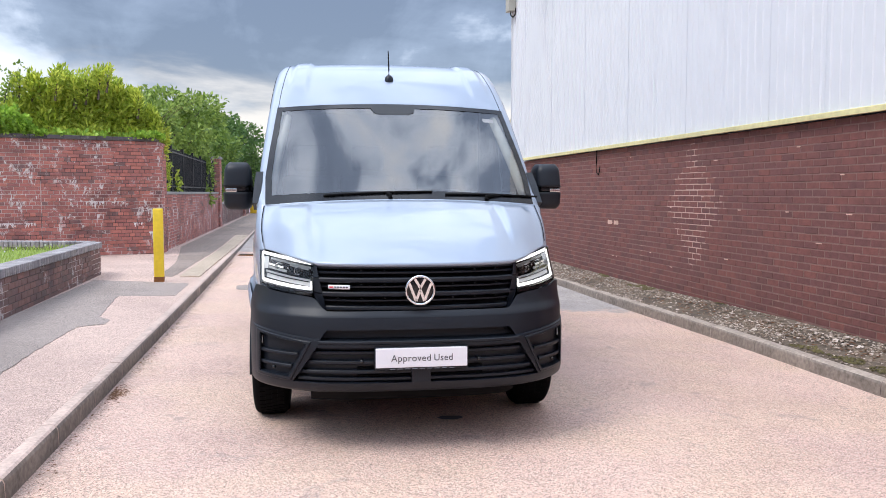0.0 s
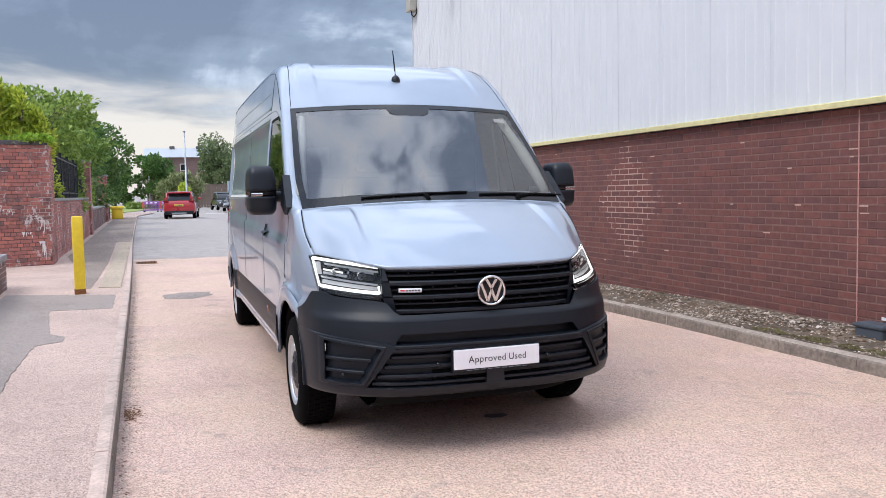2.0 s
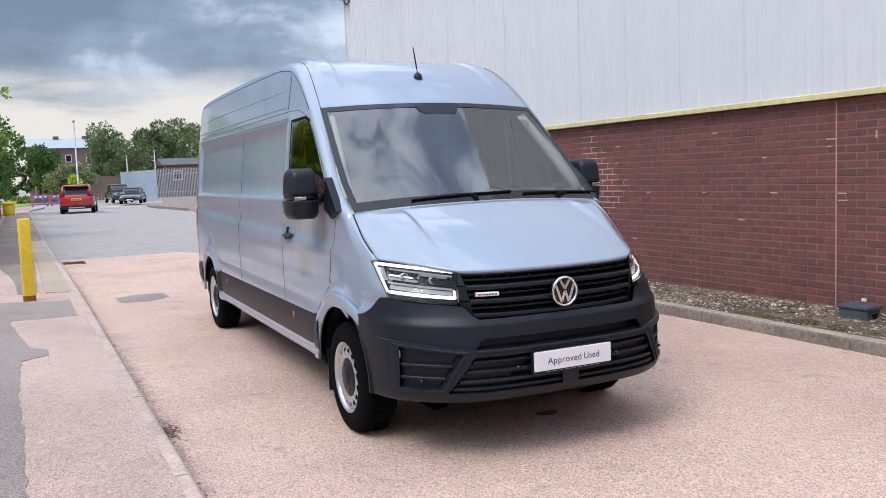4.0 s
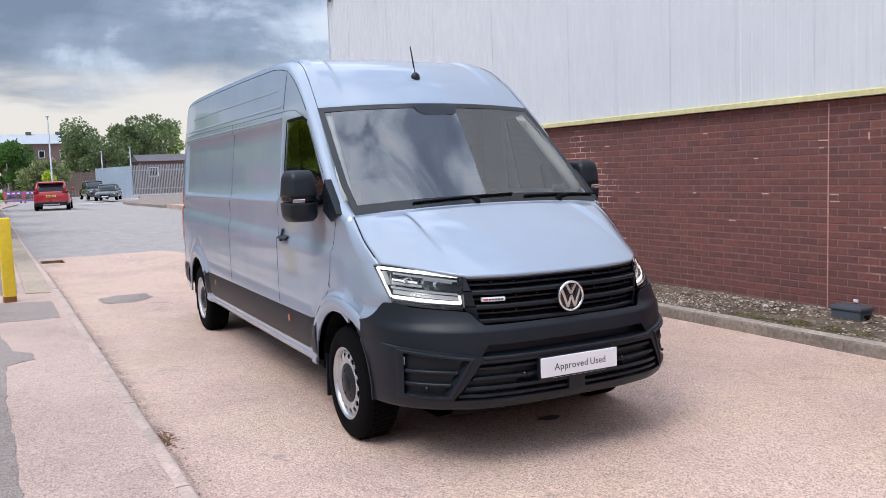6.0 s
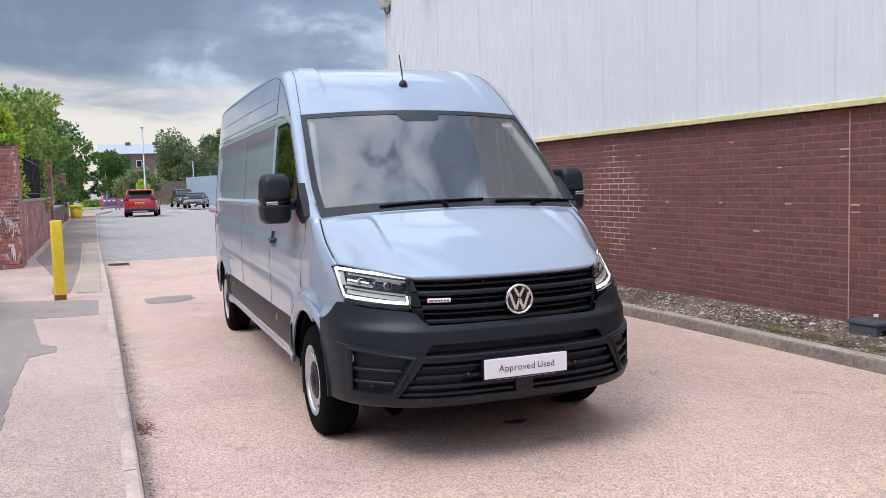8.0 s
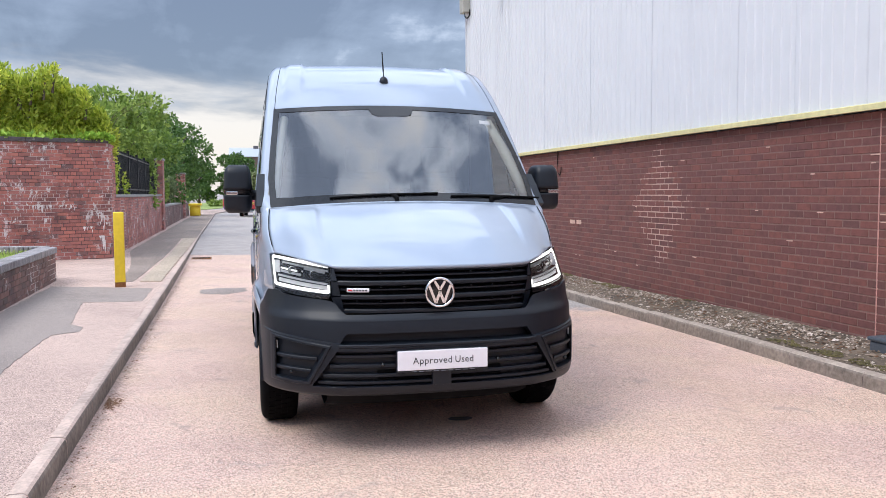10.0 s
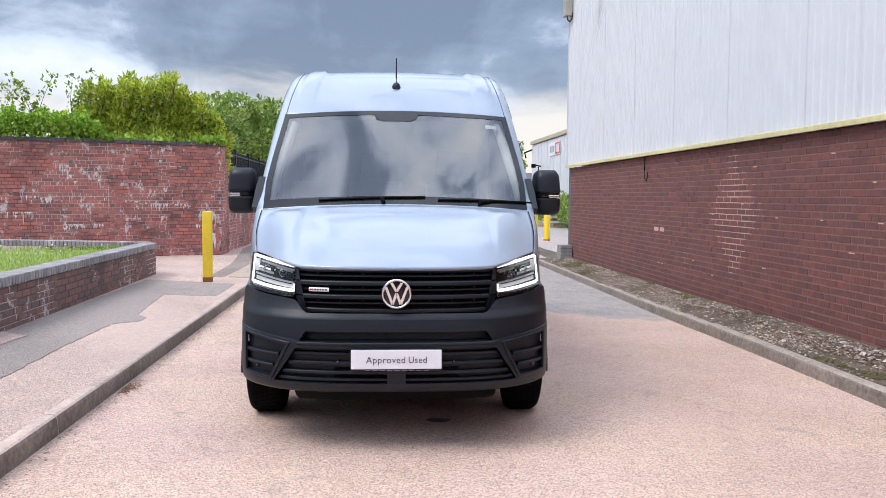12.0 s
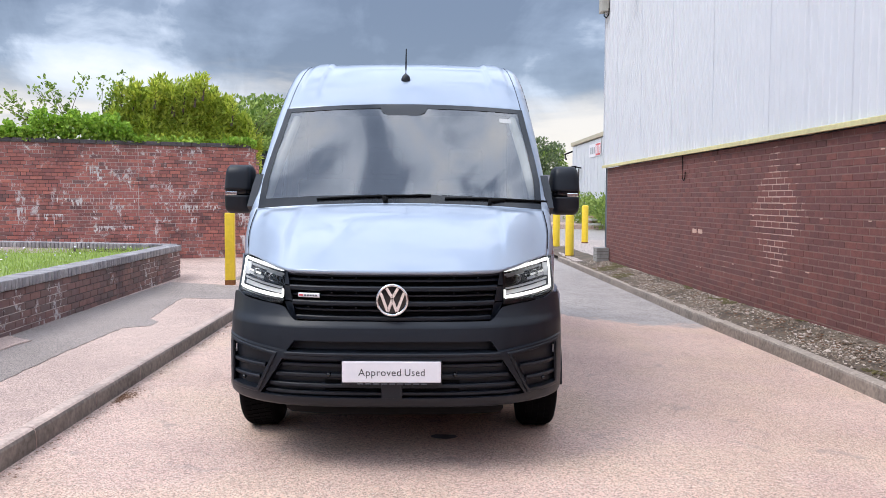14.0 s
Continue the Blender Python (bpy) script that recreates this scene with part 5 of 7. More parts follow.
    for word, x0, x1 in (("Approved", -0.174, 0.050), ("Used", 0.070, 0.174)):
        me = text_mesh(word, 0.054, M["ink"])
        xs = [v.co.x for v in me.vertices]
        base = min(v.co.y for v in me.vertices) + (0.0125 if word == "Approved" else 0.0)
        k = (x1 - x0) / (max(xs) - min(xs))
        for v in me.vertices:
            v.co = Vector(((v.co.x - min(xs)) * k, (v.co.y - base), v.co.z))
        part("lettering", me, plate, "dark grey lettering", pose(x0, 4.5712, 0.540, 90, 0, 0))
    for k in range(9):
        part("small_print", box("small_print", -0.18 + 0.042 * k, -0.15 + 0.042 * k, 4.5805, 4.583, 0.494, 0.498, M["steel_grey"]), car)
    # wipers
    for x0, x1, piv in ((-0.48, 0.18, -0.08), (0.26, 0.86, 0.52)):
        w = new("wiper")
        w.parent = van

        def on(x, up):
            return screen_point(x / 0.83, 5.552 + up * 0.7, 0.011)
        part("blade", tube("blade", [on(x0 + (x1 - x0) * k / 8, 0.0 + 0.025 * k / 8) for k in range(9)], 0.0075, M["gap"], 6), w)
        part("arm", tube("arm", [on(piv, -0.045), on(piv, -0.01), on((x0 + x1) / 2 + 0.05, 0.012)], [0.014, 0.014, 0.008], M["gap"], 8), w)
    # aerial
    aer = new("roof_aerial")
    aer.parent = van
    aer.matrix_basis = Matrix.Translation((0.0, 6.58, TOP(6.58) + 0.005))
    part("foot", revolve("foot", [(0.034, -0.02), (0.034, 0.0), (0.028, 0.02), (0.014, 0.034), (0.0, 0.038)], M["trim"], 18, "z"), aer)
    part("rod", tube("rod", [(0, 0, 0.02), (0, 0.02, 0.08), (0, 0.07, 0.235)], [0.009, 0.006, 0.004], M["gap"], 8), aer)
    # underside, boxed in low and near black to deepen the shade below it
    part("underbody", box("underbody", -0.72, 0.72, 5.75, 11.2, 0.18, 0.36, M["gap"]), van)
    # splash guard under the bumper, set back behind its lip; hung low to deepen the shade
    V, F = [], []
    for i in range(25):
        x = -0.62 + 1.24 * i / 24
        y = bump_y(x, 0.40) + 0.07
        V += [(x, y + 0.12, 0.37), (x, y + 0.22, 0.27), (x, y + 0.40, 0.205), (x, 5.80, 0.20)]
    for i in range(24):
        for k in range(3):
            F.append((i * 4 + k, i * 4 + 4 + k, i * 4 + 5 + k, i * 4 + 1 + k))
    part("splash_guard", mesh_of("splash_guard", V, F, M["gap"], True), van)
    part("underbody", box("underbody", -0.95, 0.95, 6.2, 9.7, 0.375, 0.39, M["gap"]), van)
    # cab
    V, F = [], []
    for i in range(25):
        x = -0.90 + 1.8 * i / 24
        hood_b = 0.035 * math.exp(-((x - 0.42) / 0.26) ** 2)
        for y, z in ((5.62 + 0.12 * (x / 0.9) ** 2, 1.42), (5.85, 1.44), (6.05, 1.455 + hood_b), (6.18, 1.43 + hood_b), (6.24, 1.30), (6.26, 0.9)):
            V.append((x, y, z))
    for i in range(24):
        for k in range(5):
            F.append((i * 6 + k, (i + 1) * 6 + k, (i + 1) * 6 + k + 1, i * 6 + k + 1))
    part("dashboard", mesh_of("dashboard", V, F, M["dash"], True), van)
    sw = part("steering_wheel", bm_mesh("steering_wheel", tube_bm(bmesh.new(), [(0.19 * math.cos(t), 0.19 * math.sin(t), 0) for t in (2 * math.pi * k / 24 for k in range(25))], 0.016, 8, False), M["gap"], True), van, "", pose(0.44, 6.36, 1.33, -62, 0, 0))
    for x in (-0.62, -0.16, 0.46):
        seat = new("cab_seat")
        seat.parent = van
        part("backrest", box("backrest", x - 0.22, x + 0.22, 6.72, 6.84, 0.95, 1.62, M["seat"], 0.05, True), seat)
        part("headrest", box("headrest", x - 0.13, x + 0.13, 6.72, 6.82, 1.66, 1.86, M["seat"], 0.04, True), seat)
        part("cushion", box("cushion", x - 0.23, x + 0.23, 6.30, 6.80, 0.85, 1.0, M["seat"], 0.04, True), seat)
    # bulkhead and headlining share the dimmed seat colour, so the cab stays dark
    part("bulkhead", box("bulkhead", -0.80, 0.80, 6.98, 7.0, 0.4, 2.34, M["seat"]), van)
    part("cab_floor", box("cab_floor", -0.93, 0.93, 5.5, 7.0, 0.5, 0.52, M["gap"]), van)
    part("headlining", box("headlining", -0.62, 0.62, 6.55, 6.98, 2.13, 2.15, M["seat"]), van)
    # camera housing and sticker behind the glass
    hx = [(-0.17, 0.0), (0.17, 0.0), (0.15, -0.065), (0.11, -0.095), (-0.11, -0.095), (-0.15, -0.065)]
    V = []
    for x, d in hx:
        st = 6.275 + d * 0.72
        V.append((x, sweep(st, x) - 0.0035, TOP(st) + 0.0045))
    V += [(x, y + 0.02, z - 0.01) for x, y, z in V]
    n = len(hx)
    cam_h = part("camera_housing", mesh_of("camera_housing", V, [tuple(range(n))] + [(k, n + k, n + (k + 1) % n, (k + 1) % n) for k in range(n)], M["frit"]), van, "dark camera housing behind the windscreen")
    st = 6.19
    V = []
    for x, d in ((0.68, 0.015), (0.765, 0.015), (0.765, -0.015), (0.68, -0.015)):
        s2 = st + d
        V.append((x, sweep(s2, x) + 0.012, TOP(s2) + 0.010 - 0.026 * (x / 0.8) ** 2))
    part("sticker", mesh_of("sticker", V, [(0, 1, 2, 3)], M["plate"]), van, "small white sticker on the glass")
    for s in (-1, 1):
        pts = []
        for st2 in (5.64, 5.85, 6.06, 6.26):
            x = 0.80 - 0.05 * (st2 - 5.64) / 0.62
            p = screen_point(x / 0.83, st2, -0.055)
            pts.append((s * p[0], p[1], p[2]))
        part("pillar_trim", tube("pillar_trim", pts, [0.04, 0.04, 0.035, 0.03], M["lining"], 8), van, "pale grey pillar lining")
    # wing corners round the lamps and the seams that follow the pillars and the roof edge
    for s in (-1, 1):
        V, F, n, m2 = [], [], 14, 4
        for k in range(n + 1):
            b = -0.65 + 1.65 * k / n
            a0 = lamp_point(s, 1.0, max(b, 0.0), 0.004 + 0.03 * smooth01(-b * 6)) + Vector((0, 0, min(0, b) * 0.2))
            z1 = a0.z + 0.004
            y1 = 5.40
            for q in range(m2 + 1):
                u = q / m2
                y = a0.y + (y1 - a0.y) * u
                x = s * a0.x + (side_x(y1, z1) + 0.001 - s * a0.x) * (u ** 0.8)
                V.append((s * x, y, z1))
        for k in range(n):
            for q in range(m2):
                f = (k * (m2 + 1) + q, k * (m2 + 1) + q + 1, (k + 1) * (m2 + 1) + q + 1, (k + 1) * (m2 + 1) + q)
                F.append(f if s > 0 else f[::-1])
        part("wing_corner", mesh_of("wing_corner", V, F, M["van"], True), van)
        for name, j, s0, s1 in (("pillar_seam", N_LOW + N_WIN + N_UP, 6.36, 11.1), ("bonnet_seam", N_LOW + N_WIN + N_UP + N_ARC - 2, 4.80, 5.54), ("roof_seam", N_LOW + N_WIN + N_UP + N_ARC + 0, 6.30, 7.0)):
            pts = []
            for st2 in np.arange(s0, s1, 0.05 if s1 < 8 else 0.12):
                x, y, z = body_rows(float(st2))[j]
                pts.append((s * x, y, z + 0.0005))
            part(name, tube(name, pts, 0.0035 if name == "bonnet_seam" else 0.0022, M["gap"], 6), van)
    # tail lamps
    for s in (-1, 1):
        side_strip("tail_lamp", van, s, [(11.24, 0.95), (11.24, 1.55)], 0.10, M["red"], 0.006, 0.01, "red tail lamp")
    part("rear_bumper", box("rear_bumper", -0.90, 0.90, 11.28, 11.42, 0.40, 0.62, M["trim"], 0.03), van)
    van.matrix_basis = Matrix.Translation((0, 4.7, 0)) @ pose(0, 0, 0, 0, 0, -1.2) @ Matrix.Translation((0, -4.7, 0))
    return van


build_van()


# ---- left side of the road ----
BW_TURN = math.degrees(math.atan2(0.37, 1))


def build_tall_wall():
    n = 8.0
    m = Matrix.Translation((-3.62, 19.30, 0)) @ pose(0, 0, 0, 0, 0, BW_TURN) @ Matrix.Translation((-n, 0, 0))
    z0, courses = 0.07, 33
    root = thing("wall_garden", "tall weathered red brick wall with white stains", "wall", kind="structure")
    part("core", box("core", 0, n - 0.012, 0.008, 0.33, -0.1, z0 + courses * 0.0764, M["mortar_l"]), root, at=m)
    brick_wall(root, m, n, z0, courses, M["brick_l"], n - 2.2, n, header_every=3)
    side = Matrix.Translation((-3.62, 19.30, 0)) @ pose(0, 0, 0, 0, 0, 90)
    part("core", box("core", 0.012, 1.0, 0.008, 0.33, -0.1, z0 + courses * 0.0764, M["mortar_l"]), root, at=side)
    brick_wall(root, side, 1.0, z0, courses, M["brick_l"], 99, 99, header_every=3, seed=5)
    # lime that has run down from the joints, and lines of pale pointing
    rng = random.Random(61)

    def lime(t0, t1, z, drop, fill=0.5):
        """A run of lime: broken strokes along a joint, with tapering drips below; t counts from the corner."""
        V, F = [], []

        def shape(pts):
            F.append(tuple(len(V) + k for k in range(len(pts))))
            V.extend((x, -0.0045 - rng.uniform(0, 0.0006), zz) for x, zz in pts)
        x = n - t0
        while x < n - t1:
            w = rng.uniform(0.04, 0.20)
            h = rng.uniform(0.004, 0.011)
            if rng.random() < 0.8:
                shape([(x, z), (x + w, z - rng.uniform(0, 0.002)), (x + w * 0.95, z - h * 0.6), (x + w * 0.6, z - h), (x + w * 0.2, z - h * 0.7)])
            x += w + rng.uniform(0.0, 0.04)
        for k in range(int(fill * (t0 - t1) / 0.014)):
            x = n - rng.uniform(t1, t0)
            w, d = rng.uniform(0.004, 0.010) if rng.random() < 0.6 else rng.uniform(0.012, 0.035), drop * (0.08 + 0.8 * rng.random() ** 2)
            j = [rng.uniform(-0.4, 0.4) * w for _ in range(6)]
            zz = z - (rng.uniform(0, 0.6) * drop if rng.random() < 0.4 else 0.0)
            d = min(d, drop * 1.1 - (z - zz))
            if d > 0.012:
                shape([(x - w, zz + 0.002), (x + w, zz), (x + w * 0.9 + j[0], zz - d * 0.3), (x + w * 0.55 + j[1], zz - d * 0.6), (x + j[2] * 0.6, zz - d), (x - w * 0.5 + j[3], zz - d * 0.65), (x - w * 0.85 + j[4], zz - d * 0.33)])
        part("lime_run", mesh_of("lime_run", V, F, M["lime"]), root, at=m)
    for t0, t1, z, drop, fill in ((4.77, 2.40, 1.455, 0.16, 0.18), (2.19, 0.87, 2.125, 0.05, 0.05), (2.25, 1.53, 1.375, 0.10, 0.15), (3.42, 2.39, 1.815, 0.10, 0.12), (1.53, 1.16, 1.30, 0.20, 0.85), (1.0, 0.72, 1.30, 0.12, 0.9), (3.42, 3.08, 2.115, 0.22, 0.8), (3.30, 2.98, 1.90, 0.10, 0.8), (4.35, 3.80, 1.12, 0.26, 0.6), (4.75, 4.55, 1.25, 0.30, 0.6), (3.3, 2.5, 0.86, 0.14, 0.85), (0.26, 0.08, 1.06, 0.40, 0.75), (0.27, 0.12, 0.63, 0.42, 0.9), (0.58, 0.34, 0.83, 0.14, 0.6), (0.54, 0.06, 1.165, 0.04, 0.1), (1.35, 1.15, 1.02, 0.25, 0.5), (2.9, 2.55, 1.30, 0.16, 0.4), (3.7, 3.5, 1.42, 0.2, 0.7), (0.92, 0.66, 2.06, 0.03, 0.1), (2.05, 1.7, 0.98, 0.12, 0.3)):
        lime(t0, t1, z, drop, fill)
    part("movement_joint", box("movement_joint", n - 2.388, n - 2.376, -0.004, 0.02, 0.1, z0 + courses * 0.0764, M["mortar_l"]), root, at=m)
    top = z0 + courses * 0.0764
    for k in range(int(n / 0.32)):
        part("coping", box("coping", k * 0.32 + 0.003, k * 0.32 + 0.317, -0.03, 0.36, top, top + 0.085, M["coping_dark"], 0.012), root, at=m)
    return m, top


build_tall_wall()


def build_planter():
    """Low wall with a soldier course on top round a raised bed of grass."""
    root = thing("wall_planter", "low sooty brick wall with a bull-nosed dark brick coping", "wall", kind="structure")
    z0, courses, course = 0.135, 6, 0.0764
    ln = 12.0
    m = Matrix.Translation((-3.80, 14.25, 0)) @ pose(0, 0, 0, 0, 0, 90 + 1.0) @ Matrix.Translation((-ln, 0, 0))
    part("core", box("core", 0, ln - 0.012, 0.008, 0.21, 0, z0 + courses * course, M["mortar_l"]), root, at=m)
    brick_wall(root, m, ln, z0, courses, M["brick_low"], ln - 7.0, ln, seed=8)
    top = z0 + courses * course
    cop = box("coping_brick", 0.005, 0.070, -0.025, 0.235, 0, 0.10, M["blue_brick"], 0.016)
    for k in range(int(ln / 0.075)):
        part("coping_brick", cop, root, at=m @ Matrix.Translation((k * 0.075, 0, top + random.uniform(-0.002, 0.002))))
    back = Matrix.Translation((-3.80, 14.25, 0)) @ pose(0, 0, 0, 0, 0, 180 - 14) 
    part("core", box("core", 0.30, 7.0, -0.21, -0.008, 0, z0 + courses * course, M["mortar_l"]), root, at=back)
    for k in range(93):
        part("coping_brick", cop, root, at=back @ Matrix.Translation((k * 0.075 + 0.2, -0.235, top)))
    return top


PL_TOP = build_planter()


def build_bollard(x, y, z, h):
    b = thing("bollard", "bright yellow square steel bollard with a rusty foot", "bollard", at=Matrix.Translation((x, y, z)) @ pose(0, 0, 0, 0, 0, 6))
    part("post", box("post", -0.072, 0.072, -0.072, 0.072, -0.1, h, M["yellow"], 0.014, True), b)
    part("rusty_foot", box("rusty_foot", -0.074, 0.074, -0.074, 0.074, -0.05, 0.075, M["rust"], 0.012), b, "rusted foot")


build_bollard(-2.72, 13.08, PAVE_Z + 0.01, 1.09)
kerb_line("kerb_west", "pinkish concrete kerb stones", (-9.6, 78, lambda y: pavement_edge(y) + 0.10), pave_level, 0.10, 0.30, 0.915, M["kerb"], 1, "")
pave_patch("tarmac_patch", [(-2.82, 4.0), (-2.83, 6.1), (-2.86, 7.2), (-2.84, 8.7), (-2.62, 8.87), (-2.62, 9.15), (-2.78, 9.4), (-2.95, 11.25), (-2.24, 11.25), (-2.24, 12.75), (-3.7, 13.3), (-3.72, 4.0)], M["tarmac"], "grey tarmac patch in the pavement")
pave_patch("pale_patch", [(-3.72, 7.15), (-3.42, 7.3), (-3.38, 7.9), (-3.74, 8.15)], M["pavement"], "small pinkish patch in the tarmac", 0.010, 9)
pave_patch("tarmac_strip", [(-2.62, 13.75), (-2.6, 14.5), (-2.56, 19.0), (-2.64, 28.0), (-2.2, 28.2), (-2.22, 60.0), (-3.5, 60.0), (-3.55, 22.0), (-2.99, 17.0), (-2.90, 15.5), (-2.86, 13.9)], M["old_tarmac"], "old brownish tarmac strip along the pavement", seed=4)
pave_patch("slab_strip", [(-2.52, 13.8), (-2.50, 19.0), (-2.58, 27.9), (-2.2, 28.0), (-2.2, 13.7)], M["slab"], "pale slabs beside the kerb", 0.010, 5)
kerb_line("kerb_east", "tan mossy concrete kerb stones", (-9.0, 22, lambda y: 3.70 + 0.09 * smooth01((y - 5) / 9)), lambda y: 0.045 - 0.055 * smooth01((y - 7.5) / 5), 0.115, 0.30, 0.915, M["kerb_grey"], -1, "")


def build_bed():
    ys = [-9 + 0.5 * i for i in range(70)]
    bm = bmesh.new()
    rows = []
    for y in ys:
        zk = 0.045 - 0.055 * smooth01((y - 7.5) / 5)
        rows.append([bm.verts.new((x, y, zk + dz + random.uniform(-0.008, 0.008))) for x, dz in ((3.83, -0.01), (4.0, 0.02), (4.25, 0.055), (4.40, 0.075), (4.55, 0.085))])
    for a, b in zip(rows, rows[1:]):
        for i in range(4):
            bm.faces.new((a[i], a[i + 1], b[i + 1], b[i]))
    thing("gravel_bed", "strip of dirty gravel along the wall foot", "gravel bed", bm_mesh("gravel_bed", bm, M["soil"], True), kind="structure")


build_bed()
brick_wall(works, Matrix.Translation((WALL_X, 19.62, 0)) @ pose(0, 0, 0, 0, 0, -90), 33.0, WALL_TOP - 30 * 0.0764, 30, M["brick_r"], 12.0, 14.6, seed=2)


# ---- plants ----


def leaf_mesh(name, spots, mat, size, seed=0, fold=0.25, slim=0.55, up=0.35):
    """Many small folded leaves at the spots (position, outward way)."""
    rng = np.random.default_rng(seed)
    n = len(spots)
    P = np.array([s[0] for s in spots], float)
    O = np.array([s[1] for s in spots], float)
    d = O * 0.9 + rng.normal(0, 0.75, (n, 3)) + np.array([0, 0, up])
    d /= np.linalg.norm(d, axis=1)[:, None] + 1e-9
    w = np.cross(d, rng.normal(0, 1, (n, 3)))
    w /= np.linalg.norm(w, axis=1)[:, None] + 1e-9
    nn = np.cross(d, w)
    L = size * rng.uniform(0.6, 1.35, n)[:, None]
    a = P
    b = P + d * L * 0.5 + w * L * slim * 0.5 + nn * L * fold * 0.5
    c = P + d * L
    e = P + d * L * 0.5 - w * L * slim * 0.5 + nn * L * fold * 0.5
    V = np.stack([a, b, c, e], 1).reshape(-1, 3)
    me = bpy.data.meshes.new(name)
    me.vertices.add(len(V))
    me.vertices.foreach_set("co", V.ravel())
    F = np.arange(4 * n)
    me.loops.add(4 * n)
    me.loops.foreach_set("vertex_index", F)
    me.polygons.add(n)
    me.polygons.foreach_set("loop_start", np.arange(0, 4 * n, 4))
    me.update(calc_edges=True)
    me.materials.append(mat)
    return me


def clump_spots(rng, blobs, count, hollow=0.45):
    """Spots in the outer shells of ellipsoid blobs (centre, radii), more in larger ones."""
    vol = [(r[0] * r[1] * r[2]) ** 0.67 for c, r in blobs]
    tot = sum(vol)
    out = []
    for (c, r), v in zip(blobs, vol):
        for _ in range(int(count * v / tot)):
            d = Vector((rng.gauss(0, 1), rng.gauss(0, 1), rng.gauss(0, 1))).normalized()
            k = hollow + (1 - hollow) * rng.random() ** 0.6
            k *= 0.80 + 0.42 * noise.noise(Vector(c) * 1.7 + d * 2.1)
            out.append(((c[0] + d.x * r[0] * k, c[1] + d.y * r[1] * k, c[2] + d.z * r[2] * k), tuple(d)))
    return out


def tree(label, x, y, h, w, mat, leaf, count, seed, trunk=0.14, low=0.3, z=0.0, weep=0.0, group="street trees"):
    """Tapered trunk, forking limbs and a crown of many leaves with gaps."""
    rng = random.Random(seed)
    root = thing("tree", label, "tree", at=(x, y, z), group=group)
    bm = bmesh.new()
    top = h * 0.72
    lean = (rng.uniform(-0.04, 0.04) * h, rng.uniform(-0.04, 0.04) * h)
    tube_bm(bm, [(0, 0, -0.15), (0.02, 0, 0.4), (lean[0] * 0.4, lean[1] * 0.4, top * 0.5), (lean[0], lean[1], top)], [trunk * 1.3, trunk, trunk * 0.7, trunk * 0.25], 8)
    blobs = []
    for k in range(11):
        a = 2.4 * k + rng.uniform(-0.4, 0.4)
        zz = h * (low + (0.95 - low) * (k / 10) ** 0.9)
        t = (zz / h - low) / (1 - low)
        rad = w / 2 * (0.55 + 0.45 * math.sin(math.pi * min(1, max(0, t * 0.85 + 0.12)))) * rng.uniform(0.55, 0.85)
        if k == 10:
            rad *= 0.3
        c = (math.cos(a) * rad + lean[0], math.sin(a) * rad + lean[1], min(zz, h * 0.88))
        s = w * rng.uniform(0.17, 0.26)
        blobs.append((c, (s, s, s * (0.8 + weep * 1.4))))
        tube_bm(bm, [(lean[0] * 0.5, lean[1] * 0.5, min(top * 0.9, zz * 0.72)), (c[0] * 0.55, c[1] * 0.55, zz * 0.86), c], [trunk * 0.4, trunk * 0.26, trunk * 0.08], 6)
    part("trunk", bm_mesh("trunk", bm, M["bark"], True), root, "brown bark")
    part("crown", leaf_mesh("crown", clump_spots(rng, blobs, count), mat, leaf, seed, up=-0.6 * weep + 0.2), root)
    return root


def bush(name, label, blobs, mat, leaf, count, seed, kind="", category="shrub", slim=0.55, up=0.35):
    rng = random.Random(seed)
    root = thing(name, label, category, at=(0, 0, 0))
    bm = bmesh.new()
    for c, r in blobs:
        tube_bm(bm, [(c[0], c[1], c[2] - r[2] * 1.0), (c[0] + 0.05, c[1], c[2]), (c[0], c[1] + 0.05, c[2] + r[2] * 0.7)], [0.03, 0.02, 0.006], 5)
    part("stems", bm_mesh("stems", bm, M["bark"]), root)
    part("foliage", leaf_mesh("foliage", clump_spots(rng, blobs, count), mat, leaf, seed, slim=slim, up=up), root)
    return root


def along_wall(t, back=0.0):
    """A point t metres from the corner along the tall wall, back metres behind its face."""
    a = radians(BW_TURN)
    return (-3.62 - t * math.cos(a) - back * math.sin(a), 19.30 - t * math.sin(a) + back * math.cos(a))


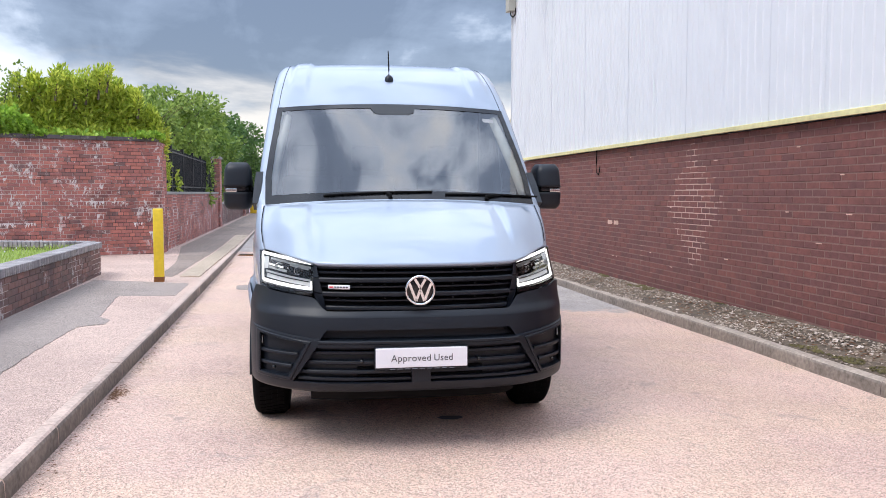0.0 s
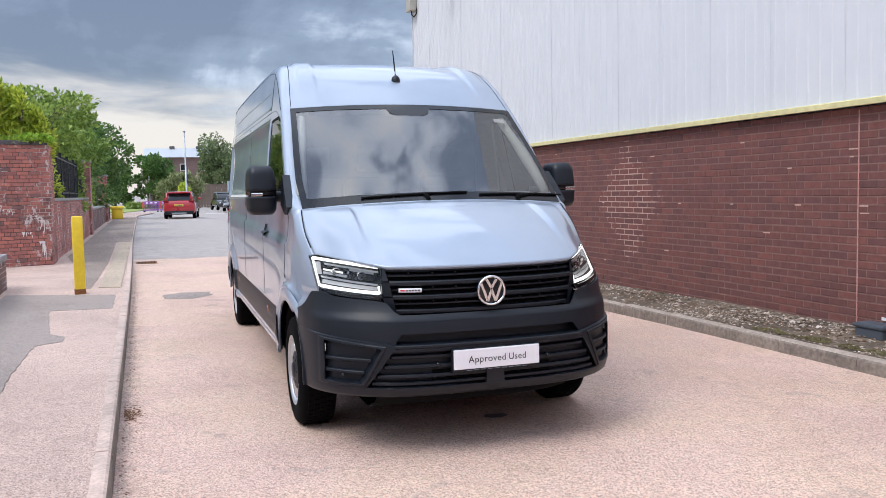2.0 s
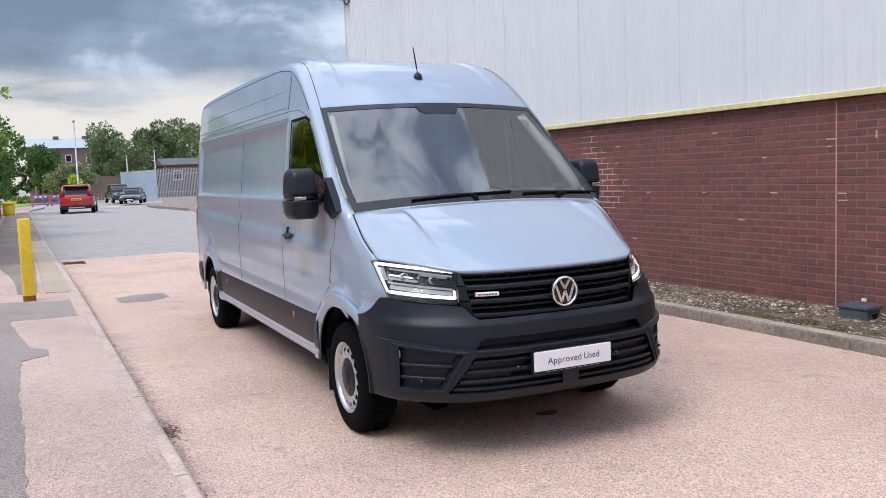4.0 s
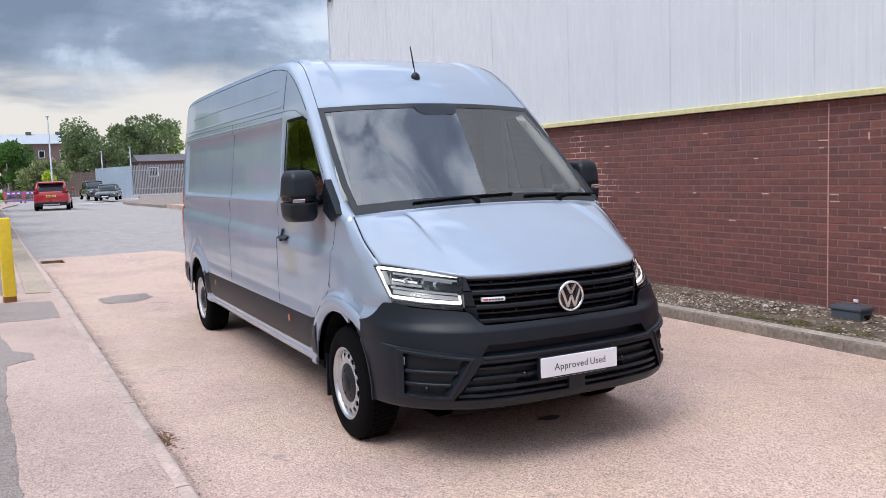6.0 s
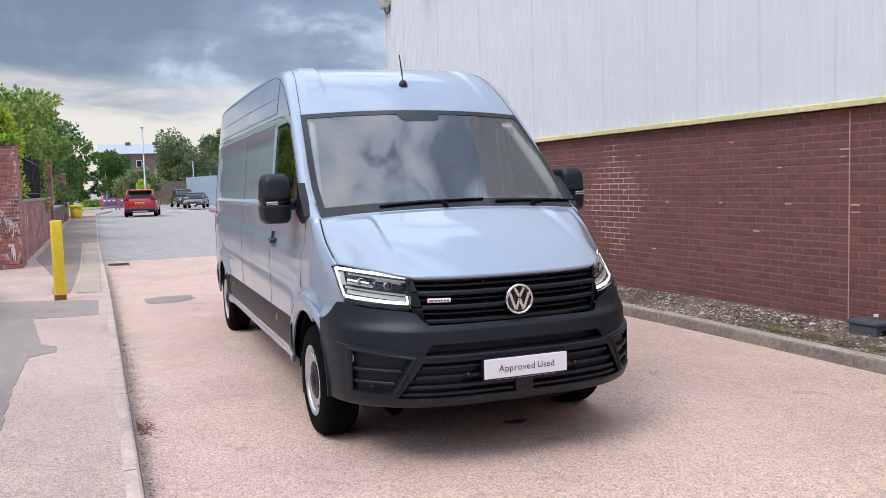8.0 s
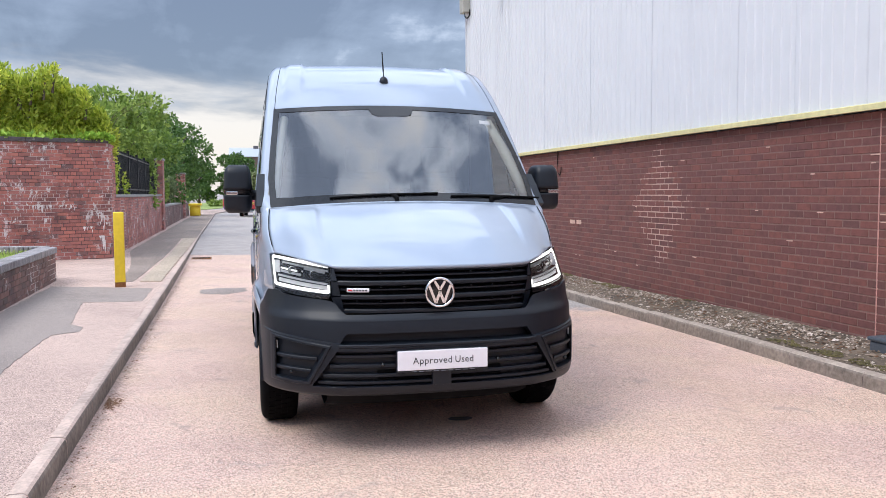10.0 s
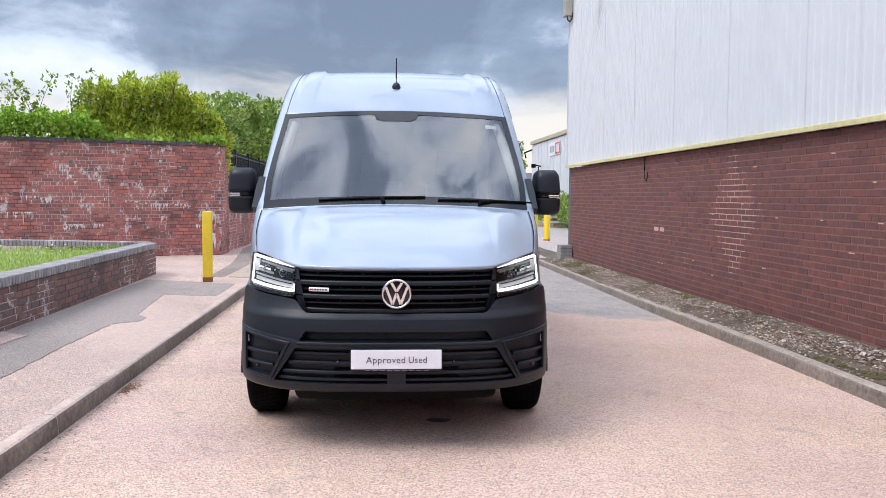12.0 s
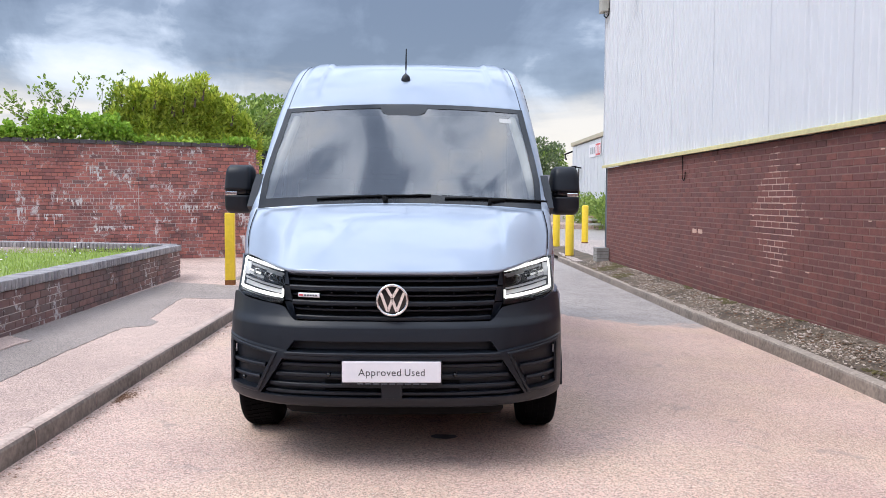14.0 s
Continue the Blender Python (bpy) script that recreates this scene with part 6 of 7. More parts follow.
def build_hedges():
    rng = random.Random(4)
    # bright shrubs behind the tall wall
    for k, (t, top, wd) in enumerate(((0.15, 3.4, 0.5), (0.75, 3.85, 0.6), (1.4, 4.05, 0.65), (2.05, 3.85, 0.62), (2.65, 3.4, 0.55))):
        x, y = along_wall(t, 1.0)
        wd *= 1.25
        blobs = [((x, y, 2.5), (wd, wd, 0.7)), ((x, y, (2.6 + top) / 2), (wd * 0.72, wd * 0.72, (top - 2.6) / 2 + 0.15))]
        for q in range(11):
            blobs.append(((x + rng.uniform(-0.75, 0.75) * wd, y + rng.uniform(-0.7, 0.3) * wd, top - rng.uniform(0.05, 0.9)), (0.13, 0.13, 0.34)))
        bush("shrub", "bright yellow-green leafy shrub behind the brick wall", blobs, M["hedge"], 0.125, 9500, 20 + k, slim=0.36, up=0.9)
    # ivy creeping over the coping
    spots = []
    for _ in range(9500):
        t = rng.uniform(-0.1, 5.2)
        hgt = (0.10 + 0.50 * smooth01((t - 2.2) / 0.6) * (1 - 0.35 * smooth01((t - 4.0) / 1.0))) * (0.75 + 0.9 * noise.noise(Vector((t * 2.3, 3.1, 0))) + 0.45 * noise.noise(Vector((t * 6.5, 1.1, 4)))) + 0.05
        x, y = along_wall(t, rng.uniform(-0.05, 0.45))
        u = rng.random()
        z = 2.63 + hgt * u ** 0.8 - (0.22 * max(0, noise.noise(Vector((t * 2.2, 0.2, 5)))) * rng.random() if rng.random() < 0.4 else 0)
        if 0.42 < t < 2.25 and rng.random() < 0.93:
            continue
        spots.append(((x, y, z), (0.1, -0.8, 0.5)))
    iv = thing("ivy", "dense bright green ivy spilling over the wall coping", "ivy", kind="stuff")
    part("leaves", leaf_mesh("leaves", spots, M["ivy"], 0.085, 31, slim=0.8), iv)
    # thin bramble arms against the sky
    for k, (t, topz, lean) in enumerate(((3.0, 4.35, 0.5), (3.7, 4.3, -0.3), (4.4, 3.9, -0.6), (-0.1, 3.8, 0.7), (5.6, 3.5, -0.5))):
        x, y = along_wall(t, 0.8)
        root = thing("bramble", "thin arching bramble branch with sparse leaves", "branch")
        bm = bmesh.new()
        spots = []
        for q in range(4):
            a = rng.uniform(-0.5, 0.5) + lean * 0.6
            pts = []
            for i in range(7):
                u = i / 6
                pts.append((x + a * u * u * 1.0 + 0.06 * math.sin(5 * u + q), y + 0.1 * u * (q - 1.5), 2.6 + (topz - 2.6) * (u - 0.12 * u ** 3) * (0.75 + 0.08 * q)))
            tube_bm(bm, pts, [0.012 * (1 - 0.75 * i / 6) for i in range(7)], 5)
            for i in range(2, 7):
                for _ in range(11):
                    p = pts[i]
                    spots.append(((p[0] + rng.uniform(-0.13, 0.13), p[1] + rng.uniform(-0.1, 0.1), p[2] + rng.uniform(-0.1, 0.1)), (lean, 0, 0.2)))
        part("stem", bm_mesh("stem", bm, M["bark"]), root)
        part("leaves", leaf_mesh("leaves", spots, M["tree"], 0.10, 40 + k, slim=0.6), root)
    # raised bed grass
    bed = [(-4.05, 2.4), (-3.98, 13.95), (-10.4, 12.3), (-10.4, 2.4)]
    thing("planter_soil", "grassy soil of the raised bed", "soil", sheet("planter_soil", bed, 0.60, M["turf"], 0.3), kind="structure")
    spots = []
    while len(spots) < 30000:
        x, y = rng.uniform(-10.3, -4.05), rng.uniform(6.0, 13.9)
        if y < 13.9 - (-4.05 - x) * 0.25:
            spots.append(((x, y, 0.595 + 0.05 * rng.random()), (0, 0, 2.2)))
    g = thing("grass", "unmown bright green grass in the raised bed", "grass", kind="stuff")
    part("blades", leaf_mesh("blades", spots, M["grass"], 0.06, 51, slim=0.10, up=1.6), g)
    spots = [((rng.uniform(-9, -4.2), rng.uniform(8, 13.4), 0.68 + 0.03 * rng.random()), (0, 0, 1)) for _ in range(160)]
    part("daisies", leaf_mesh("daisies", spots, M["plate"], 0.03, 52, slim=1.0), g, "tiny white daisies")


build_hedges()


def build_side_wall():
    """Wall along the pavement: low wall with railings, brick piers, then a lower wall."""
    z0 = 0.06
    root = thing("wall_street", "weathered brick street wall with piers", "wall", kind="structure")
    side = lambda y, x=-3.66: Matrix.Translation((x, y, 0)) @ pose(0, 0, 0, 0, 0, 90)
    part("core", box("core", 0, 14.0, 0.008, 0.30, -0.1, z0 + 18 * 0.0764, M["mortar_l"]), root, at=side(20.3, -3.70))
    brick_wall(root, side(20.3, -3.70), 14.0, z0, 18, M["brick_l"], 99, 99, header_every=3, seed=12)
    for k in range(28):
        part("coping", box("coping", k * 0.5 + 0.004, k * 0.5 + 0.496, -0.03, 0.33, z0 + 18 * 0.0764, z0 + 18 * 0.0764 + 0.07, M["concrete"], 0.01), root, at=side(20.3, -3.70))
    for y, hh in ((34.3, 36), (51.0, 34)):
        part("pier_core", box("pier_core", 0.01, 0.88, 0.008, 0.7, -0.1, z0 + hh * 0.0764, M["mortar_l"]), root, at=side(y, -3.62))
        brick_wall(root, side(y, -3.62), 0.89, z0, hh, M["brick_l"], 99, 99, seed=int(y))
        brick_wall(root, Matrix.Translation((-3.62 - 0.7, y, 0)), 0.7, z0, hh, M["brick_l"], 99, 99, seed=int(y) + 1)
        part("pier_cap", box("pier_cap", -0.04, 0.94, -0.04, 0.76, z0 + hh * 0.0764, z0 + hh * 0.0764 + 0.09, M["concrete"], 0.02), root, at=side(y, -3.62))
    for ya, yb in ((35.2, 51.0), (51.9, 58.0)):
        part("core", box("core", 0, yb - ya, 0.008, 0.3, -0.1, z0 + 12 * 0.0764, M["mortar_l"]), root, at=side(ya, -3.75))
        brick_wall(root, side(ya, -3.75), yb - ya, z0, 12, M["brick_low"], 99, 99, seed=int(ya))
        part("coping", box("coping", 0, yb - ya, -0.03, 0.33, z0 + 12 * 0.0764, z0 + 12 * 0.0764 + 0.08, M["concrete"], 0.02), root, at=side(ya, -3.75))
    # railings
    rail = thing("railing", "black painted steel railing panels on the street wall", "railing")
    zt = z0 + 18 * 0.0764 + 0.07
    for zz in (zt + 0.12, zt + 1.02):
        part("rail", box("rail", -3.87, -3.83, 20.3, 34.2, zz, zz + 0.035, M["black_metal"]), rail)
    bar = box("bar", -0.011, 0.011, -0.011, 0.011, 0.0, 1.12, M["black_metal"])
    for k in range(110):
        part("bar", bar, rail, at=(-3.85, 20.4 + 0.126 * k, zt))
    post = box("post", -0.035, 0.035, -0.035, 0.035, 0.0, 1.2, M["black_metal"])
    for k in range(7):
        part("post", post, rail, at=(-3.85, 20.35 + 2.3 * k, zt))
    back = thing("dark_boarding", "dark boards behind the railings", "boards", box("dark_boarding", -4.05, -4.01, 20.4, 34.0, zt, zt + 0.98, M["black_metal"]))


build_side_wall()
tree("light green feathery tree behind the street wall", -5.4, 25.5, 4.4, 3.2, M["tree"], 0.16, 7000, 61, 0.11, 0.3)
tree("light green feathery tree behind the street wall", -5.4, 31.0, 5.2, 4.2, M["tree"], 0.17, 8500, 62, 0.12, 0.28)
tree("mid green street tree overhanging the wall", -5.6, 39.0, 5.5, 4.4, M["mid_tree"], 0.19, 8500, 63, 0.14, 0.28)
tree("dark green street tree overhanging the wall", -5.4, 48.0, 5.9, 5.0, M["dark_tree"], 0.21, 7000, 64, 0.16, 0.26)
tree("dark green street tree overhanging the pavement", -5.2, 60.0, 6.6, 5.6, M["dark_tree"], 0.24, 7000, 65, 0.18, 0.28)
tree("dark green street tree overhanging the pavement", -6.0, 72.0, 7.0, 6.0, M["dark_tree"], 0.26, 6000, 66, 0.18, 0.26)
for k, (yy, zz, rr) in enumerate(((21.6, 1.9, 0.45), (23.5, 1.75, 0.35), (33.2, 2.1, 0.55), (44, 1.9, 0.9), (38.5, 1.7, 0.7), (55.0, 1.5, 0.9))):
    bush("shrub", "green creeper growing through the railings", [((-4.0, yy, zz), (0.35, rr, 0.55)), ((-4.1, yy + 0.4, zz - 0.3), (0.3, rr, 0.4))], M["hedge"] if k < 2 else M["tree"] if k != 3 else M["willow"], 0.10 if k < 3 else 0.16, 900, 90 + k)


# ---- small things on and beside the wall ----
def build_wall_details():
    part("movement_joint", box("movement_joint", WALL_X - 0.004, WALL_X + 0.01, 6.411, 6.424, 0.10, WALL_TOP - 0.03, M["joint"]), works, "pinkish mastic joint")
    for k, (y, z, w, h) in enumerate(((6.48, 1.808, 0.11, 0.012), (6.50, 1.735, 0.05, 0.010), (6.35, 1.268, 0.10, 0.012), (6.34, 1.20, 0.10, 0.010), (5.98, 1.80, 0.014, 0.07))):
        part("mortar_smear", box("mortar_smear", WALL_X - 0.004, WALL_X + 0.004, y - w / 2, y + w / 2, z, z + h, M["pale_brick"]), works)
    for y, z, w in ((13.40, 0.955, 0.20), (13.13, 0.955, 0.19)):
        part("pale_brick", box("pale_brick", WALL_X - 0.005, WALL_X + 0.01, y - w / 2, y + w / 2, z, z + 0.066, M["pale_brick"], 0.004), works, "spalled pale brick")
    rng = random.Random(15)
    for k in range(16):
        y, z = rng.uniform(5.5, 13.5), 0.2 + 0.0764 * rng.randint(3, 24)
        part("mortar_smear", box("mortar_smear", WALL_X - 0.004, WALL_X + 0.004, y, y + rng.uniform(0.03, 0.10), z, z + 0.012, M["pale_brick"]), works)
    wire = thing("cable", "black cable hanging from the flashing", "cable", tube("cable", [(4.495, 14.02, 2.21), (4.49, 14.02, 2.0), (4.485, 13.99, 1.83), (4.485, 13.91, 1.79), (4.487, 13.86, 1.84), (4.49, 13.86, 1.93)], 0.009, M["gap"], 6))
    # bait station
    b = thing("bait_box", "dark grey plastic bait box on the gravel by the wall", "box")
    part("body", box("body", 4.235, 4.425, 5.86, 6.17, 0.09, 0.185, M["box_grey"], 0.016), b)
    part("lid", box("lid", 4.22, 4.435, 5.84, 6.19, 0.185, 0.225, M["box_grey"], 0.018), b)
    part("entry", box("entry", 4.30, 4.36, 5.834, 5.88, 0.095, 0.15, M["gap"], 0.004), b, "dark entry hole")
    part("tag", box("tag", 4.500, 4.512, 6.07, 6.12, 0.225, 0.255, M["plate"], 0.003), works, "small white tag")
    # light and camera box near the cladding's corner
    c = thing("junction_box", "beige camera box on the cladding corner", "box")
    part("body", box("body", 4.28, 4.45, 19.42, 19.74, 5.74, 6.25, M["box_beige"], 0.015), c)
    part("cable_loop", tube("cable_loop", [(4.36, 19.55, 5.75), (4.36, 19.55, 5.66), (4.40, 19.50, 5.60), (4.44, 19.44, 5.66), (4.44, 19.42, 5.80)], 0.014, M["gap"], 6), c)
    lamp = thing("floodlight", "grey floodlight on a bracket on the cladding", "floodlight")
    part("bracket", tube("bracket", [(4.45, 17.0, 6.0), (4.2, 17.0, 5.85)], 0.03, M["steel_grey"], 8), lamp)
    part("head", revolve("head", [(0.0, -0.10), (0.08, -0.09), (0.13, 0.0), (0.135, 0.06), (0.12, 0.07), (0.0, 0.05)], M["box_beige"], 20, "z"), lamp, "", (4.15, 17.0, 5.75))
    part("foot", box("foot", 4.44, 4.47, 16.9, 17.1, 5.9, 6.1, M["steel_grey"]), lamp)
    # brick stub at the column's foot
    stub = thing("brick_stub", "low mossy grey brick stub at the column foot", "masonry")
    for k in range(5):
        for q in range(2):
            part("block", box("block", 4.22 + 0.002, 4.50, 19.28 + 0.2 * q + 0.004, 19.28 + 0.2 * q + 0.196, -0.02 + 0.08 * k, -0.02 + 0.08 * k + 0.072, M["concrete"], 0.006), stub)
    part("mortar", box("mortar", 4.23, 4.49, 19.29, 19.67, -0.05, 0.37, M["soil"]), stub)


M["joint"] = plain("pinkish_mastic", (0.52, 0.28, 0.24), 0.8, grain=0.2)
M["pale_brick"] = plain("pale_spalled_brick", (0.62, 0.42, 0.34), 0.9, grain=0.25)
M["box_beige"] = plain("beige_enamel", (0.42, 0.41, 0.36), 0.5, grain=0.12)
M["car_red"] = paint_material("red_car_paint", (0.44, 0.012, 0.020), True, 0.3)
M["car_black"] = paint_material("black_car_paint", (0.012, 0.013, 0.015), True, 0.3)
M["car_grey"] = paint_material("dark_grey_car_paint", (0.06, 0.07, 0.08), True, 0.3)
M["car_glass"] = plain("dark_car_glass", (0.02, 0.025, 0.03), 0.06, grain=0.1, bump=0)
M["yellow_plate"] = plain("yellow_plate", (0.75, 0.55, 0.08), 0.4, bump=0)
M["barrier"] = plain("purple_barrier_plastic", (0.32, 0.12, 0.42), 0.5, grain=0.15)
M["barrier_red"] = plain("red_barrier_panel", (0.65, 0.10, 0.10), 0.5, grain=0.1)
M["fence_brown"] = plain("brown_board_fence", (0.20, 0.145, 0.12), 0.9, grain=0.35, scale=6)
M["fence_blue"] = plain("pale_blue_hoarding", (0.36, 0.44, 0.54), 0.55, grain=0.12, scale=3)
M["galv"] = plain("galvanised_steel", (0.42, 0.45, 0.48), 0.45, 0.5, grain=0.12)
M["far_brick"] = plain("far_brown_brick", (0.20, 0.13, 0.12), 0.9, grain=0.2, scale=3)
M["roof_white"] = plain("pale_roof_sheet", (0.42, 0.45, 0.48), 0.5, grain=0.05, scale=2)
M["roof_dark"] = plain("slate_roof", (0.12, 0.11, 0.12), 0.8, grain=0.25, scale=5)
M["marking"] = plain("white_road_marking", (0.72, 0.71, 0.70), 0.8, grain=0.15, scale=20)
M["frame_white"] = plain("pale_window_frame", (0.72, 0.70, 0.66), 0.6, bump=0)
build_wall_details()


def round_post(x, y, z, h):
    b = thing("bollard", "round yellow steel bollard at the corner", "bollard", at=(x, y, z), group="yellow corner bollards")
    part("post", revolve("post", [(0.11, -0.1), (0.11, h - 0.02), (0.10, h - 0.004), (0.07, h + 0.01), (0.0, h + 0.015)], M["yellow"], 24, "z"), b)
    part("rusty_foot", revolve("rusty_foot", [(0.112, -0.05), (0.113, 0.05), (0.1105, 0.06)], M["rust"], 24, "z"), b, "rusted foot")


round_post(4.05, 21.8, -0.02, 1.25)
round_post(4.33, 25.6, 0.0, 1.25)
round_post(5.74, 28.3, 0.0, 1.28)


# ---- the gravel strip: stones, moss and dead leaves ----
def pebbles(name, label, spots, mat, size, seed, flat=0.6):
    """Loose little stones as one mesh: squashed rough tetrahedral lumps."""
    rng = np.random.default_rng(seed)
    base = np.array([(1, 0, -0.3), (-0.5, 0.87, -0.3), (-0.5, -0.87, -0.3), (0.1, 0.1, 0.8), (0.6, 0.5, 0.35), (-0.6, 0.1, 0.4)])
    tri = np.array([(0, 4, 3), (0, 1, 4), (4, 1, 3), (1, 5, 3), (1, 2, 5), (5, 2, 3), (2, 0, 3), (0, 2, 1)])
    V, F = [], []
    for k, p in enumerate(spots):
        a = rng.uniform(0, 6.28)
        s = size * rng.uniform(0.45, 1.3) * np.array([1, rng.uniform(0.6, 1.0), flat * rng.uniform(0.6, 1.2)])
        b = (base + rng.normal(0, 0.12, base.shape)) * s
        c, q = np.cos(a), np.sin(a)
        V.append(np.stack([b[:, 0] * c - b[:, 1] * q, b[:, 0] * q + b[:, 1] * c, b[:, 2]], 1) + np.array(p))
        F.append(tri + 6 * k)
    me = mesh_of(name, np.concatenate(V).tolist(), np.concatenate(F).tolist(), mat)
    return thing(name, label, "stones", me, kind="stuff")


def bed_z(x, y):
    zk = 0.045 - 0.055 * smooth01((y - 7.5) / 5)
    return zk + 0.085 * smooth01((x - 3.80) / 0.66) * 1.0 - 0.008


def build_stones():
    rng = random.Random(21)
    spots = []
    for _ in range(16000):
        y = 3.5 + 16.5 * rng.random() ** 1.35
        x = rng.uniform(3.85, 4.5)
        if noise.noise(Vector((x * 2.6, y * 1.1, 0.7))) + 0.5 * noise.noise(Vector((x * 7, y * 3.5, 1.7))) > -0.05 or rng.random() < 0.22:
            spots.append((x, y, bed_z(x, y) + 0.008))
    pebbles("gravel", "pale and brown broken gravel along the wall", spots, M["stone"], 0.0175, 5)
    spots = []
    for _ in range(1500):
        y = 4 + 15 * rng.random()
        x = rng.gauss(4.15, 0.15)
        if 3.93 < x < 4.5 and noise.noise(Vector((x * 2, y * 0.7, 2.2))) > 0.0:
            spots.append((x, y, bed_z(x, y) + 0.012))
    pebbles("dead_leaves", "brown dead leaves on the gravel", spots, M["litter"], 0.020, 6, 0.25)
    spots = []
    for _ in range(260):
        x, y = -2.03 + abs(rng.gauss(0, 0.055)), rng.gauss(6.30, 0.10)
        spots.append((x, y, ground_z(x, y) + 0.003))
    for _ in range(700):
        x, y = -2.03 + abs(rng.gauss(0, 0.05)), rng.uniform(1.5, 18)
        spots.append((x, y, ground_z(x, y) + 0.002))
    pebbles("gutter_grit", "reddish grit and leaf litter along the kerb", spots, M["litter"], 0.0085, 7, 0.4)
    spots = []
    for _ in range(3200):
        x, y = rng.uniform(-2.0, 3.75), 0.8 + 9 * rng.random() ** 1.4
        spots.append((x, y, ground_z(x, y) + 0.0015))
    pebbles("loose_chippings", "loose pale and dark chippings on the road", spots, M["stone"], 0.0055, 8, 0.5)
    spots = []
    for _ in range(420):
        y = 3.5 + 16 * rng.random()
        x = min(4.46, max(3.9, rng.gauss(4.25, 0.16)))
        spots.append((x, y, bed_z(x, y) + 0.012))
    pebbles("rubble", "larger pale broken stones among the gravel", spots, M["stone"], 0.034, 9, 0.5)
    spots = []
    for _ in range(26000):
        x, y = rng.uniform(3.87, 4.5), rng.uniform(5.0, 19.5)
        if noise.noise(Vector((x * 2.2 + 9, y * 0.85, 3.3))) + 0.3 * noise.noise(Vector((x * 9, y * 5, 0.3))) > 0.52 - 0.36 * smooth01((y - 9) / 6):
            spots.append((x, y, bed_z(x, y) + 0.012 + 0.006 * rng.random()))
    pebbles("moss", "olive cushions of moss on the gravel", spots, M["moss"], 0.017, 10, 0.45)
    # gravel apron round the bollards
    ap = [(3.9, 20.0), (6.5, 19.85), (8.0, 30.5), (5.4, 30.5), (4.6, 28.5), (3.92, 22.0)]
    thing("gravel_apron", "pale gravel apron at the building corner", "gravel bed", sheet("gravel_apron", ragged(ap, 0.3, 0.05), 0.02, M["apron"], 0.2), kind="structure")


M["hawthorn"] = leaf_material("hawthorn_leaf", (0.13, 0.17, 0.05), (0.48, 0.50, 0.27))
M["buff"] = plain("buff_eaves_trim", (0.50, 0.45, 0.33), 0.6, grain=0.1)
M["apron"] = asphalt("gravel_apron_surface", (0.47, 0.39, 0.35), 0.5).mat
build_stones()


# ---- marks on the road ----
def road_mark(name, outline, mat, label, lift=0.004, seed=2, amp=0.02):
    pts = [(x, y, ground_z(x, y) + lift) for x, y in ragged(outline, 0.1, amp, seed)]
    thing(name, label, "patch", sheet(name, pts, 0, mat), kind="structure")


road_mark("patch_trench", [(-1.62, 13.05), (-1.25, 12.9), (-0.92, 13.25), (-0.92, 13.75), (-1.3, 13.85), (-1.62, 13.55)], M["tarmac"], "dark tarmac patch over a cover in the road")
gully = thing("gully_grate", "iron gully grate beside the kerb", "drain", kind="structure")
part("frame", box("frame", -2.02, -1.58, 19.95, 20.45, -0.02, 0.028, M["rust"]), gully)
for k in range(6):
    part("slot", box("slot", -1.98 + 0.066 * k, -1.945 + 0.066 * k, 20.0, 20.4, 0.0, 0.0325, M["gap"]), gully)
road_mark("oil_stain", [(0.30 + 0.06 * math.cos(t) * 1.5, 5.32 + 0.05 * math.sin(t)) for t in (2 * math.pi * k / 9 for k in range(9))], M["ink"], "small dark oil spot under the van", 0.004, 3, 0.008)
for x0, y0, dx in ((3.0, 70, 2.2), (7.2, 80, 2.0), (5.0, 78, 1.6)):
    thing("road_marking", "faded white road marking", "marking", sheet("road_marking", [(x0, y0), (x0 + dx, y0 - 0.6), (x0 + dx, y0 + 0.2), (x0, y0 + 0.8)], 0.006, M["marking"]), kind="structure")


# ---- far along the street ----
def loft(name, secs, mat, seg=20, e=0.45):
    """A closed skin over rounded sections (y, half width, low z, high z)."""
    V, F = [], []
    for y, w, z0, z1 in secs:
        for k in range(seg):
            t = 2 * math.pi * k / seg
            c, s = math.cos(t), math.sin(t)
            V.append((math.copysign(abs(c) ** e, c) * w, y, (z0 + z1) / 2 + math.copysign(abs(s) ** e, s) * (z1 - z0) / 2))
    for i in range(len(secs) - 1):
        for k in range(seg):
            F.append((i * seg + k, i * seg + (k + 1) % seg, (i + 1) * seg + (k + 1) % seg, (i + 1) * seg + k))
    F.append(tuple(range(seg)))
    F.append(tuple((len(secs) - 1) * seg + k for k in range(seg))[::-1])
    me = mesh_of(name, V, F, mat, True)
    bm = bmesh.new()
    bm.from_mesh(me)
    bmesh.ops.recalc_face_normals(bm, faces=bm.faces)
    bm.to_mesh(me)
    bm.free()
    return me


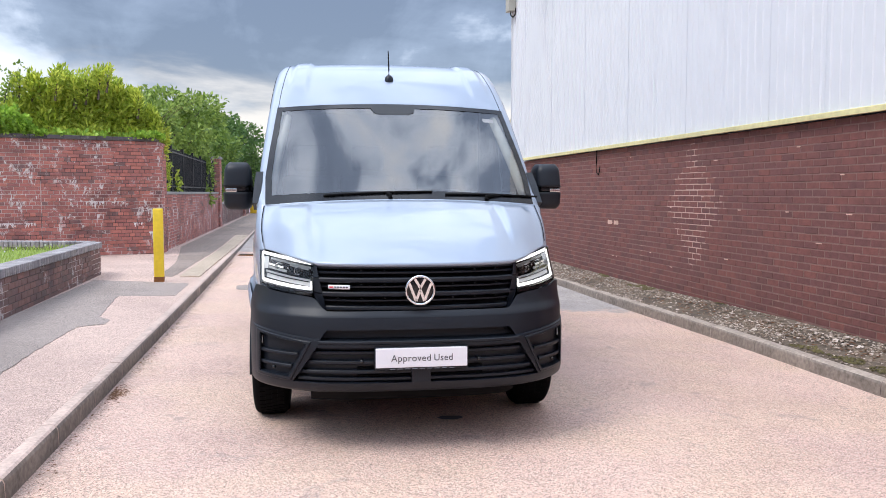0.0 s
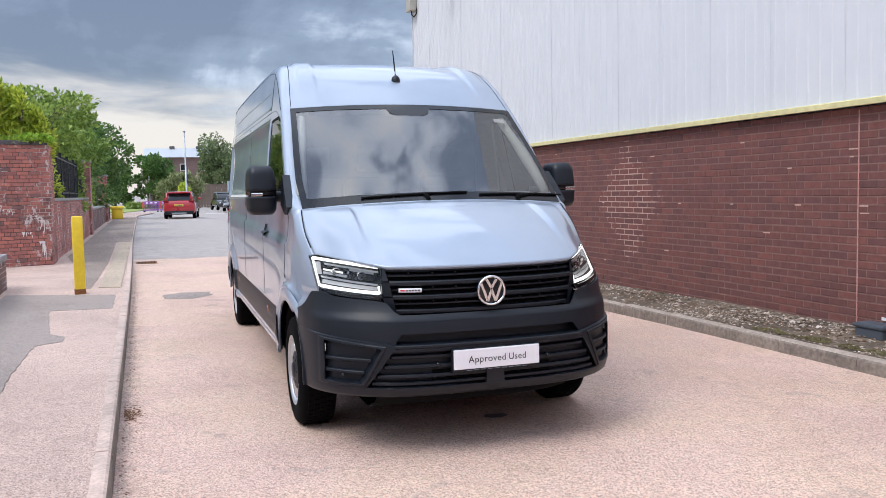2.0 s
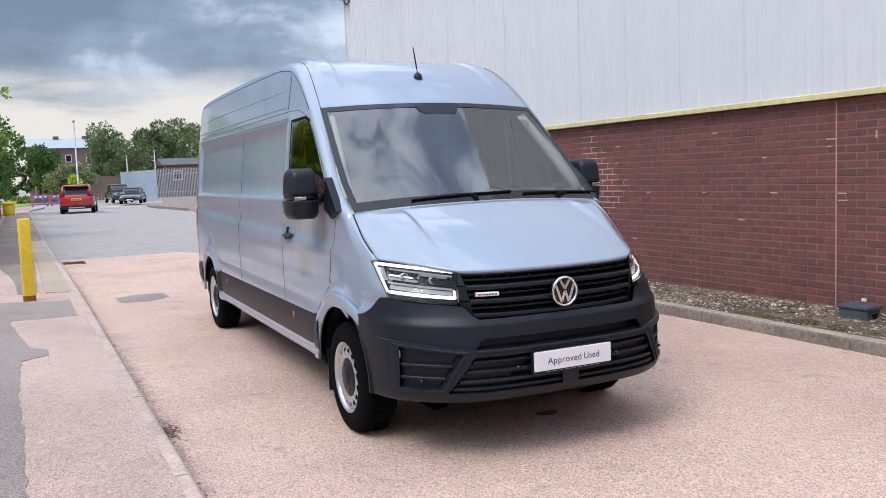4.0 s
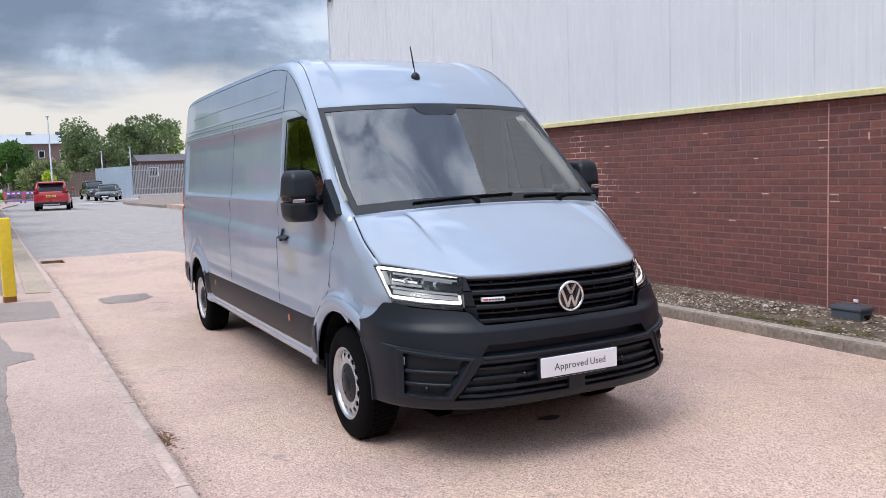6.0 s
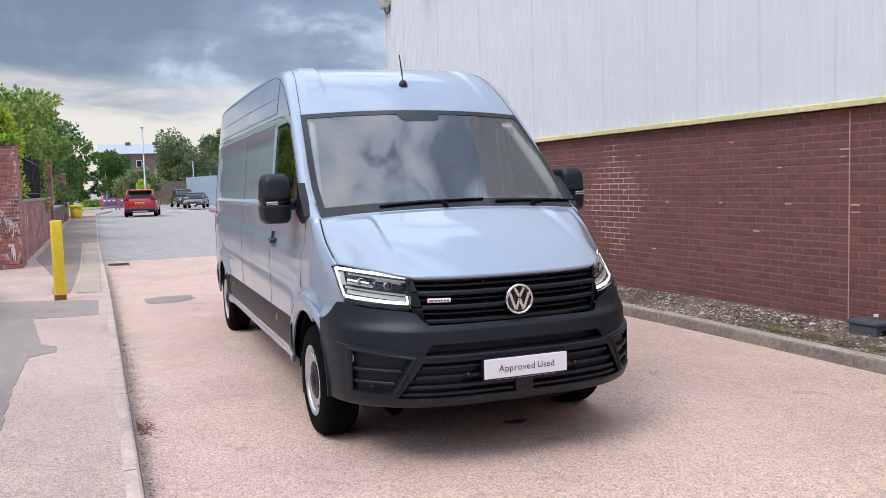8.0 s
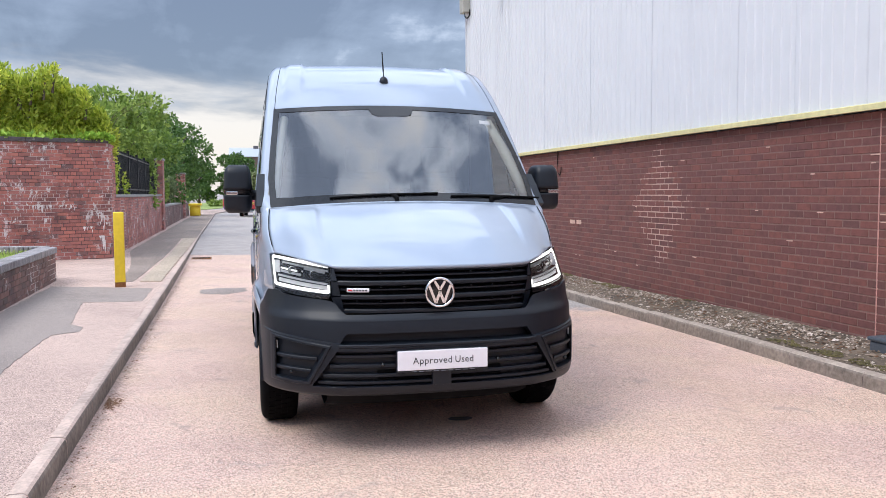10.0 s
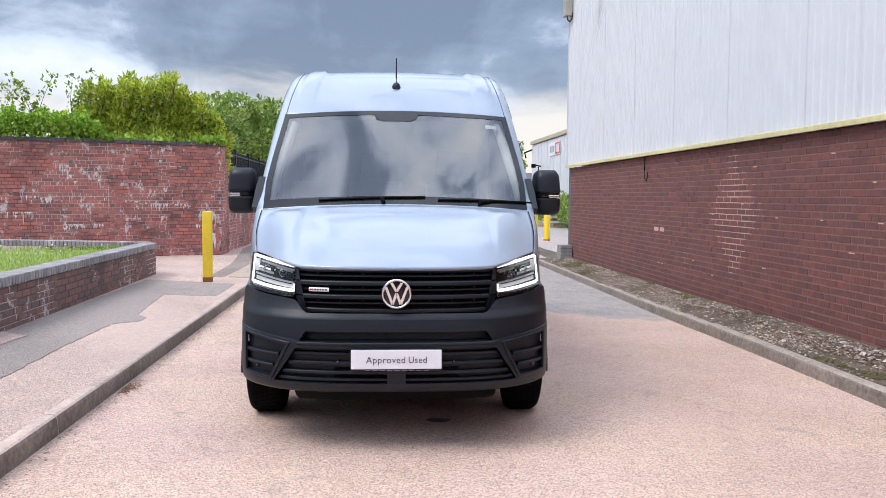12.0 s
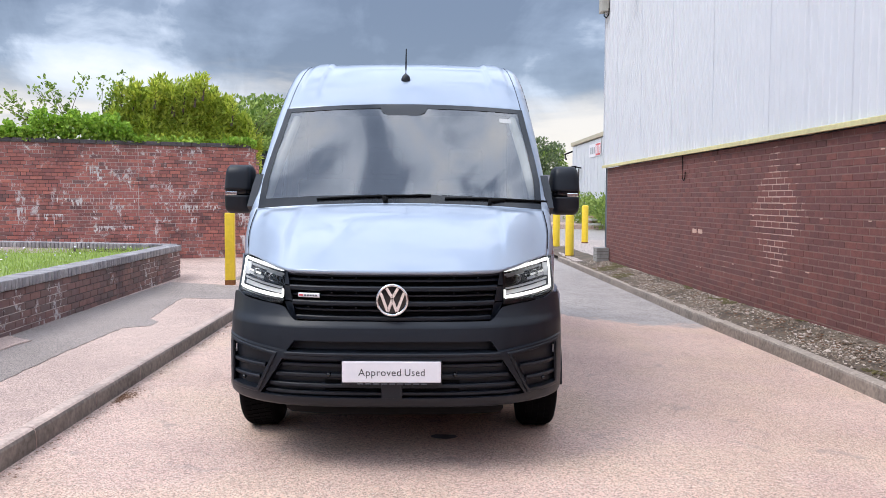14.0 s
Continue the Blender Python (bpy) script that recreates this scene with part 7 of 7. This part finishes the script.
def car(label, m, paint, length=4.5, width=1.86, height=1.68, rear=True, suv=True):
    """A car with its tail (rear) or nose at local y = 0, running back along +y."""
    c = thing("car", label, "car", at=m, group="parked cars")
    hw, L, H = width / 2, length, height
    belt = H * (0.67 if rear else 0.60)
    if rear:
        body = [(0.0, hw * 0.80, 0.42, belt * 0.90), (0.06, hw * 0.93, 0.34, belt * 0.98), (0.4, hw, 0.27, belt), (1.5, hw, 0.24, belt * 0.99), (3.1, hw, 0.24, belt * 0.97), (3.9, hw * 0.97, 0.27, belt * 0.90), (4.35, hw * 0.88, 0.34, belt * 0.78), (L, hw * 0.7, 0.42, belt * 0.68)]
        cab = [(0.16, hw * 0.76, belt * 0.9, belt * 1.0), (0.42, hw * 0.78, belt * 0.9, H * 0.93), (0.62, hw * 0.78, belt * 0.9, H * 0.965), (1.6, hw * 0.80, belt * 0.9, H * 0.98), (2.4, hw * 0.78, belt * 0.9, H * 0.93), (3.15, hw * 0.78, belt * 0.9, belt * 1.02)]
        roof = [(0.34, hw * 0.70, H * 0.92, H * 0.955), (0.6, hw * 0.76, H * 0.93, H * 0.985), (1.6, hw * 0.78, H * 0.94, H), (2.35, hw * 0.74, H * 0.90, H * 0.95)]
    else:
        body = [(0.0, hw * 0.72, 0.40, belt * 0.70), (0.1, hw * 0.88, 0.32, belt * 0.82), (0.5, hw * 0.97, 0.26, belt * 0.92), (1.3, hw, 0.24, belt), (3.0, hw, 0.24, belt * 1.02), (4.1, hw * 0.96, 0.28, belt * 1.02), (L, hw * 0.8, 0.4, belt * 0.92)]
        cab = [(1.15, hw * 0.78, belt * 0.9, belt * 1.02), (1.95, hw * 0.78, belt * 0.9, H * 0.95), (2.6, hw * 0.80, belt * 0.9, H * 0.98), (3.6, hw * 0.78, belt * 0.9, H * 0.94), (4.2, hw * 0.72, belt * 0.9, belt * 1.05)]
        roof = [(1.92, hw * 0.72, H * 0.93, H * 0.965), (2.6, hw * 0.76, H * 0.95, H), (3.6, hw * 0.72, H * 0.92, H * 0.96)]
    part("body", loft("body", body, paint), c)
    part("cabin_glass", loft("cabin_glass", cab, M["car_glass"], 20, 0.35), c, "dark tinted windows")
    part("roof", loft("roof", roof, paint, 20, 0.6), c)
    for s in (-1, 1):
        part("pillar", tube("pillar", [(s * hw * 0.77, cab[0][0] + 0.02, belt), (s * hw * 0.72, cab[1][0] + 0.05, H * 0.93)], 0.09 if rear else 0.05, paint, 8), c)
        part("roof_rail", tube("roof_rail", [(s * hw * 0.70, roof[0][0] + 0.2, H * 0.99), (s * hw * 0.70, roof[-1][0], H * 0.97)], 0.02, M["galv"], 6), c)
        part("mirror", box("mirror", s * (hw + 0.1) - 0.09, s * (hw + 0.1) + 0.09, (3.0 if rear else 1.45), (3.12 if rear else 1.57), belt, belt + 0.15, paint, 0.03), c)
        for y in (0.85, L - 0.9):
            w = new("wheel")
            w.parent = c
            w.matrix_basis = Matrix.Translation((s * (hw - 0.12), y, 0.33))
            part("tyre", revolve("tyre", [(0.2, 0.115), (0.3, 0.115), (0.33, 0.08), (0.33, -0.08), (0.3, -0.115), (0.2, -0.115)], M["tyre"], 24, "x"), w)
            part("rim", revolve("rim", [(0.0, s * 0.09), (0.14, s * 0.1), (0.2, s * 0.11)], M["rim"], 20, "x"), w)
        if rear:
            part("tail_lamp", box("tail_lamp", s * hw * 0.78 - 0.17, s * hw * 0.78 + 0.17, -0.005, 0.2, belt * 0.87, belt * 0.99, M["tail_red"], 0.03), c, "red tail lamp")
        else:
            part("head_lamp", box("head_lamp", s * hw * 0.70 - 0.15, s * hw * 0.70 + 0.15, 0.03, 0.25, belt * 0.60, belt * 0.72, M["chrome"], 0.03), c, "clear headlamp")
    if rear:
        part("plate", box("plate", -0.28, 0.28, -0.025, 0.02, belt * 0.68, belt * 0.68 + 0.13, M["yellow_plate"], 0.005), c, "yellow plate with dark bars")
        for k in range(6):
            part("plate_bar", box("plate_bar", -0.22 + 0.075 * k, -0.17 + 0.075 * k, -0.028, -0.024, belt * 0.68 + 0.03, belt * 0.68 + 0.10, M["ink"]), c)
        part("rear_bumper", box("rear_bumper", -hw * 0.9, hw * 0.9, -0.04, 0.3, 0.30, 0.52, M["trim"], 0.05), c, "black lower bumper")
        part("skid_plate", box("skid_plate", -hw * 0.45, hw * 0.45, -0.05, 0.1, 0.33, 0.40, M["galv"], 0.01), c, "grey skid plate")
        part("spoiler", box("spoiler", -hw * 0.68, hw * 0.68, 0.16, 0.5, H * 0.925, H * 0.965, paint, 0.015), c)
    else:
        part("front_grille", box("front_grille", -0.42, 0.42, -0.01, 0.1, belt * 0.42, belt * 0.62, M["gap"], 0.03), c)
        part("plate", box("plate", -0.26, 0.26, -0.03, 0.02, belt * 0.36, belt * 0.36 + 0.11, M["plate"], 0.005), c, "white plate")
    return c


car("red sport utility car standing on the road", pose(0.42, 57.0, 0.0, 0, 0, -7), M["car_red"], 4.5, 2.02, 1.78)
car("black sport utility car parked by the hoarding", pose(6.05, 84.0, 0.0, 0, 0, 6), M["car_black"], 4.7, 1.9, 1.75, False)
car("dark grey low coupe parked by the hoarding", pose(5.72, 77.0, 0.0, 0, 0, -14), M["car_grey"], 4.4, 1.86, 1.42, False)

# roadworks barrier
for k in range(2):
    b = thing("road_barrier", "purple plastic roadworks barrier with a red end", "barrier", at=pose(-1.0 + 1.5 * k, 85.0 - 0.6 * k, 0.0, 0, 0, -8 + 10 * k), group="roadworks barriers")
    part("top_panel", box("top_panel", -0.75, 0.75, -0.03, 0.03, 0.72, 1.0, M["barrier"], 0.02), b, "purple and white top panel")
    for q in range(3):
        part("white_band", box("white_band", -0.45 + 0.4 * q, -0.25 + 0.4 * q, -0.034, -0.029, 0.80, 0.92, M["plate"]), b)
    part("red_end", box("red_end", -0.765, -0.60, -0.036, 0.036, 0.30, 1.0, M["barrier_red"], 0.01), b)
    part("bottom_rail", box("bottom_rail", -0.75, 0.75, -0.03, 0.03, 0.12, 0.24, M["barrier"], 0.02), b)
    for q in range(9):
        part("upright", box("upright", -0.73 + 0.175 * q, -0.67 + 0.175 * q, -0.025, 0.025, 0.2, 0.75, M["barrier"], 0.01), b)
    for s in (-1, 1):
        part("foot", box("foot", s * 0.6 - 0.05, s * 0.6 + 0.05, -0.3, 0.3, 0.0, 0.1, M["gap"], 0.02), b)

# grit bin
g = thing("grit_bin", "yellow plastic grit bin against the wall", "bin", at=pose(-3.30, 57.0, 0.10, 0, 0, 90))
part("tub", loft("tub", [(-0.32, 0.40, 0.0, 0.62), (0.32, 0.46, 0.0, 0.70)], M["yellow"], 16, 0.25), g)
part("lid", box("lid", -0.52, 0.52, -0.42, 0.40, 0.66, 0.80, M["yellow"], 0.04), g)


def street_lamp(x, y, h, arm=0.0):
    p = thing("street_lamp", "slim grey steel street lamp column", "street lamp", at=(x, y, 0), group="street lamps")
    part("column", tube("column", [(0, 0, -0.1), (0, 0, 1.2), (0, 0, 1.25), (0, 0, h)], [0.13, 0.13, 0.09, 0.06], M["galv"], 10), p)
    part("head", loft("head", [(-0.1, 0.10, h - 0.02, h + 0.10), (0.25, 0.14, h - 0.03, h + 0.12), (0.6, 0.08, h, h + 0.08)], M["galv"], 12), p)
    part("door", box("door", -0.05, 0.05, -0.135, -0.12, 0.5, 0.9, M["galv"]), p)


street_lamp(2.45, 88.0, 7.8)
street_lamp(11.8, 104.0, 5.4)
street_lamp(-0.8, 112.0, 5.0)
street_lamp(9.6, 112.0, 5.2)


def fence_run(name, label, a, b, h, mat, pitch, width, gap_top=0.0, pales=False):
    """Boards, sheets or pales from a to b, each a part, on two rails."""
    f = thing(name, label, "fence")
    d = Vector((b[0] - a[0], b[1] - a[1], 0))
    n = int(d.length / pitch)
    ang = math.degrees(math.atan2(d.y, d.x))
    if pales:
        bm = bmesh.new()
        o = [(-width / 2, 0), (width / 2, 0), (width / 2, h - 0.12), (0, h), (-width / 2, h - 0.12)]
        me = prism("pale", o, 0.02, mat)
    else:
        me = box("board", -width / 2, width / 2, -0.015, 0.015, 0, h, mat, 0.004)
    for k in range(n):
        p = Vector((a[0], a[1], 0)) + d * ((k + 0.5) / n)
        part("pale" if pales else "board", me, f, at=Matrix.Translation((p.x, p.y, random.uniform(-0.03, 0.03))) @ pose(0, 0, 0, 0, 0, ang))
    for z in (h * 0.22, h * 0.8):
        part("rail", box("rail", 0, d.length, 0.02, 0.09, z, z + 0.09, M["galv"]), f, at=Matrix.Translation((a[0], a[1], 0)) @ pose(0, 0, 0, 0, 0, ang))
    return f


fence_run("board_fence", "tall weathered brown board fence", (2.6, 104.0), (7.9, 104.0), 2.75, M["fence_brown"], 0.30, 0.285)
fence_run("hoarding", "pale blue corrugated steel hoarding", (7.9, 103.8), (10.1, 92.0), 3.1, M["fence_blue"], 0.42, 0.40)
fence_run("palisade_fence", "galvanised steel palisade fence", (10.2, 92.0), (24.0, 86.0), 3.2, M["galv"], 0.16, 0.075, pales=True)


def far_block(name, label, x0, x1, y0, y1, eave, ridge, wall, roof, windows=(), flat_front=True):
    h = thing(name, label, "building")
    body = part("wall", box("wall", x0, x1, y0, y1, -0.3, eave, wall), h)
    bm = bmesh.new()
    ym = (y0 + y1) / 2
    P = [(x0 - 0.3, y0 - 0.4, eave), (x1 + 0.3, y0 - 0.4, eave), (x1 + 0.3, ym, ridge), (x0 - 0.3, ym, ridge), (x0 - 0.3, y1 + 0.4, eave), (x1 + 0.3, y1 + 0.4, eave)]
    vs = [bm.verts.new(p) for p in P]
    for f in ((0, 1, 2, 3), (3, 2, 5, 4), (0, 3, 4), (1, 5, 2), (0, 4, 5, 1)):
        bm.faces.new([vs[i] for i in f])
    part("roof", bm_mesh("roof", bm, roof), h)
    for wx, wz, ww, wh in windows:
        w = part("window", box("window", wx, wx + ww, y0 - 0.06, y0 + 0.05, wz, wz + wh, M["frame_white"]), h)
        part("pane", box("pane", wx + 0.12, wx + ww - 0.12, y0 - 0.09, y0 - 0.055, wz + 0.12, wz + wh - 0.12, M["car_glass"]), w)
    return h


far_block("works_hall", "long brown brick hall with a pale sheet roof", -0.7, 11.5, 160.0, 176.0, 8.35, 10.4, M["far_brick"], M["roof_white"], [(1.7 + 3.3 * k, 5.9, 1.0, 1.3) for k in range(3)])
for k in range(2):
    part("roof_vent", box("roof_vent", 3.6 + 4.8 * k, 4.5 + 4.8 * k, 167, 168.5, 10.1, 10.75, M["roof_dark"], 0.05), bpy.data.objects["works_hall"])
far_block("gatehouse", "small red brick gatehouse with a dark roof", 14.0, 21.6, 112.0, 118.0, 3.95, 4.85, M["brick_low"], M["roof_dark"], [(15.0, 2.0, 1.2, 1.2)])

tree("grey-green weeping willow beyond the fence", 8.5, 122.0, 8.8, 5.8, M["willow"], 0.42, 5200, 71, 0.3, 0.25, weep=1.0, group="far trees")
tree("tall mid green tree beyond the gatehouse", 15.6, 128.0, 9.6, 6.4, M["willow"], 0.42, 5200, 72, 0.3, 0.3, group="far trees")
tree("tall mid green tree beyond the gatehouse", 20.5, 134.0, 10.4, 7.0, M["tree"], 0.42, 4200, 73, 0.3, 0.3, group="far trees")
tree("mid green tree beyond the fence", 11.3, 130.0, 6.2, 3.2, M["willow"], 0.34, 1500, 78, 0.2, 0.3, group="far trees")
tree("round green tree at the end of the street", -0.4, 112.0, 6.6, 5.0, M["dark_tree"], 0.36, 4800, 74, 0.2, 0.22, group="far trees")
tree("round green tree at the end of the street", -4.9, 112.0, 5.6, 5.0, M["dark_tree"], 0.38, 4200, 75, 0.2, 0.22, group="far trees")
tree("dark green tree at the end of the street", -10.5, 96.0, 7.0, 7.0, M["dark_tree"], 0.38, 5200, 76, 0.25, 0.22, group="far trees")
bush("shrub", "broad pale-flowered hawthorn bush at the bend", [((2.2, 96, 1.8), (2.4, 2.0, 1.9)), ((1.0, 95.5, 2.0), (1.5, 1.5, 1.7)), ((3.4, 96, 2.5), (1.5, 1.4, 1.5)), ((2.3, 96, 3.3), (1.3, 1.1, 0.9))], M["hawthorn"], 0.30, 5200, 80)
bush("shrub", "bright green sapling by the lamp column", [((2.5, 93, 1.5), (0.8, 0.8, 1.3)), ((2.4, 93, 2.2), (0.5, 0.5, 0.7))], M["hedge"], 0.26, 1500, 81)
bush("hedge", "clipped low green hedge at the end of the street", [((-2.9 + 0.8 * k, 101, 0.4), (0.8, 0.5, 0.55)) for k in range(8)], M["tree"], 0.2, 3200, 82, category="hedge")
# far pavement corner
thing("far_pavement", "pale far pavement by the gates", "pavement", sheet("far_pavement", [(6.2, 70.0), (5.95, 66.0), (6.6, 55.0), (9, 53), (60, 50), (60, 92), (10.6, 92), (9.3, 82), (7.7, 73)], 0.035, M["old_tarmac"], 0.3), kind="structure")
thing("verge", "rough grass verge at the end of the street", "grass", sheet("verge", [(-3.2, 84), (-0.4, 99), (4.4, 100), (4.4, 140), (-60, 140), (-60, 84)], 0.08, M["turf"], 0.3), kind="structure")


# ---- beyond the works' far corner ----
def build_unit():
    u = thing("industrial_unit", "white clad industrial unit with a buff eaves trim", "building")
    part("wall", box("wall", 11.1, 30, 30, 60, -0.2, 5.2, M["clad"]), u)
    part("eaves", box("eaves", 10.98, 30.1, 29.9, 60.1, 5.25, 5.5, M["buff"], 0.03), u)
    part("sign", box("sign", 11.05, 11.098, 50.5, 53.9, 4.15, 4.95, M["plate"]), u, "white and red sign with plain bars")
    part("sign_panel", box("sign_panel", 11.035, 11.052, 50.6, 51.9, 4.2, 4.9, M["barrier_red"]), u)
    for k in range(3):
        part("sign_bar", box("sign_bar", 11.02, 11.036, 50.7 + 0.36 * k, 50.9 + 0.36 * k, 4.3, 4.8, M["plate"]), u)
        part("sign_bar", box("sign_bar", 11.035, 11.052, 52.2 + 0.5 * k, 52.5 + 0.5 * k, 4.35, 4.75, M["galv"]), u)
    part("lamp_bracket", tube("lamp_bracket", [(11.1, 56.6, 3.6), (10.6, 56.6, 3.7)], 0.05, M["gap"], 6), u)
    part("lamp_head", box("lamp_head", 10.45, 10.7, 56.4, 56.8, 3.5, 3.75, M["gap"], 0.03), u)
    part("conduit", tube("conduit", [(11.07, 57.4, 3.6), (11.07, 57.4, 2.4)], 0.04, M["gap"], 6), u)
    part("camera_arm", tube("camera_arm", [(11.1, 59.9, 4.9), (10.6, 60.2, 4.7), (10.7, 60.2, 4.3)], 0.06, M["gap"], 6), u)
    for k in range(30):
        part("sheet_rib", box("sheet_rib", 11.075, 11.1, 30.5 + k, 30.53 + k, -0.2, 5.2, M["clad"]), u)


build_unit()
bush("hedge", "tangled green hedge before the industrial unit", [((9.6 + 0.1 * k, 50.0 - 1.6 * k, 0.85), (0.9, 1.1, 1.05)) for k in range(9)], M["tree"], 0.17, 6500, 84, category="hedge")
pl = thing("timber_stack", "low stack of pale and orange timbers", "timber")
for k in range(4):
    part("timber", box("timber", 8.9 + 0.05 * k, 10.6, 44.6 + 0.3 * (k % 2), 44.85 + 0.3 * (k % 2), 0.12 + 0.13 * k, 0.23 + 0.13 * k, M["pale_brick"] if k % 2 else M["frame_white"], 0.01), pl)
thing("far_kerb_strip", "grey pavement strip before the hedge", "pavement", sheet("far_kerb_strip", [(6.7, 46.6), (30, 40.5), (30, 47), (8.5, 51), (6.7, 54.6)], 0.12, M["pavement"], 0.3), kind="structure")
tree("mid green tree beyond the industrial unit", 17.9, 125.0, 10.8, 8.4, M["willow"], 0.42, 4200, 85, 0.2, 0.25, group="far trees")
tree("mid green tree beyond the industrial unit", 10.6, 118.0, 7.5, 5.9, M["willow"], 0.38, 2600, 86, 0.2, 0.25, group="far trees")


# ---- unseen plain forms behind the camera, added to block low sky light ----
thing("wall_behind", "unseen plain brown block added behind to block low sky", "building", box("wall_behind", -40, 40, -34, -24, -0.3, 8.0, M["far_brick"]), kind="structure")
thing("wall_yard", "unseen plain brick wall added on the yard side to block low sky", "wall", box("wall_yard", -30, -29.6, -24, 16, -0.3, 2.2, M["far_brick"]), kind="structure")
